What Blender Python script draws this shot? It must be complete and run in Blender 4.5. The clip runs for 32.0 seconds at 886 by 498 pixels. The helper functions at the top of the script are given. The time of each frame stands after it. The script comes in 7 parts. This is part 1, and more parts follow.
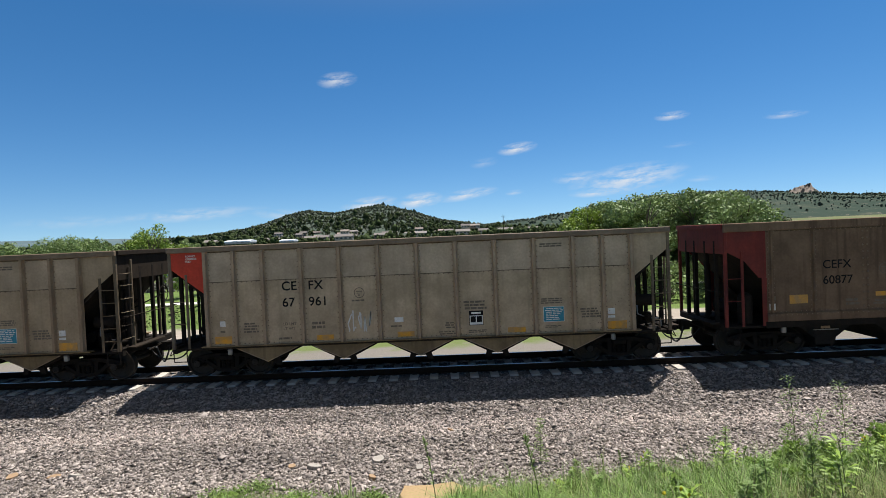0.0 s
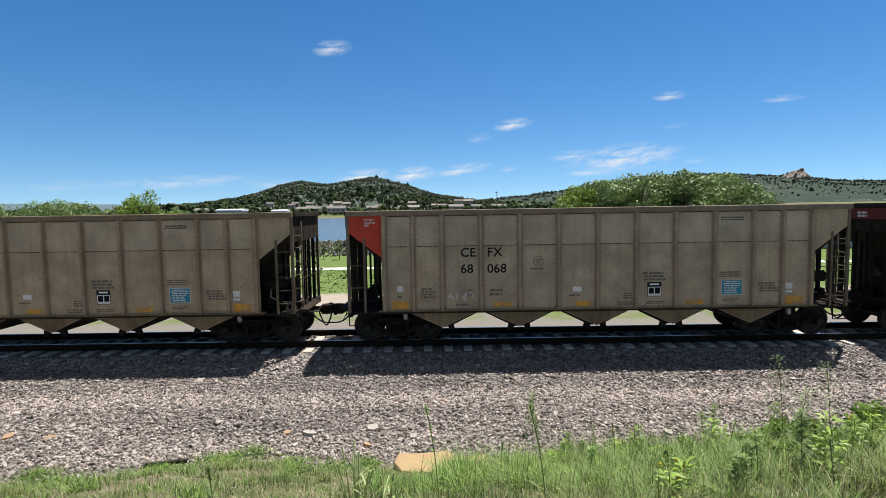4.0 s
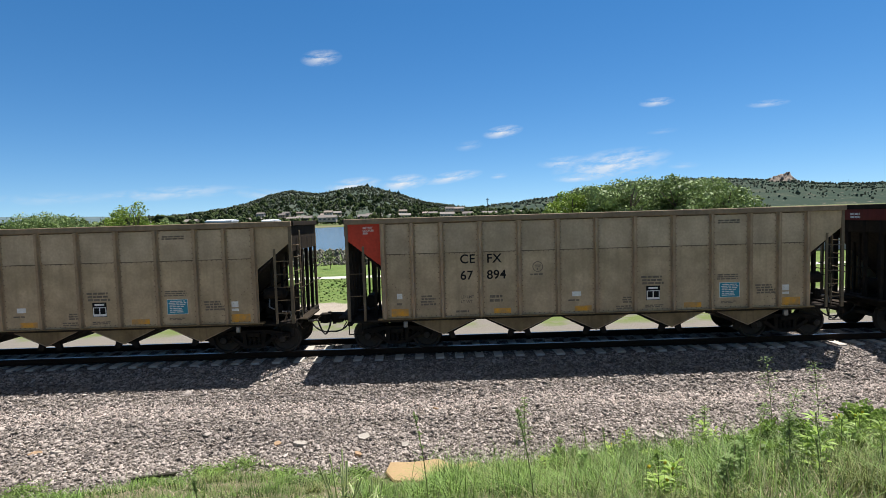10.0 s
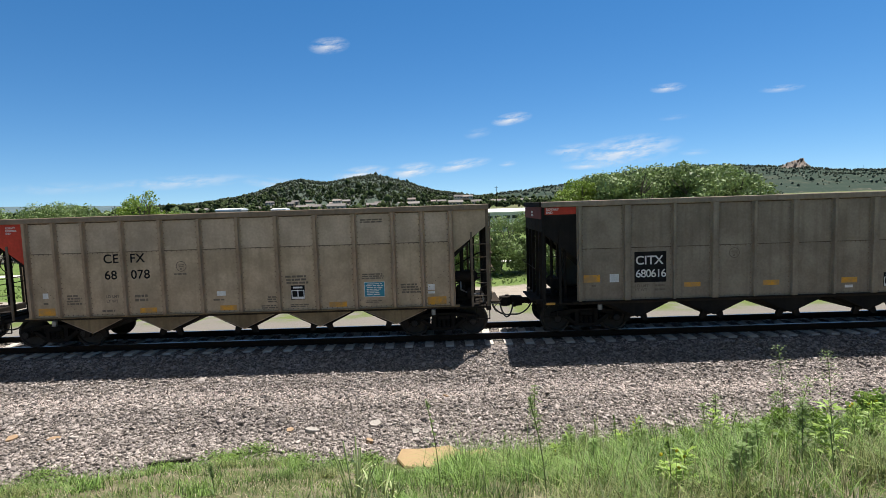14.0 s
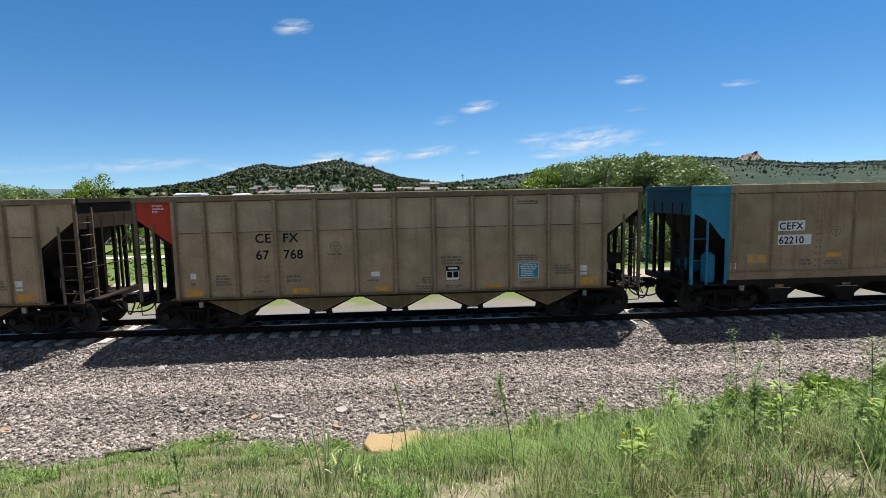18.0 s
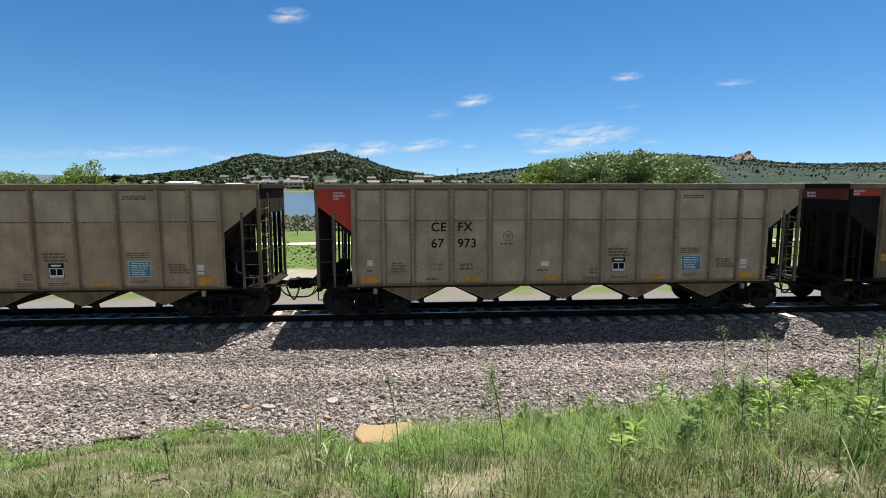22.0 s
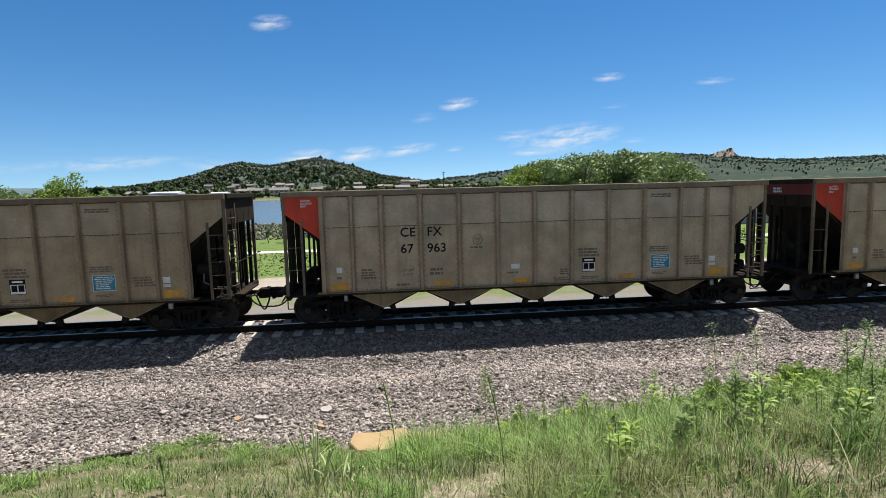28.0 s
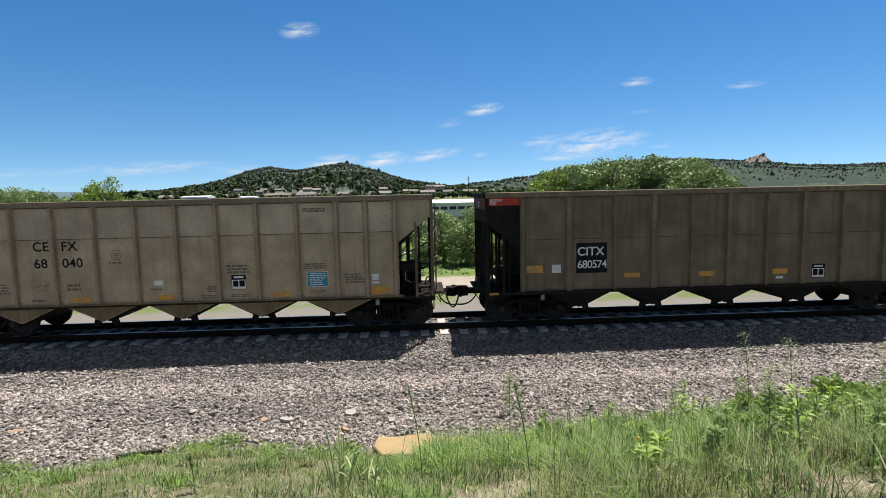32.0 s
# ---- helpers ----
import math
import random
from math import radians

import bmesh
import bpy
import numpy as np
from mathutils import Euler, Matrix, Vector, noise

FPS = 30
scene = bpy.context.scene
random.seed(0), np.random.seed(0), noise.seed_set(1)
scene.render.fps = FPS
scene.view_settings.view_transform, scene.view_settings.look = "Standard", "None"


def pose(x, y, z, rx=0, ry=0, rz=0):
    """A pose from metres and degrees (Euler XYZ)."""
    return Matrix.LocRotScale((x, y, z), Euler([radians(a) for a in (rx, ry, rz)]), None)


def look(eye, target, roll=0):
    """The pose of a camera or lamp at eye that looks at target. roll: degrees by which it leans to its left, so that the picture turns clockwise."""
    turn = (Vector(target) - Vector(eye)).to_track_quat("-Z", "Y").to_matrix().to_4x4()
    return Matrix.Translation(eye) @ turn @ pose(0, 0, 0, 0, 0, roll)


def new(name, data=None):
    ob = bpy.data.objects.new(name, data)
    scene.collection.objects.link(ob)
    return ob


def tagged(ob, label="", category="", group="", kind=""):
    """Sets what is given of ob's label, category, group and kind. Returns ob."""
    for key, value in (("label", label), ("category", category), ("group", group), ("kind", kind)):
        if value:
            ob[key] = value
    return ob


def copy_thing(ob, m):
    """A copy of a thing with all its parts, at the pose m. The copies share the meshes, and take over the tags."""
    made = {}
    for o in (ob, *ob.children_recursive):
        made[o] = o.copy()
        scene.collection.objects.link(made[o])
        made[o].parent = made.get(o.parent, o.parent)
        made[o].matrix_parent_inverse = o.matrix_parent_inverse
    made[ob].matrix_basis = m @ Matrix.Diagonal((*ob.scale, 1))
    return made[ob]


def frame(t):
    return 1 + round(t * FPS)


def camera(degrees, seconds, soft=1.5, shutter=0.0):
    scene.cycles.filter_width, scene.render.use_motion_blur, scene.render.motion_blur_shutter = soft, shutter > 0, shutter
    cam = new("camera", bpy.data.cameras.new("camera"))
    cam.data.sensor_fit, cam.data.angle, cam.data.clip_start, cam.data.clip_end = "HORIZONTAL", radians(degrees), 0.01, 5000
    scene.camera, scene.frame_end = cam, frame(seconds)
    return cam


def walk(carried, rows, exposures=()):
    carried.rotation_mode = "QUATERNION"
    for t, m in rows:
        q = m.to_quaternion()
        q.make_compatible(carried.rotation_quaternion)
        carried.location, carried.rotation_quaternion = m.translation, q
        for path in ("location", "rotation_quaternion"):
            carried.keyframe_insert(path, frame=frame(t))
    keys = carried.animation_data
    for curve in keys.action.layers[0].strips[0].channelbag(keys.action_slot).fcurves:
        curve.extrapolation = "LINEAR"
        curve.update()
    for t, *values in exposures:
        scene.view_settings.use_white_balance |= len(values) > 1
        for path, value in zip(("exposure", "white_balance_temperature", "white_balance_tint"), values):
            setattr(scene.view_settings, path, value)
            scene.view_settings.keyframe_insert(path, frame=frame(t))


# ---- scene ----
cam = camera(79.87, 32.0, 0.78)
PATH = [
    (0.0, 0.148, 4.026, 1.04, -1.47, 2.52),
    (0.5, 0.186, 4.033, 2.58, -1.50, 2.54),
    (1.0, 0.186, 4.002, 3.25, -2.31, 1.93),
    (1.5, 0.126, 3.989, 2.73, -3.31, 1.07),
    (2.0, 0.048, 4.001, 1.16, -3.45, 0.66),
    (2.5, 0.049, 4.015, 1.78, -3.41, 0.93),
    (3.0, 0.020, 3.989, 1.80, -4.23, 0.85),
    (3.5, -0.012, 3.992, 0.69, -4.21, 0.71),
    (5.5, 0.061, 3.974, -0.03, -4.30, 1.05),
    (6.0, 0.044, 3.970, 0.58, -4.62, 1.41),
    (6.5, 0.026, 3.988, 0.83, -4.40, 0.98),
    (7.0, 0.027, 4.002, 0.01, -3.63, 1.23),
    (7.5, 0.046, 3.993, -0.89, -2.73, 1.60),
    (8.0, 0.056, 4.002, -1.12, -2.28, 2.17),
    (8.5, 0.061, 3.999, -1.41, -2.00, 2.67),
    (9.0, 0.045, 3.996, -1.65, -1.86, 2.76),
    (9.5, 0.061, 4.000, -1.22, -2.30, 2.37),
    (10.0, 0.054, 3.971, -0.68, -3.40, 1.67),
    (10.5, 0.046, 3.978, 0.11, -4.16, 1.32),
    (11.0, 0.040, 3.978, 0.76, -4.03, 1.56),
    (11.5, 0.037, 3.981, 1.20, -3.95, 1.21),
    (12.0, 0.029, 3.978, 0.71, -4.03, 1.04),
    (12.5, 0.037, 3.977, 0.43, -4.24, 1.11),
    (13.0, 0.034, 3.987, 0.34, -4.17, 1.34),
    (13.5, 0.033, 3.974, -0.02, -4.37, 1.54),
    (14.0, 0.024, 3.978, 0.25, -4.65, 1.85),
    (14.5, 0.033, 3.978, 0.30, -4.55, 1.81),
    (15.0, 0.036, 3.983, -0.27, -4.56, 1.66),
    (15.5, 0.013, 3.969, -1.49, -5.01, 1.52),
    (17.5, -0.028, 3.949, -3.13, -5.97, 1.26),
    (18.0, -0.016, 3.949, -3.38, -6.09, 1.17),
    (18.5, -0.019, 3.953, -3.72, -6.19, 1.11),
    (19.0, -0.018, 3.953, -3.75, -6.24, 0.97),
    (19.5, -0.024, 3.953, -3.65, -6.24, 0.72),
    (20.0, -0.018, 3.947, -3.69, -6.42, 0.56),
    (20.5, -0.017, 3.944, -3.86, -6.59, 0.38),
    (21.0, -0.030, 3.943, -3.97, -6.68, 0.23),
    (21.5, -0.029, 3.947, -3.96, -6.75, 0.08),
    (22.0, -0.033, 3.937, -4.01, -6.80, 0.05),
    (22.5, -0.029, 3.938, -4.29, -6.86, 0.21),
    (23.0, -0.019, 3.950, -4.63, -6.69, 0.40),
    (23.5, -0.050, 3.949, -4.66, -6.44, 0.51),
    (24.0, -0.031, 3.941, -4.40, -6.41, 0.63),
    (24.5, -0.035, 3.949, -5.68, -6.16, 0.84),
    (26.5, -0.101, 3.939, -6.70, -6.35, 1.07),
    (27.0, -0.102, 3.961, -5.08, -6.20, 1.26),
    (27.5, -0.077, 3.955, -5.03, -6.31, 1.43),
    (28.0, -0.076, 3.956, -5.46, -6.42, 1.46),
    (28.5, -0.084, 3.957, -4.97, -6.30, 1.40),
    (29.0, -0.088, 3.948, -4.64, -6.43, 1.06),
    (29.5, -0.078, 3.943, -4.47, -6.53, 0.79),
    (30.0, -0.092, 3.941, -4.61, -6.59, 0.71),
    (30.5, -0.099, 3.952, -4.69, -6.31, 1.00),
    (31.0, -0.100, 3.964, -4.43, -5.88, 1.20),
    (31.5, -0.100, 3.957, -3.66, -5.78, 1.25),
    (32.0, -0.097, 3.958, -2.78, -5.81, 1.22),
]
walk(cam, [(t, pose(x, 0, z, 90 + p, r, w)) for t, x, z, w, p, r in PATH], exposures=((0.0, 0.56), (1.5, 0.63), (3.0, 0.67), (15.0, 0.67), (32.0, 0.67)))

# ---- world and sun ----
SUN_EL, SUN_AZ = radians(71), radians(45)
world = bpy.data.worlds.new("sky")
scene.world = world
world.use_nodes = True
wn = world.node_tree.nodes
sky = wn.new("ShaderNodeTexSky")
sky.sky_type = "NISHITA"
sky.sun_disc = False
sky.sun_elevation, sky.sun_rotation = SUN_EL, SUN_AZ
sky.air_density, sky.dust_density, sky.ozone_density, sky.altitude = 1.0, 0.06, 1.8, 1900
wn["Background"].inputs["Strength"].default_value = 0.083
# clear mountain air: the pale rim of the sky lies below the land's horizon
where = wn.new("ShaderNodeTexCoord")
lift = wn.new("ShaderNodeVectorMath")
lift.inputs[1].default_value = (0, 0, 0.06)
level = wn.new("ShaderNodeVectorMath")
level.operation = "NORMALIZE"
world.node_tree.links.new(where.outputs["Generated"], lift.inputs[0])
world.node_tree.links.new(lift.outputs[0], level.inputs[0])
world.node_tree.links.new(level.outputs[0], sky.inputs[0])
tone = wn.new("ShaderNodeHueSaturation")
# deep blue low down; made paler and dimmer overhead, unseen, to neutralise the shade
height = wn.new("ShaderNodeSeparateXYZ")
pale = wn.new("ShaderNodeMapRange")
pale.interpolation_type = "SMOOTHSTEP"
for key, v in (("From Min", 0.36), ("From Max", 0.66), ("To Min", 1.32), ("To Max", 0.42)):
    pale.inputs[key].default_value = v
world.node_tree.links.new(where.outputs["Generated"], height.inputs[0])
world.node_tree.links.new(height.outputs["Z"], pale.inputs["Value"])
world.node_tree.links.new(pale.outputs[0], tone.inputs["Saturation"])
deep = wn.new("ShaderNodeMapRange")
deep.interpolation_type = "SMOOTHSTEP"
for key, v in (("From Min", 0.35), ("From Max", 0.85), ("To Min", 1.0), ("To Max", 0.68)):
    deep.inputs[key].default_value = v
world.node_tree.links.new(height.outputs["Z"], deep.inputs["Value"])
world.node_tree.links.new(deep.outputs[0], tone.inputs["Value"])
tone.inputs["Hue"].default_value = 0.4985
world.node_tree.links.new(sky.outputs[0], tone.inputs["Color"])
world.node_tree.links.new(tone.outputs[0], wn["Background"].inputs["Color"])
sun_dir = Vector((math.sin(SUN_AZ) * math.cos(SUN_EL), math.cos(SUN_AZ) * math.cos(SUN_EL), math.sin(SUN_EL)))
sun = new("sun", bpy.data.lights.new("sun", "SUN"))
sun.data.energy, sun.data.angle, sun.data.color = 5.0, radians(0.53), (1.0, 0.975, 0.94)
sun.matrix_world = look(sun_dir * 100, (0, 0, 0))

# ---- plan ----
TRACK_Y = 16.95          # centre line of the track, rail tops at z = 0
CAR_PITCH = 16.20        # pulling face to pulling face
HALF_W = 1.6
rng = np.random.default_rng(7)


# ---- materials ----
def material(name, base, rough=0.7, metal=0.0, second=None, scale=6.0, detail=5.0, mixing=0.5, bump=0.0, bump_scale=60.0, spec=0.4, vary=0.0,
             translucent=0.0, island=False, contrast=(0.35, 0.65)):
    """Principled surface with two scales of colour variation, fine relief and an optional change from object to object."""
    m = bpy.data.materials.new(name)
    m.use_nodes = True
    nt = m.node_tree
    n, l = nt.nodes, nt.links
    b = n["Principled BSDF"]
    b.inputs["Roughness"].default_value, b.inputs["Metallic"].default_value = rough, metal
    b.inputs["Specular IOR Level"].default_value = spec
    tc = n.new("ShaderNodeTexCoord")
    second = second or tuple(c * 0.72 for c in base)
    no = n.new("ShaderNodeTexNoise")
    no.inputs["Scale"].default_value, no.inputs["Detail"].default_value = scale, detail
    l.new(tc.outputs["Object"], no.inputs["Vector"])
    rp = n.new("ShaderNodeMapRange")
    rp.inputs["From Min"].default_value, rp.inputs["From Max"].default_value = contrast
    rp.inputs["To Max"].default_value = mixing
    l.new(no.outputs["Fac"], rp.inputs["Value"])
    mx = n.new("ShaderNodeMixRGB")
    mx.inputs[1].default_value, mx.inputs[2].default_value = (*base, 1), (*second, 1)
    l.new(rp.outputs[0], mx.inputs[0])
    fine = n.new("ShaderNodeTexNoise")
    fine.inputs["Scale"].default_value, fine.inputs["Detail"].default_value = scale * 9, 4
    l.new(tc.outputs["Object"], fine.inputs["Vector"])
    fr = n.new("ShaderNodeMapRange")
    fr.inputs["To Min"].default_value, fr.inputs["To Max"].default_value = 0.8, 1.2
    l.new(fine.outputs["Fac"], fr.inputs["Value"])
    hs = n.new("ShaderNodeHueSaturation")
    l.new(mx.outputs[0], hs.inputs["Color"])
    val = fr.outputs[0]
    if vary:
        if island:
            src = n.new("ShaderNodeNewGeometry").outputs["Random Per Island"]
        else:
            src = n.new("ShaderNodeObjectInfo").outputs["Random"]
        vr = n.new("ShaderNodeMapRange")
        vr.inputs["To Min"].default_value, vr.inputs["To Max"].default_value = 1 - vary, 1 + vary
        l.new(src, vr.inputs["Value"])
        mu = n.new("ShaderNodeMath")
        mu.operation = "MULTIPLY"
        l.new(val, mu.inputs[0])
        l.new(vr.outputs[0], mu.inputs[1])
        val = mu.outputs[0]
    l.new(val, hs.inputs["Value"])
    l.new(hs.outputs[0], b.inputs["Base Color"])
    if bump:
        bn = n.new("ShaderNodeTexNoise")
        bn.inputs["Scale"].default_value, bn.inputs["Detail"].default_value = bump_scale, 6
        l.new(tc.outputs["Object"], bn.inputs["Vector"])
        bu = n.new("ShaderNodeBump")
        bu.inputs["Strength"].default_value, bu.inputs["Distance"].default_value = bump, 0.02
        l.new(bn.outputs["Fac"], bu.inputs["Height"])
        l.new(bu.outputs[0], b.inputs["Normal"])
    if translucent:
        tr = n.new("ShaderNodeBsdfTranslucent")
        l.new(hs.outputs[0], tr.inputs["Color"])
        ms = n.new("ShaderNodeMixShader")
        ms.inputs[0].default_value = translucent
        l.new(b.outputs[0], ms.inputs[1])
        l.new(tr.outputs[0], ms.inputs[2])
        l.new(ms.outputs[0], n["Material Output"].inputs["Surface"])
    return m


def car_paint(name, base, dirt, streak=0.5):
    """Weathered freight car paint: long vertical dirt streaks, dust low down on the metal, small rust."""
    m = material(name, base, rough=0.7, second=dirt, scale=1.6, mixing=0.55, bump=0.05, bump_scale=30, vary=0.05, spec=0.18)
    nt = m.node_tree
    n, l = nt.nodes, nt.links
    b = n["Principled BSDF"]
    col = b.inputs["Base Color"].links[0].from_socket
    tc = n.new("ShaderNodeTexCoord")
    mp = n.new("ShaderNodeMapping")
    mp.inputs["Scale"].default_value = (7, 7, 0.35)
    l.new(tc.outputs["Object"], mp.inputs["Vector"])
    no = n.new("ShaderNodeTexNoise")
    no.inputs["Scale"].default_value, no.inputs["Detail"].default_value = 1.0, 6
    l.new(mp.outputs[0], no.inputs["Vector"])
    rp = n.new("ShaderNodeMapRange")
    rp.inputs["From Min"].default_value, rp.inputs["From Max"].default_value, rp.inputs["To Max"].default_value = 0.5, 0.72, streak
    l.new(no.outputs["Fac"], rp.inputs["Value"])
    mx = n.new("ShaderNodeMixRGB")
    mx.inputs[2].default_value = (*dirt, 1)
    l.new(rp.outputs[0], mx.inputs[0])
    l.new(col, mx.inputs[1])
    # faded and grimy blotches at the scale of a panel, and a tone of its own for every car
    blot = n.new("ShaderNodeTexNoise")
    blot.inputs["Scale"].default_value, blot.inputs["Detail"].default_value, blot.inputs["Roughness"].default_value = 0.9, 7, 0.62
    l.new(tc.outputs["Object"], blot.inputs["Vector"])
    br = n.new("ShaderNodeMapRange")
    for k, v in (("From Min", 0.3), ("From Max", 0.7), ("To Min", 0.84), ("To Max", 1.14)):
        br.inputs[k].default_value = v
    l.new(blot.outputs["Fac"], br.inputs["Value"])
    shade = n.new("ShaderNodeHueSaturation")
    l.new(br.outputs[0], shade.inputs["Value"])
    l.new(mx.outputs[0], shade.inputs["Color"])
    own = n.new("ShaderNodeObjectInfo")
    tint = n.new("ShaderNodeMixRGB")
    tint.blend_type = "MULTIPLY"
    tint.inputs[0].default_value = 1.0
    l.new(shade.outputs[0], tint.inputs[1])
    l.new(own.outputs["Color"], tint.inputs[2])
    l.new(tint.outputs[0], b.inputs["Base Color"])
    return m


M = {}
M["tan"] = car_paint("tan_paint", (0.515, 0.392, 0.262), (0.30, 0.225, 0.14), 0.4)
M["tan_upper"] = car_paint("greyer_tan_upper", (0.53, 0.415, 0.297), (0.35, 0.27, 0.185), 0.25)
M["tan_rib"] = car_paint("tan_rib_paint", (0.41, 0.30, 0.20), (0.25, 0.165, 0.105), 0.6)
M["tan_chord"] = car_paint("dusty_dark_chord", (0.26, 0.195, 0.135), (0.17, 0.125, 0.085), 0.5)
M["tan_worn"] = car_paint("grimy_ladder_paint", (0.20, 0.155, 0.105), (0.10, 0.07, 0.046), 0.7)
M["rivet"] = material("rusty_rivet_heads", (0.27, 0.195, 0.13), rough=0.8, second=(0.17, 0.115, 0.075), scale=3, mixing=0.8, spec=0.2)
M["brown"] = car_paint("brown_paint", (0.225, 0.166, 0.105), (0.125, 0.084, 0.05), 0.7)
M["umber"] = car_paint("dark_riveted_paint", (0.22, 0.14, 0.085), (0.10, 0.06, 0.036), 0.85)
M["brown_grey"] = car_paint("grey_brown_paint", (0.31, 0.255, 0.185), (0.18, 0.135, 0.095), 0.5)
M["khaki"] = car_paint("khaki_paint", (0.37, 0.27, 0.165), (0.22, 0.135, 0.072), 0.6)
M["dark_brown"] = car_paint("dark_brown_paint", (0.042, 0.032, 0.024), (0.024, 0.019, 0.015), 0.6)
M["red"] = car_paint("red_paint", (0.60, 0.068, 0.038), (0.38, 0.05, 0.03), 0.35)
M["dull_red"] = car_paint("faded_red_paint", (0.22, 0.04, 0.03), (0.10, 0.03, 0.025), 0.6)
M["blue"] = car_paint("blue_paint", (0.03, 0.245, 0.37), (0.045, 0.15, 0.215), 0.45)
# the same blue darkened: shade of the end turned from the sun, painted in
M["blue_shaded"] = car_paint("shaded_blue_paint", (0.014, 0.085, 0.13), (0.02, 0.05, 0.07), 0.5)
M["black"] = car_paint("black_paint", (0.014, 0.013, 0.012), (0.03, 0.025, 0.02), 0.5)
M["chute"] = car_paint("dusty_tan_chute", (0.27, 0.195, 0.105), (0.12, 0.08, 0.045), 0.7)
# grime of the lap seams, also the shade painted under the top chord
M["grime_shade"] = material("seam_grime_and_shade", (0.075, 0.053, 0.035), rough=0.9, second=(0.15, 0.11, 0.07), scale=5, mixing=0.8, spec=0.1)
for key in ("dark_brown", "black"):
    M[key].node_tree.nodes["Principled BSDF"].inputs["Roughness"].default_value = 0.95
M["dark_brown"].node_tree.nodes["Principled BSDF"].inputs["Specular IOR Level"].default_value = 0.1
M["black"].node_tree.nodes["Principled BSDF"].inputs["Specular IOR Level"].default_value = 0.12
# steel and castings darkened to carry the deep shade under the cars
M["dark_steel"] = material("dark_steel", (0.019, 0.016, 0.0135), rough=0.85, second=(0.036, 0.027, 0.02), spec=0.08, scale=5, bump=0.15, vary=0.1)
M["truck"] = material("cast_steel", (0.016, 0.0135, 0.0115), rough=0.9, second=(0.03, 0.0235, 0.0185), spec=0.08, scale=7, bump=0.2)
M["wheel"] = material("wheel_steel", (0.035, 0.03, 0.026), rough=0.7, metal=0.1, spec=0.2, second=(0.06, 0.05, 0.04), scale=9, bump=0.1)
M["rail"] = material("rail_steel", (0.024, 0.0165, 0.012), rough=0.95, spec=0.02, second=(0.033, 0.022, 0.016), scale=8, bump=0.1)
M["railhead"] = material("polished_rail_head", (0.42, 0.41, 0.40), rough=0.28, metal=1.0, scale=10)
M["concrete"] = material("concrete_tie", (0.49, 0.445, 0.38), rough=0.9, second=(0.33, 0.29, 0.24), scale=5, bump=0.2, vary=0.12)
M["galv"] = material("galvanised_steel", (0.32, 0.31, 0.30), rough=0.45, metal=0.6, scale=8)
M["rubber"] = material("rubber", (0.018, 0.018, 0.018), rough=0.6, scale=10)
M["white"] = material("white_marking", (0.80, 0.78, 0.73), rough=0.6, second=(0.45, 0.43, 0.39), scale=5, mixing=0.4)
M["decal_black"] = material("black_marking", (0.013, 0.012, 0.012), rough=0.8, second=(0.035, 0.03, 0.026), scale=4, mixing=0.4, spec=0.08)
M["stencil"] = material("faded_stencil", (0.13, 0.10, 0.07), rough=0.7, second=(0.22, 0.17, 0.12), scale=9, mixing=0.7)
M["yellow"] = material("yellow_reflector", (0.72, 0.33, 0.025), rough=0.5, second=(0.40, 0.24, 0.10), scale=5, mixing=0.9)
M["label_blue"] = material("blue_panel", (0.03, 0.25, 0.34), rough=0.5, second=(0.04, 0.19, 0.26), scale=5)
M["primer"] = material("pale_primer", (0.40, 0.33, 0.25), rough=0.8, second=(0.32, 0.25, 0.18), scale=3)
M["graffiti"] = material("pale_spray_paint", (0.68, 0.66, 0.62), rough=0.7, scale=12)


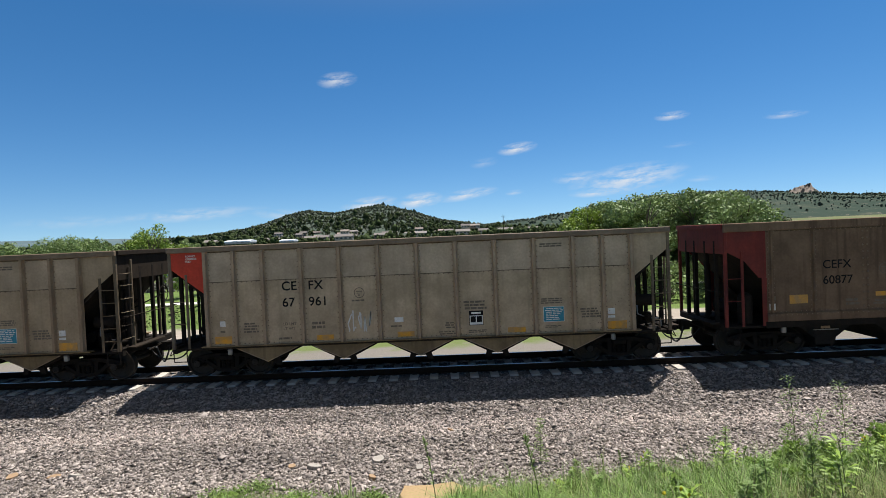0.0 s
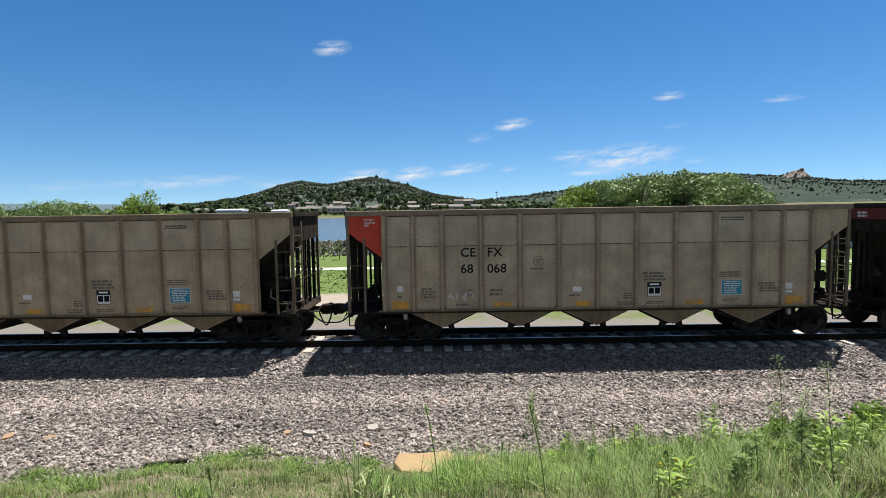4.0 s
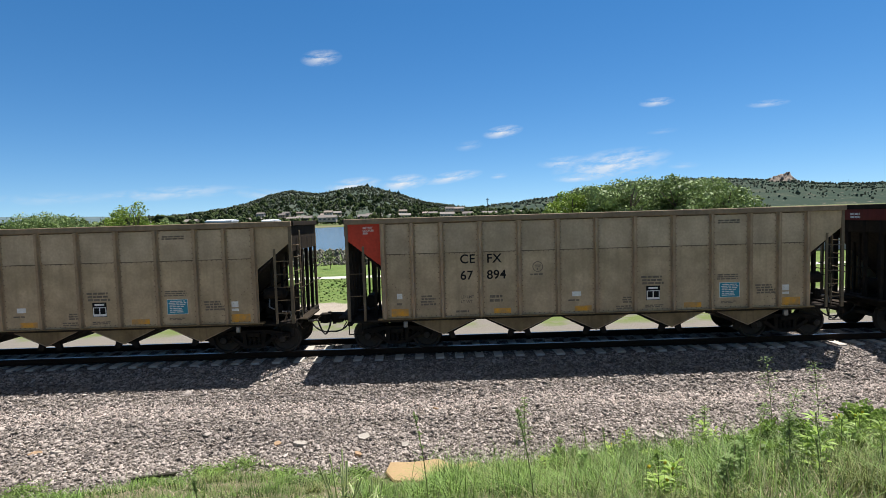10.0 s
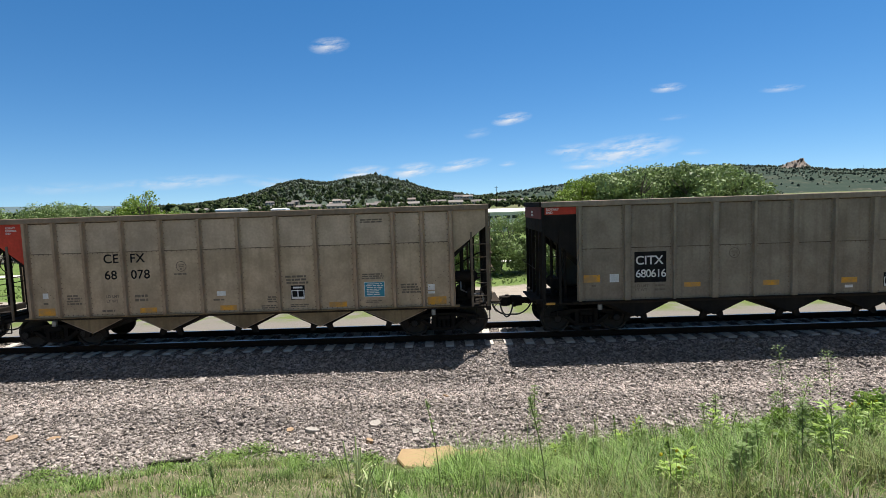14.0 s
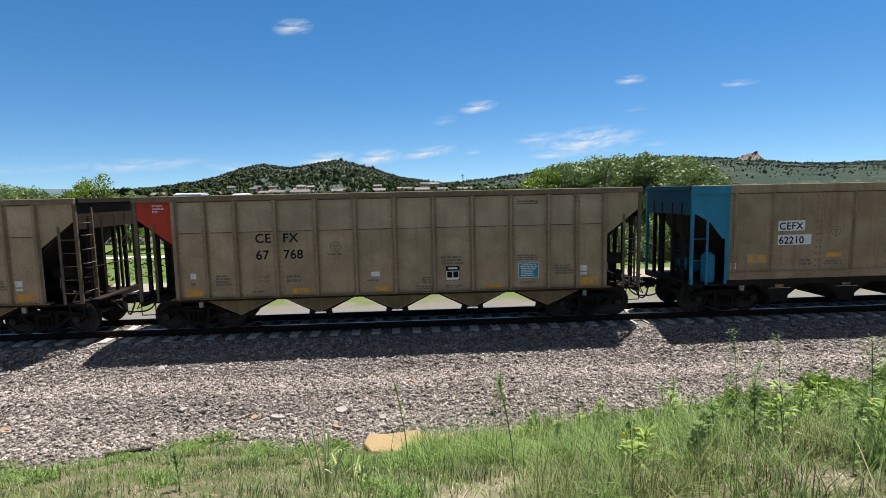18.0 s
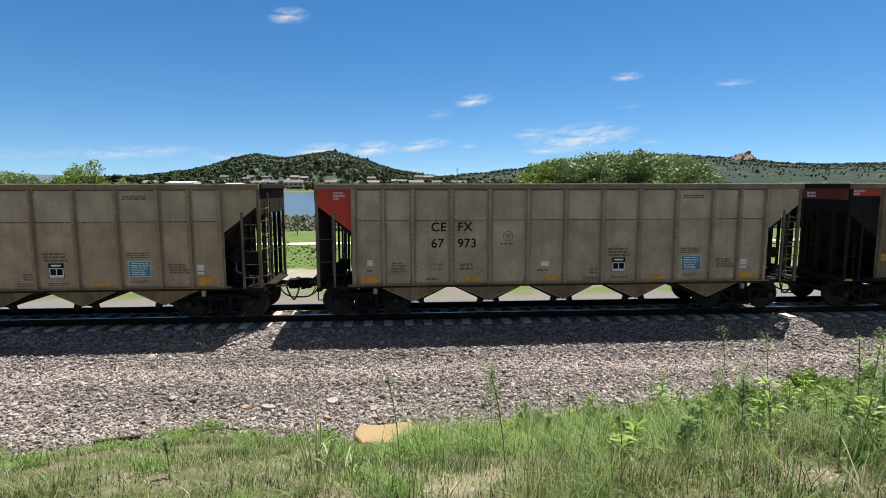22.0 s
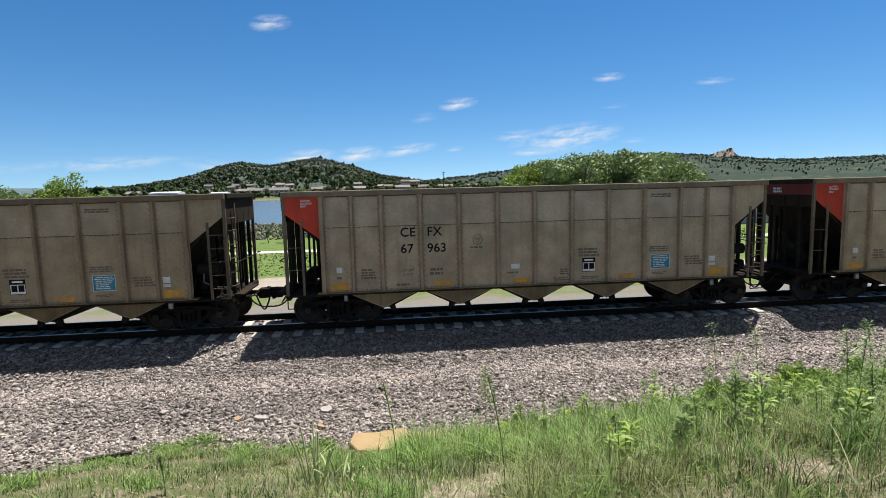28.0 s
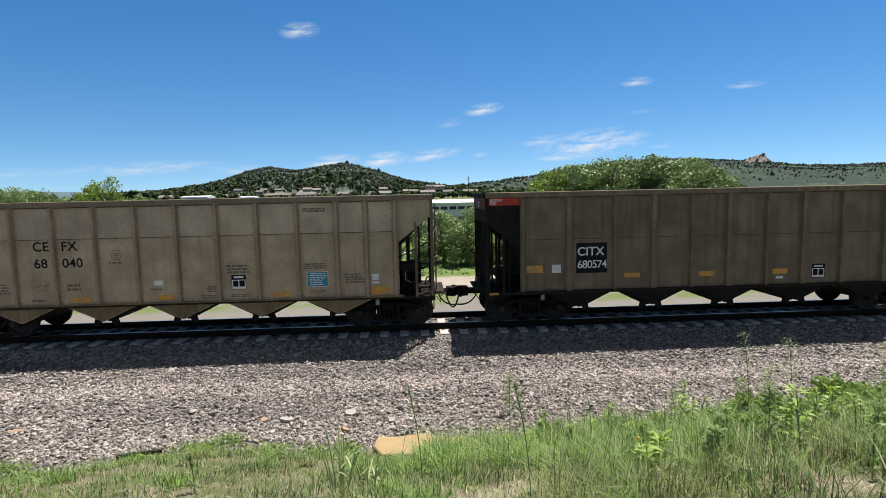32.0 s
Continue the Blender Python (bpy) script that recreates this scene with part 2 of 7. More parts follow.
# ---- mesh helpers ----
class Geo:
    """Collects vertices and faces, then makes one mesh."""

    def __init__(self):
        self.v, self.f = [], []

    def add(self, vs, fs):
        o = len(self.v)
        self.v += [tuple(a) for a in vs]
        self.f += [tuple(i + o for i in f) for f in fs]
        return self

    def box(self, x0, x1, y0, y1, z0, z1, c=0.0):
        """A box; c cuts its twelve edges."""
        if c <= 0:
            return self.add([(x, y, z) for x in (x0, x1) for y in (y0, y1) for z in (z0, z1)],
                            [(0, 1, 3, 2), (4, 6, 7, 5), (0, 4, 5, 1), (2, 3, 7, 6), (0, 2, 6, 4), (1, 5, 7, 3)])
        bm = bmesh.new()
        bmesh.ops.create_cube(bm, size=1, matrix=Matrix.Translation(((x0 + x1) / 2, (y0 + y1) / 2, (z0 + z1) / 2)) @ Matrix.Diagonal((x1 - x0, y1 - y0, z1 - z0, 1)))
        bmesh.ops.bevel(bm, geom=bm.edges[:], offset=c, segments=1, affect="EDGES")
        bm.verts.index_update()
        self.add([v.co for v in bm.verts], [[v.index for v in f.verts] for f in bm.faces])
        bm.free()
        return self

    def rod(self, a, b, r, n=6, r2=None):
        a, b = Vector(a), Vector(b)
        q = (b - a).to_track_quat("Z", "Y")
        r2 = r if r2 is None else r2
        ring = [Vector((math.cos(2 * math.pi * i / n), math.sin(2 * math.pi * i / n), 0)) for i in range(n)]
        vs = [a + q @ (p * r) for p in ring] + [b + q @ (p * r2) for p in ring]
        fs = [(i, (i + 1) % n, n + (i + 1) % n, n + i) for i in range(n)] + [tuple(range(n))[::-1], tuple(range(n, 2 * n))]
        return self.add(vs, fs)

    def tube(self, pts, r, n=6):
        for a, b in zip(pts, pts[1:]):
            self.rod(a, b, r, n)
        return self

    def slab(self, poly, y0, y1, axis="y"):
        """A flat outline (two coordinates) with thickness along an axis."""
        def p(a, b, d):
            return {"y": (a, d, b), "x": (d, a, b), "z": (a, b, d)}[axis]
        n = len(poly)
        vs = [p(a, b, y0) for a, b in poly] + [p(a, b, y1) for a, b in poly]
        return self.add(vs, [tuple(range(n)), tuple(range(n, 2 * n))[::-1]] + [(i, n + i, n + (i + 1) % n, (i + 1) % n) for i in range(n)])

    def lathe(self, profile, y_axis_x, z, n=24):
        """Turns (y, radius) rows round an axle that runs along y through (y_axis_x, z)."""
        vs = [(y_axis_x + r * math.cos(2 * math.pi * i / n), y, z + r * math.sin(2 * math.pi * i / n)) for y, r in profile for i in range(n)]
        fs = [(j * n + i, j * n + (i + 1) % n, (j + 1) * n + (i + 1) % n, (j + 1) * n + i) for j in range(len(profile) - 1) for i in range(n)]
        return self.add(vs, fs)

    def mesh(self, name, mat):
        me = bpy.data.meshes.new(name)
        me.from_pydata(self.v, [], self.f)
        bm = bmesh.new()
        bm.from_mesh(me)
        bmesh.ops.recalc_face_normals(bm, faces=bm.faces)
        bm.to_mesh(me)
        bm.free()
        me.materials.append(mat)
        return me


def part(name, geo, mat, parent, label="", at=None):
    me = geo if isinstance(geo, bpy.types.Mesh) else geo.mesh(name, mat)
    ob = new(name, me)
    ob.parent = parent
    if at is not None:
        ob.matrix_basis = at
    if label:
        ob["label"] = label
    return ob


def thing(name, label, category, group="", kind="", at=None):
    ob = new(name)
    ob.empty_display_size = 0.3
    if at is not None:
        ob.matrix_basis = at
    return tagged(ob, label, category, group, kind)


def big_mesh(name, verts, faces, mat, smooth=False):
    """A mesh from numpy arrays of triangles or quads."""
    me = bpy.data.meshes.new(name)
    k = faces.shape[1]
    me.vertices.add(len(verts))
    me.vertices.foreach_set("co", verts.astype(np.float32).ravel())
    me.loops.add(faces.size)
    me.loops.foreach_set("vertex_index", faces.astype(np.int32).ravel())
    me.polygons.add(len(faces))
    me.polygons.foreach_set("loop_start", np.arange(0, faces.size, k, dtype=np.int32))
    if smooth:
        me.polygons.foreach_set("use_smooth", np.ones(len(faces), dtype=bool))
    me.update(calc_edges=True)
    me.validate()
    me.materials.append(mat)
    return me


# ---- ground ----
def verge(x):
    """Where the ballast meets the grass of the near bank."""
    return np.interp(x, [-20, -9, -7.4, -6, -5.4, -4.7, -3.8, -2.8, -1.3, 0.5, 2, 4, 8, 20], [9.1, 9.55, 9.8, 9.98, 10.14, 10.36, 10.6, 10.42, 10.2, 10.1, 10.2, 10.5, 10.85, 11.2]) + 0.05 * np.sin(3.1 * x) + 0.04 * np.sin(7.7 * x + 1)


def ground_z(x, y):
    """Height of the ground: near bank, ballast bed, service road, meadow, lake basin and far shore."""
    x, y = np.asarray(x, float), np.asarray(y, float)
    bed = np.interp(y, [9, 11.6, 13.0, 14.3, 15.25, 15.6, 18.3, 18.7, 20.2, 21.5, 26, 40, 60, 84, 106, 116, 500, 545, 700, 1200, 5000],
                    [-1.06, -1.0, -0.85, -0.52, -0.27, -0.25, -0.25, -0.27, -0.8, -1.1, -1.3, -1.5, -1.7, -2.0, -2.2, -2.9, -4.0, -1.6, 1, 8, 10])
    land = np.interp(y, [84, 120, 300, 700, 1200, 5000], [-2.0, -1.9, -1.5, 1, 8, 10])
    lake = 1 / (1 + np.exp((x + 0.09 * y + 2) / 4.0)) / (1 + np.exp(-(x + 0.62 * y + 10) / 9.0))
    bed = np.where(y > 84, lake * bed + (1 - lake) * land, bed)
    d = verge(x) - y
    bank = np.interp(d, [0, 0.7, 2.0, 4.0, 6.0, 9.5, 18, 60], [-1.05, -0.85, -0.3, 0.6, 1.4, 2.25, 3.0, 4.2])
    lumps = 0.05 * np.sin(2.1 * x + 0.7 * y) * np.sin(1.3 * y - 0.8 * x + 2) + 0.025 * np.sin(5.3 * x + 1) * np.sin(4.1 * y)
    bank = bank + lumps * np.clip(d / 1.2, 0, 1)
    gravel = 0.03 * np.sin(0.9 * x + 2.0 * y) * np.sin(1.7 * y) * np.clip((14.2 - y) / 1.5, 0, 1)
    return np.where(d > 0, bank, bed + gravel * (y < 14.2))


def ground_material():
    """Zones of soil, ballast, packed gravel, dirt road, meadow and far land, with ragged borders."""
    m = bpy.data.materials.new("ground")
    m.use_nodes = True
    nt = m.node_tree
    n, l = nt.nodes, nt.links
    b = n["Principled BSDF"]
    b.inputs["Roughness"].default_value, b.inputs["Specular IOR Level"].default_value = 0.95, 0.15
    geo = n.new("ShaderNodeNewGeometry")
    sep = n.new("ShaderNodeSeparateXYZ")
    l.new(geo.outputs["Position"], sep.inputs[0])

    def noise_of(scale, detail=5):
        t = n.new("ShaderNodeTexNoise")
        t.inputs["Scale"].default_value, t.inputs["Detail"].default_value = scale, detail
        l.new(geo.outputs["Position"], t.inputs["Vector"])
        return t.outputs["Fac"]

    def ramp(value, a, b_, lo=0.0, hi=1.0):
        r = n.new("ShaderNodeMapRange")
        for k, v in (("From Min", a), ("From Max", b_), ("To Min", lo), ("To Max", hi)):
            r.inputs[k].default_value = v
        l.new(value, r.inputs["Value"])
        return r.outputs[0]

    def math_of(op, a, c):
        q = n.new("ShaderNodeMath")
        q.operation = op
        for i, v in enumerate((a, c)):
            if isinstance(v, (int, float)):
                q.inputs[i].default_value = v
            else:
                l.new(v, q.inputs[i])
        return q.outputs[0]

    def mix(f, a, c):
        q = n.new("ShaderNodeMixRGB")
        for i, v in enumerate((f, a, c)):
            if isinstance(v, tuple):
                q.inputs[i].default_value = (*v, 1)
            else:
                l.new(v, q.inputs[i])
        return q.outputs[0]

    rag = math_of("ADD", ramp(noise_of(0.5), 0, 1, -1.6, 1.6), ramp(noise_of(3.0), 0, 1, -0.5, 0.5))
    y = math_of("ADD", sep.outputs["Y"], rag)
    fine = noise_of(22.0, 6)
    mid = noise_of(1.7)
    stone = n.new("ShaderNodeTexVoronoi")
    stone.inputs["Scale"].default_value = 19
    l.new(geo.outputs["Position"], stone.inputs["Vector"])
    grain = n.new("ShaderNodeSeparateColor")
    l.new(stone.outputs["Color"], grain.inputs[0])
    soil = mix(ramp(mid, 0.3, 0.58), (0.23, 0.185, 0.13), (0.10, 0.105, 0.045))
    ballast = mix(grain.outputs[0], (0.09, 0.076, 0.066), (0.25, 0.213, 0.18))
    packed = mix(fine, (0.15, 0.135, 0.115), (0.23, 0.205, 0.175))
    weedy = mix(ramp(noise_of(0.55), 0.38, 0.52), packed, (0.125, 0.155, 0.05))
    road = mix(ramp(mid, 0.3, 0.7), (0.36, 0.305, 0.25), (0.29, 0.25, 0.20))
    meadow = mix(ramp(noise_of(0.6), 0.35, 0.65), (0.11, 0.18, 0.04), (0.17, 0.22, 0.065))
    meadow = mix(ramp(noise_of(4.0), 0.3, 0.7, 0, 0.7), meadow, (0.065, 0.095, 0.025))
    far = mix(ramp(noise_of(0.02), 0.4, 0.6), (0.085, 0.12, 0.035), (0.16, 0.145, 0.08))
    # the near border follows the lie of the bank
    wave = math_of("ADD", sep.outputs["Y"], math_of("MULTIPLY", sep.outputs["X"], -0.09))
    near = math_of("ADD", wave, ramp(noise_of(2.2), 0, 1, -0.45, 0.45))
    c = mix(ramp(near, 9.85, 10.1), soil, ballast)
    c = mix(ramp(y, 19.8, 20.4), c, packed)
    c = mix(ramp(y, 24.2, 25.6), c, weedy)
    c = mix(ramp(y, 28.2, 28.8), c, road)
    c = mix(ramp(y, 34.2, 34.9), c, meadow)
    c = mix(ramp(y, 150, 240), c, far)
    l.new(c, b.inputs["Base Color"])
    bu = n.new("ShaderNodeBump")
    bu.inputs["Strength"].default_value, bu.inputs["Distance"].default_value = 0.6, 0.04
    l.new(math_of("ADD", fine, stone.outputs["Distance"]), bu.inputs["Height"])
    l.new(bu.outputs[0], b.inputs["Normal"])
    return m


def build_ground():
    ys = np.concatenate([np.linspace(-60, 2, 14), np.linspace(2.5, 22, 118), np.linspace(22.5, 110, 90), np.geomspace(113, 5000, 60)])
    xs = np.concatenate([-np.geomspace(5000, 42, 36), np.linspace(-40, -17, 24), np.linspace(-16, 16, 160), np.linspace(17, 40, 24), np.geomspace(42, 5000, 36)])
    gx, gy = np.meshgrid(xs, ys)
    v = np.stack([gx, gy, ground_z(gx, gy)], -1).reshape(-1, 3)
    nx = len(xs)
    i = (np.arange(len(ys) - 1)[:, None] * nx + np.arange(nx - 1)[None]).ravel()
    f = np.stack([i, i + 1, i + 1 + nx, i + nx], -1)
    tagged(new("ground", big_mesh("ground", v, f, ground_material(), smooth=True)),
           "open ground with grassy bank, grey ballast, dirt road and meadow", "ground", kind="structure")


def grid_object(name, xs, ys, zf, mat, label, category, smooth=True):
    gx, gy = np.meshgrid(xs, ys)
    v = np.stack([gx, gy, zf(gx, gy)], -1).reshape(-1, 3)
    nx = len(xs)
    i = (np.arange(len(ys) - 1)[:, None] * nx + np.arange(nx - 1)[None]).ravel()
    f = np.stack([i, i + 1, i + 1 + nx, i + nx], -1)
    return tagged(new(name, big_mesh(name, v, f, mat, smooth)), label, category, kind="structure")


build_ground()

M["water"] = material("lake_water", (0.10, 0.135, 0.155), rough=0.22, second=(0.12, 0.155, 0.175), scale=0.05, bump=0.5, bump_scale=1.2, spec=0.5)
grid_object("water", np.linspace(-420, 60, 3), np.array([100.0, 300, 560]), lambda x, y: 0 * x - 2.45, M["water"], "grey-blue lake behind the meadow", "lake")
M["gravel_path"] = material("pale_gravel_path", (0.55, 0.52, 0.46), rough=0.95, second=(0.44, 0.41, 0.36), scale=0.8)
grid_object("path", np.linspace(-140, 60, 100), np.array([50.6, 52.8]), lambda x, y: ground_z(x, y) + 0.03, M["gravel_path"], "pale gravel footpath through the meadow", "path")


# ---- ballast stones ----
def stones(name, xs, ys, zs, size, mat, label, kind="stuff"):
    """Broken stones: squashed, cut octahedra with random corners, one joined mesh."""
    n = len(xs)
    base = np.array([(1, 0, 0), (-1, 0, 0), (0, 1, 0), (0, -1, 0), (0, 0, 1), (0, 0, -1), (0.6, 0.6, 0.55), (-0.6, -0.55, 0.5)])
    tri = np.array([(4, 6, 2), (4, 0, 6), (6, 0, 2), (4, 2, 1), (4, 7, 3), (4, 1, 7), (7, 1, 3), (4, 3, 0), (5, 3, 1), (5, 0, 3)])
    p = base[None] * rng.uniform(0.55, 1.3, (n, 8, 1)) + rng.normal(0, 0.17, (n, 8, 3))
    p *= np.stack([rng.uniform(0.75, 1.35, n), rng.uniform(0.7, 1.1, n), rng.uniform(0.35, 0.75, n)], -1)[:, None]
    a, b = rng.uniform(0, 2 * np.pi, n), rng.normal(0, 0.5, n)
    ca, sa, cb, sb = np.cos(a)[:, None], np.sin(a)[:, None], np.cos(b)[:, None], np.sin(b)[:, None]
    x, y, z = p[..., 0], p[..., 1], p[..., 2]
    y, z = cb * y - sb * z, sb * y + cb * z
    x, y = ca * x - sa * y, sa * x + ca * y
    p = np.stack([x, y, z], -1) * size[:, None, None] + np.stack([xs, ys, zs], -1)[:, None]
    f = tri[None] + (np.arange(n) * 8)[:, None, None]
    return tagged(new(name, big_mesh(name, p.reshape(-1, 3), f.reshape(-1, 3), mat)), label, "ballast", kind=kind)


M["stone"] = material("ballast_stone", (0.312, 0.268, 0.238), rough=0.95, second=(0.232, 0.2, 0.18), scale=0.9, vary=0.64, island=True, mixing=1.0, spec=0.15)
for node in M["stone"].node_tree.nodes:
    # broad light and dark bands run along the track
    if node.bl_idname == "ShaderNodeTexNoise" and abs(node.inputs["Scale"].default_value - 0.9) < 1e-4:
        tree_ = M["stone"].node_tree
        stretch = tree_.nodes.new("ShaderNodeMapping")
        stretch.inputs["Scale"].default_value = (0.16, 1.5, 1.0)
        tree_.links.new(node.inputs["Vector"].links[0].from_socket, stretch.inputs["Vector"])
        tree_.links.new(stretch.outputs[0], node.inputs["Vector"])
count = 145000
sx = rng.uniform(-15.5, 15.5, count)
sy = rng.uniform(0, 1, count) ** 0.9
sy = verge(sx) - 0.25 + sy * (15.62 - verge(sx) + 0.25)
keep = np.abs(sx) < 1.2 + sy * 0.93
on_tie = (np.abs((sx + 0.305) % 0.61 - 0.305) < 0.15) & (sy > 15.5)
keep &= ~on_tie
sx, sy = sx[keep], sy[keep]
stones("ballast", sx, sy, ground_z(sx, sy) + rng.uniform(-0.02, 0.036, len(sx)) - 0.02 * (sy > 15.3), rng.lognormal(np.log(0.0295), 0.38, len(sx)), M["stone"],
       "pinkish grey crushed stone ballast beside the track")
# a paler strip of finer stone runs along the foot of the shoulder
fx = rng.uniform(-13.5, 13.5, 16000)
fy = 13.25 + 0.1 * np.sin(0.7 * fx) + rng.normal(0, 0.19, 16000)
M["stone_fine"] = material("fine_pale_stone", (0.53, 0.445, 0.39), rough=0.9, second=(0.43, 0.36, 0.317), scale=1.2, vary=0.22, island=True)
stones("fine_gravel", fx, fy, ground_z(fx, fy) + rng.uniform(0.01, 0.03, len(fx)), rng.lognormal(np.log(0.02), 0.3, len(fx)), M["stone_fine"], "strip of finer pale gravel along the ballast")
tx, ty = rng.uniform(-17, 17, 16000), rng.uniform(15.6, 19.4, 16000)
keep = (np.abs((tx + 0.305) % 0.61 - 0.305) > 0.15) | (ty > 18.35)
tx, ty = tx[keep], ty[keep]
stones("track_ballast", tx, ty, ground_z(tx, ty) + rng.uniform(-0.02, 0.015, len(tx)), rng.lognormal(np.log(0.034), 0.25, len(tx)), M["stone"],
       "dark grey crushed stone between the ties")


# ---- track ----
def build_track():
    rail = Geo().slab([(-0.07, -0.186), (0.07, -0.186), (0.07, -0.172), (0.02, -0.155), (0.011, -0.14), (0.011, -0.05), (0.036, -0.038), (0.036, -0.006),
                       (-0.036, -0.006), (-0.036, -0.038), (-0.011, -0.05), (-0.011, -0.14), (-0.02, -0.155), (-0.07, -0.172)], -300, 300, "x")
    head = Geo().slab([(-0.034, -0.007), (0.034, -0.007), (0.030, 0.0), (-0.030, 0.0)], -300, 300, "x")
    mesh_r, mesh_h = rail.mesh("rail", M["rail"]), head.mesh("rail_head", M["railhead"])
    for dy in (-0.753, 0.753):
        r = new("rail", mesh_r)
        r.matrix_basis = pose(0, TRACK_Y + dy, 0)
        tagged(r, "rusty brown steel rail with polished top on concrete ties", "rail", "rails of the track", "structure")
        part("running_surface", mesh_h, None, r, "polished steel rail head")
    tie = Geo().slab([(-1.3, -0.4), (1.3, -0.4), (1.3, -0.21), (1.27, -0.195), (0.55, -0.195), (0.4, -0.225), (-0.4, -0.225), (-0.55, -0.195), (-1.27, -0.195), (-1.3, -0.21)], -0.125, 0.125, "x")
    me = tie.mesh("tie", M["concrete"])
    mc = Geo().box(-0.07, 0.07, -0.02, 0.02, -0.2, -0.155).mesh("rail_clip", M["dark_steel"])
    for i in range(-33, 34):
        ob = new("railroad_tie", me)
        ob.matrix_basis = pose(0.61 * i + rng.normal(0, 0.012), TRACK_Y + rng.normal(0, 0.012), rng.normal(0, 0.004), 0, 0, rng.normal(0, 0.5))
        tagged(ob, "grey concrete railroad tie bedded in ballast", "tie", "ties under the rails")
        for dy in (-0.828, -0.678, 0.678, 0.828):
            part("rail_clip", mc, None, ob, at=pose(0, dy, 0))


build_track()


# ---- train ----
def truck_parts(car, x, mirrored):
    """A two-axle freight truck at x under the car."""
    t = new("truck")
    t.parent = car
    t.matrix_basis = pose(x, 0, 0)
    t["label"] = "black cast steel two-axle truck"
    part("bolster", TRUCK["bolster"], None, t)
    for s in (-1, 1):
        part("side_frame", TRUCK["frame"], None, t, at=pose(0, s * 1.0, 0))
        for dx in (-0.14, 0, 0.14):
            part("spring", TRUCK["springs"], None, t, at=pose(dx, s * 1.0, 0))
        part("brake_beam", TRUCK["beam"], None, t, at=pose(s * 0.36, 0, 0))
    for a in (-0.89, 0.89):
        w = part("wheelset", TRUCK["wheelset"], None, t, "worn steel wheels on an axle", at=pose(a, 0, 0.457))
        w["turns"] = 1
    return t


def make_truck_meshes():
    fr = Geo()
    # arched top member, sloping lower member, columns and journal jaws of the side frame
    for s in (-1, 1):
        fr.slab([(s * 1.08, 0.50), (s * 1.08, 0.62), (s * 0.80, 0.69), (s * 0.42, 0.74), (0, 0.74), (0, 0.64), (s * 0.40, 0.63), (s * 0.70, 0.55), (s * 0.72, 0.46), (s * 1.05, 0.46)], -0.07, 0.07)
        fr.slab([(s * 0.72, 0.50), (s * 0.30, 0.20), (0, 0.17), (0, 0.28), (s * 0.26, 0.30), (s * 0.62, 0.56)], -0.065, 0.065)
        fr.slab([(s * 0.23, 0.25), (s * 0.33, 0.25), (s * 0.36, 0.66), (s * 0.23, 0.66)], -0.06, 0.06)
        fr.box(s * 0.89 - 0.13, s * 0.89 + 0.13, -0.09, 0.09, 0.53, 0.62, 0.015)
        fr.rod((s * 0.89, -0.02, 0.457), (s * 0.89, -0.16, 0.457), 0.115, 12)
        fr.rod((s * 0.89, 0.02, 0.457), (s * 0.89, 0.16, 0.457), 0.115, 12)
    sp = Geo()
    levels = [(0.28, 0.0)] + [(0.28 + 0.0125 * k, 0.062 if k % 4 in (1, 2) else 0.047) for k in range(21)] + [(0.53, 0.0)]
    sp.add([(r * math.cos(math.tau * i / 8), r * math.sin(math.tau * i / 8), z) for z, r in levels for i in range(8)],
           [(j * 8 + i, j * 8 + (i + 1) % 8, (j + 1) * 8 + (i + 1) % 8, (j + 1) * 8 + i) for j in range(len(levels) - 1) for i in range(8)])
    bo = Geo().box(-0.2, 0.2, -1.12, 1.12, 0.54, 0.68, 0.02)
    bo.box(-0.26, 0.26, -0.3, 0.3, 0.66, 0.80, 0.02)
    # added block that shuts out the light behind the springs
    bo.box(-0.34, 0.34, -0.86, 0.86, 0.22, 0.56, 0.02)
    be = Geo().rod((0, -0.72, 0.36), (0, 0.72, 0.36), 0.04, 8)
    for s in (-1, 1):
        be.box(-0.03, 0.06, s * 0.74 - 0.05, s * 0.74 + 0.05, 0.26, 0.5, 0.01)
    wh = Geo().rod((0, -0.7, 0), (0, 0.7, 0), 0.08, 12)
    for s in (-1, 1):
        wh.lathe([(s * 0.70, 0.0), (s * 0.70, 0.13), (s * 0.735, 0.15), (s * 0.745, 0.36), (s * 0.70, 0.40), (s * 0.69, 0.475), (s * 0.715, 0.483), (s * 0.735, 0.462), (s * 0.835, 0.455),
                  (s * 0.84, 0.40), (s * 0.795, 0.375), (s * 0.775, 0.17), (s * 0.83, 0.15), (s * 0.83, 0.0)], 0, 0, 28)
        wh.rod((0, s * 0.83, 0), (0, s * 1.13, 0), 0.075, 12)
        wh.lathe([(s * 1.13, 0.10), (s * 1.18, 0.095), (s * 1.19, 0.0)], 0, 0, 12)
        for k in range(3):
            a = 2.09 * k
            wh.rod((0.06 * math.cos(a), s * 1.18, 0.06 * math.sin(a)), (0.06 * math.cos(a), s * 1.205, 0.06 * math.sin(a)), 0.016, 6)
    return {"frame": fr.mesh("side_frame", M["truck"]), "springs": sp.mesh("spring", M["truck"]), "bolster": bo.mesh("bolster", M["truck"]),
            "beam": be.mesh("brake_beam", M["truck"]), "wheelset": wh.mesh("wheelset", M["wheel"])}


TRUCK = make_truck_meshes()
TEXTS = {}


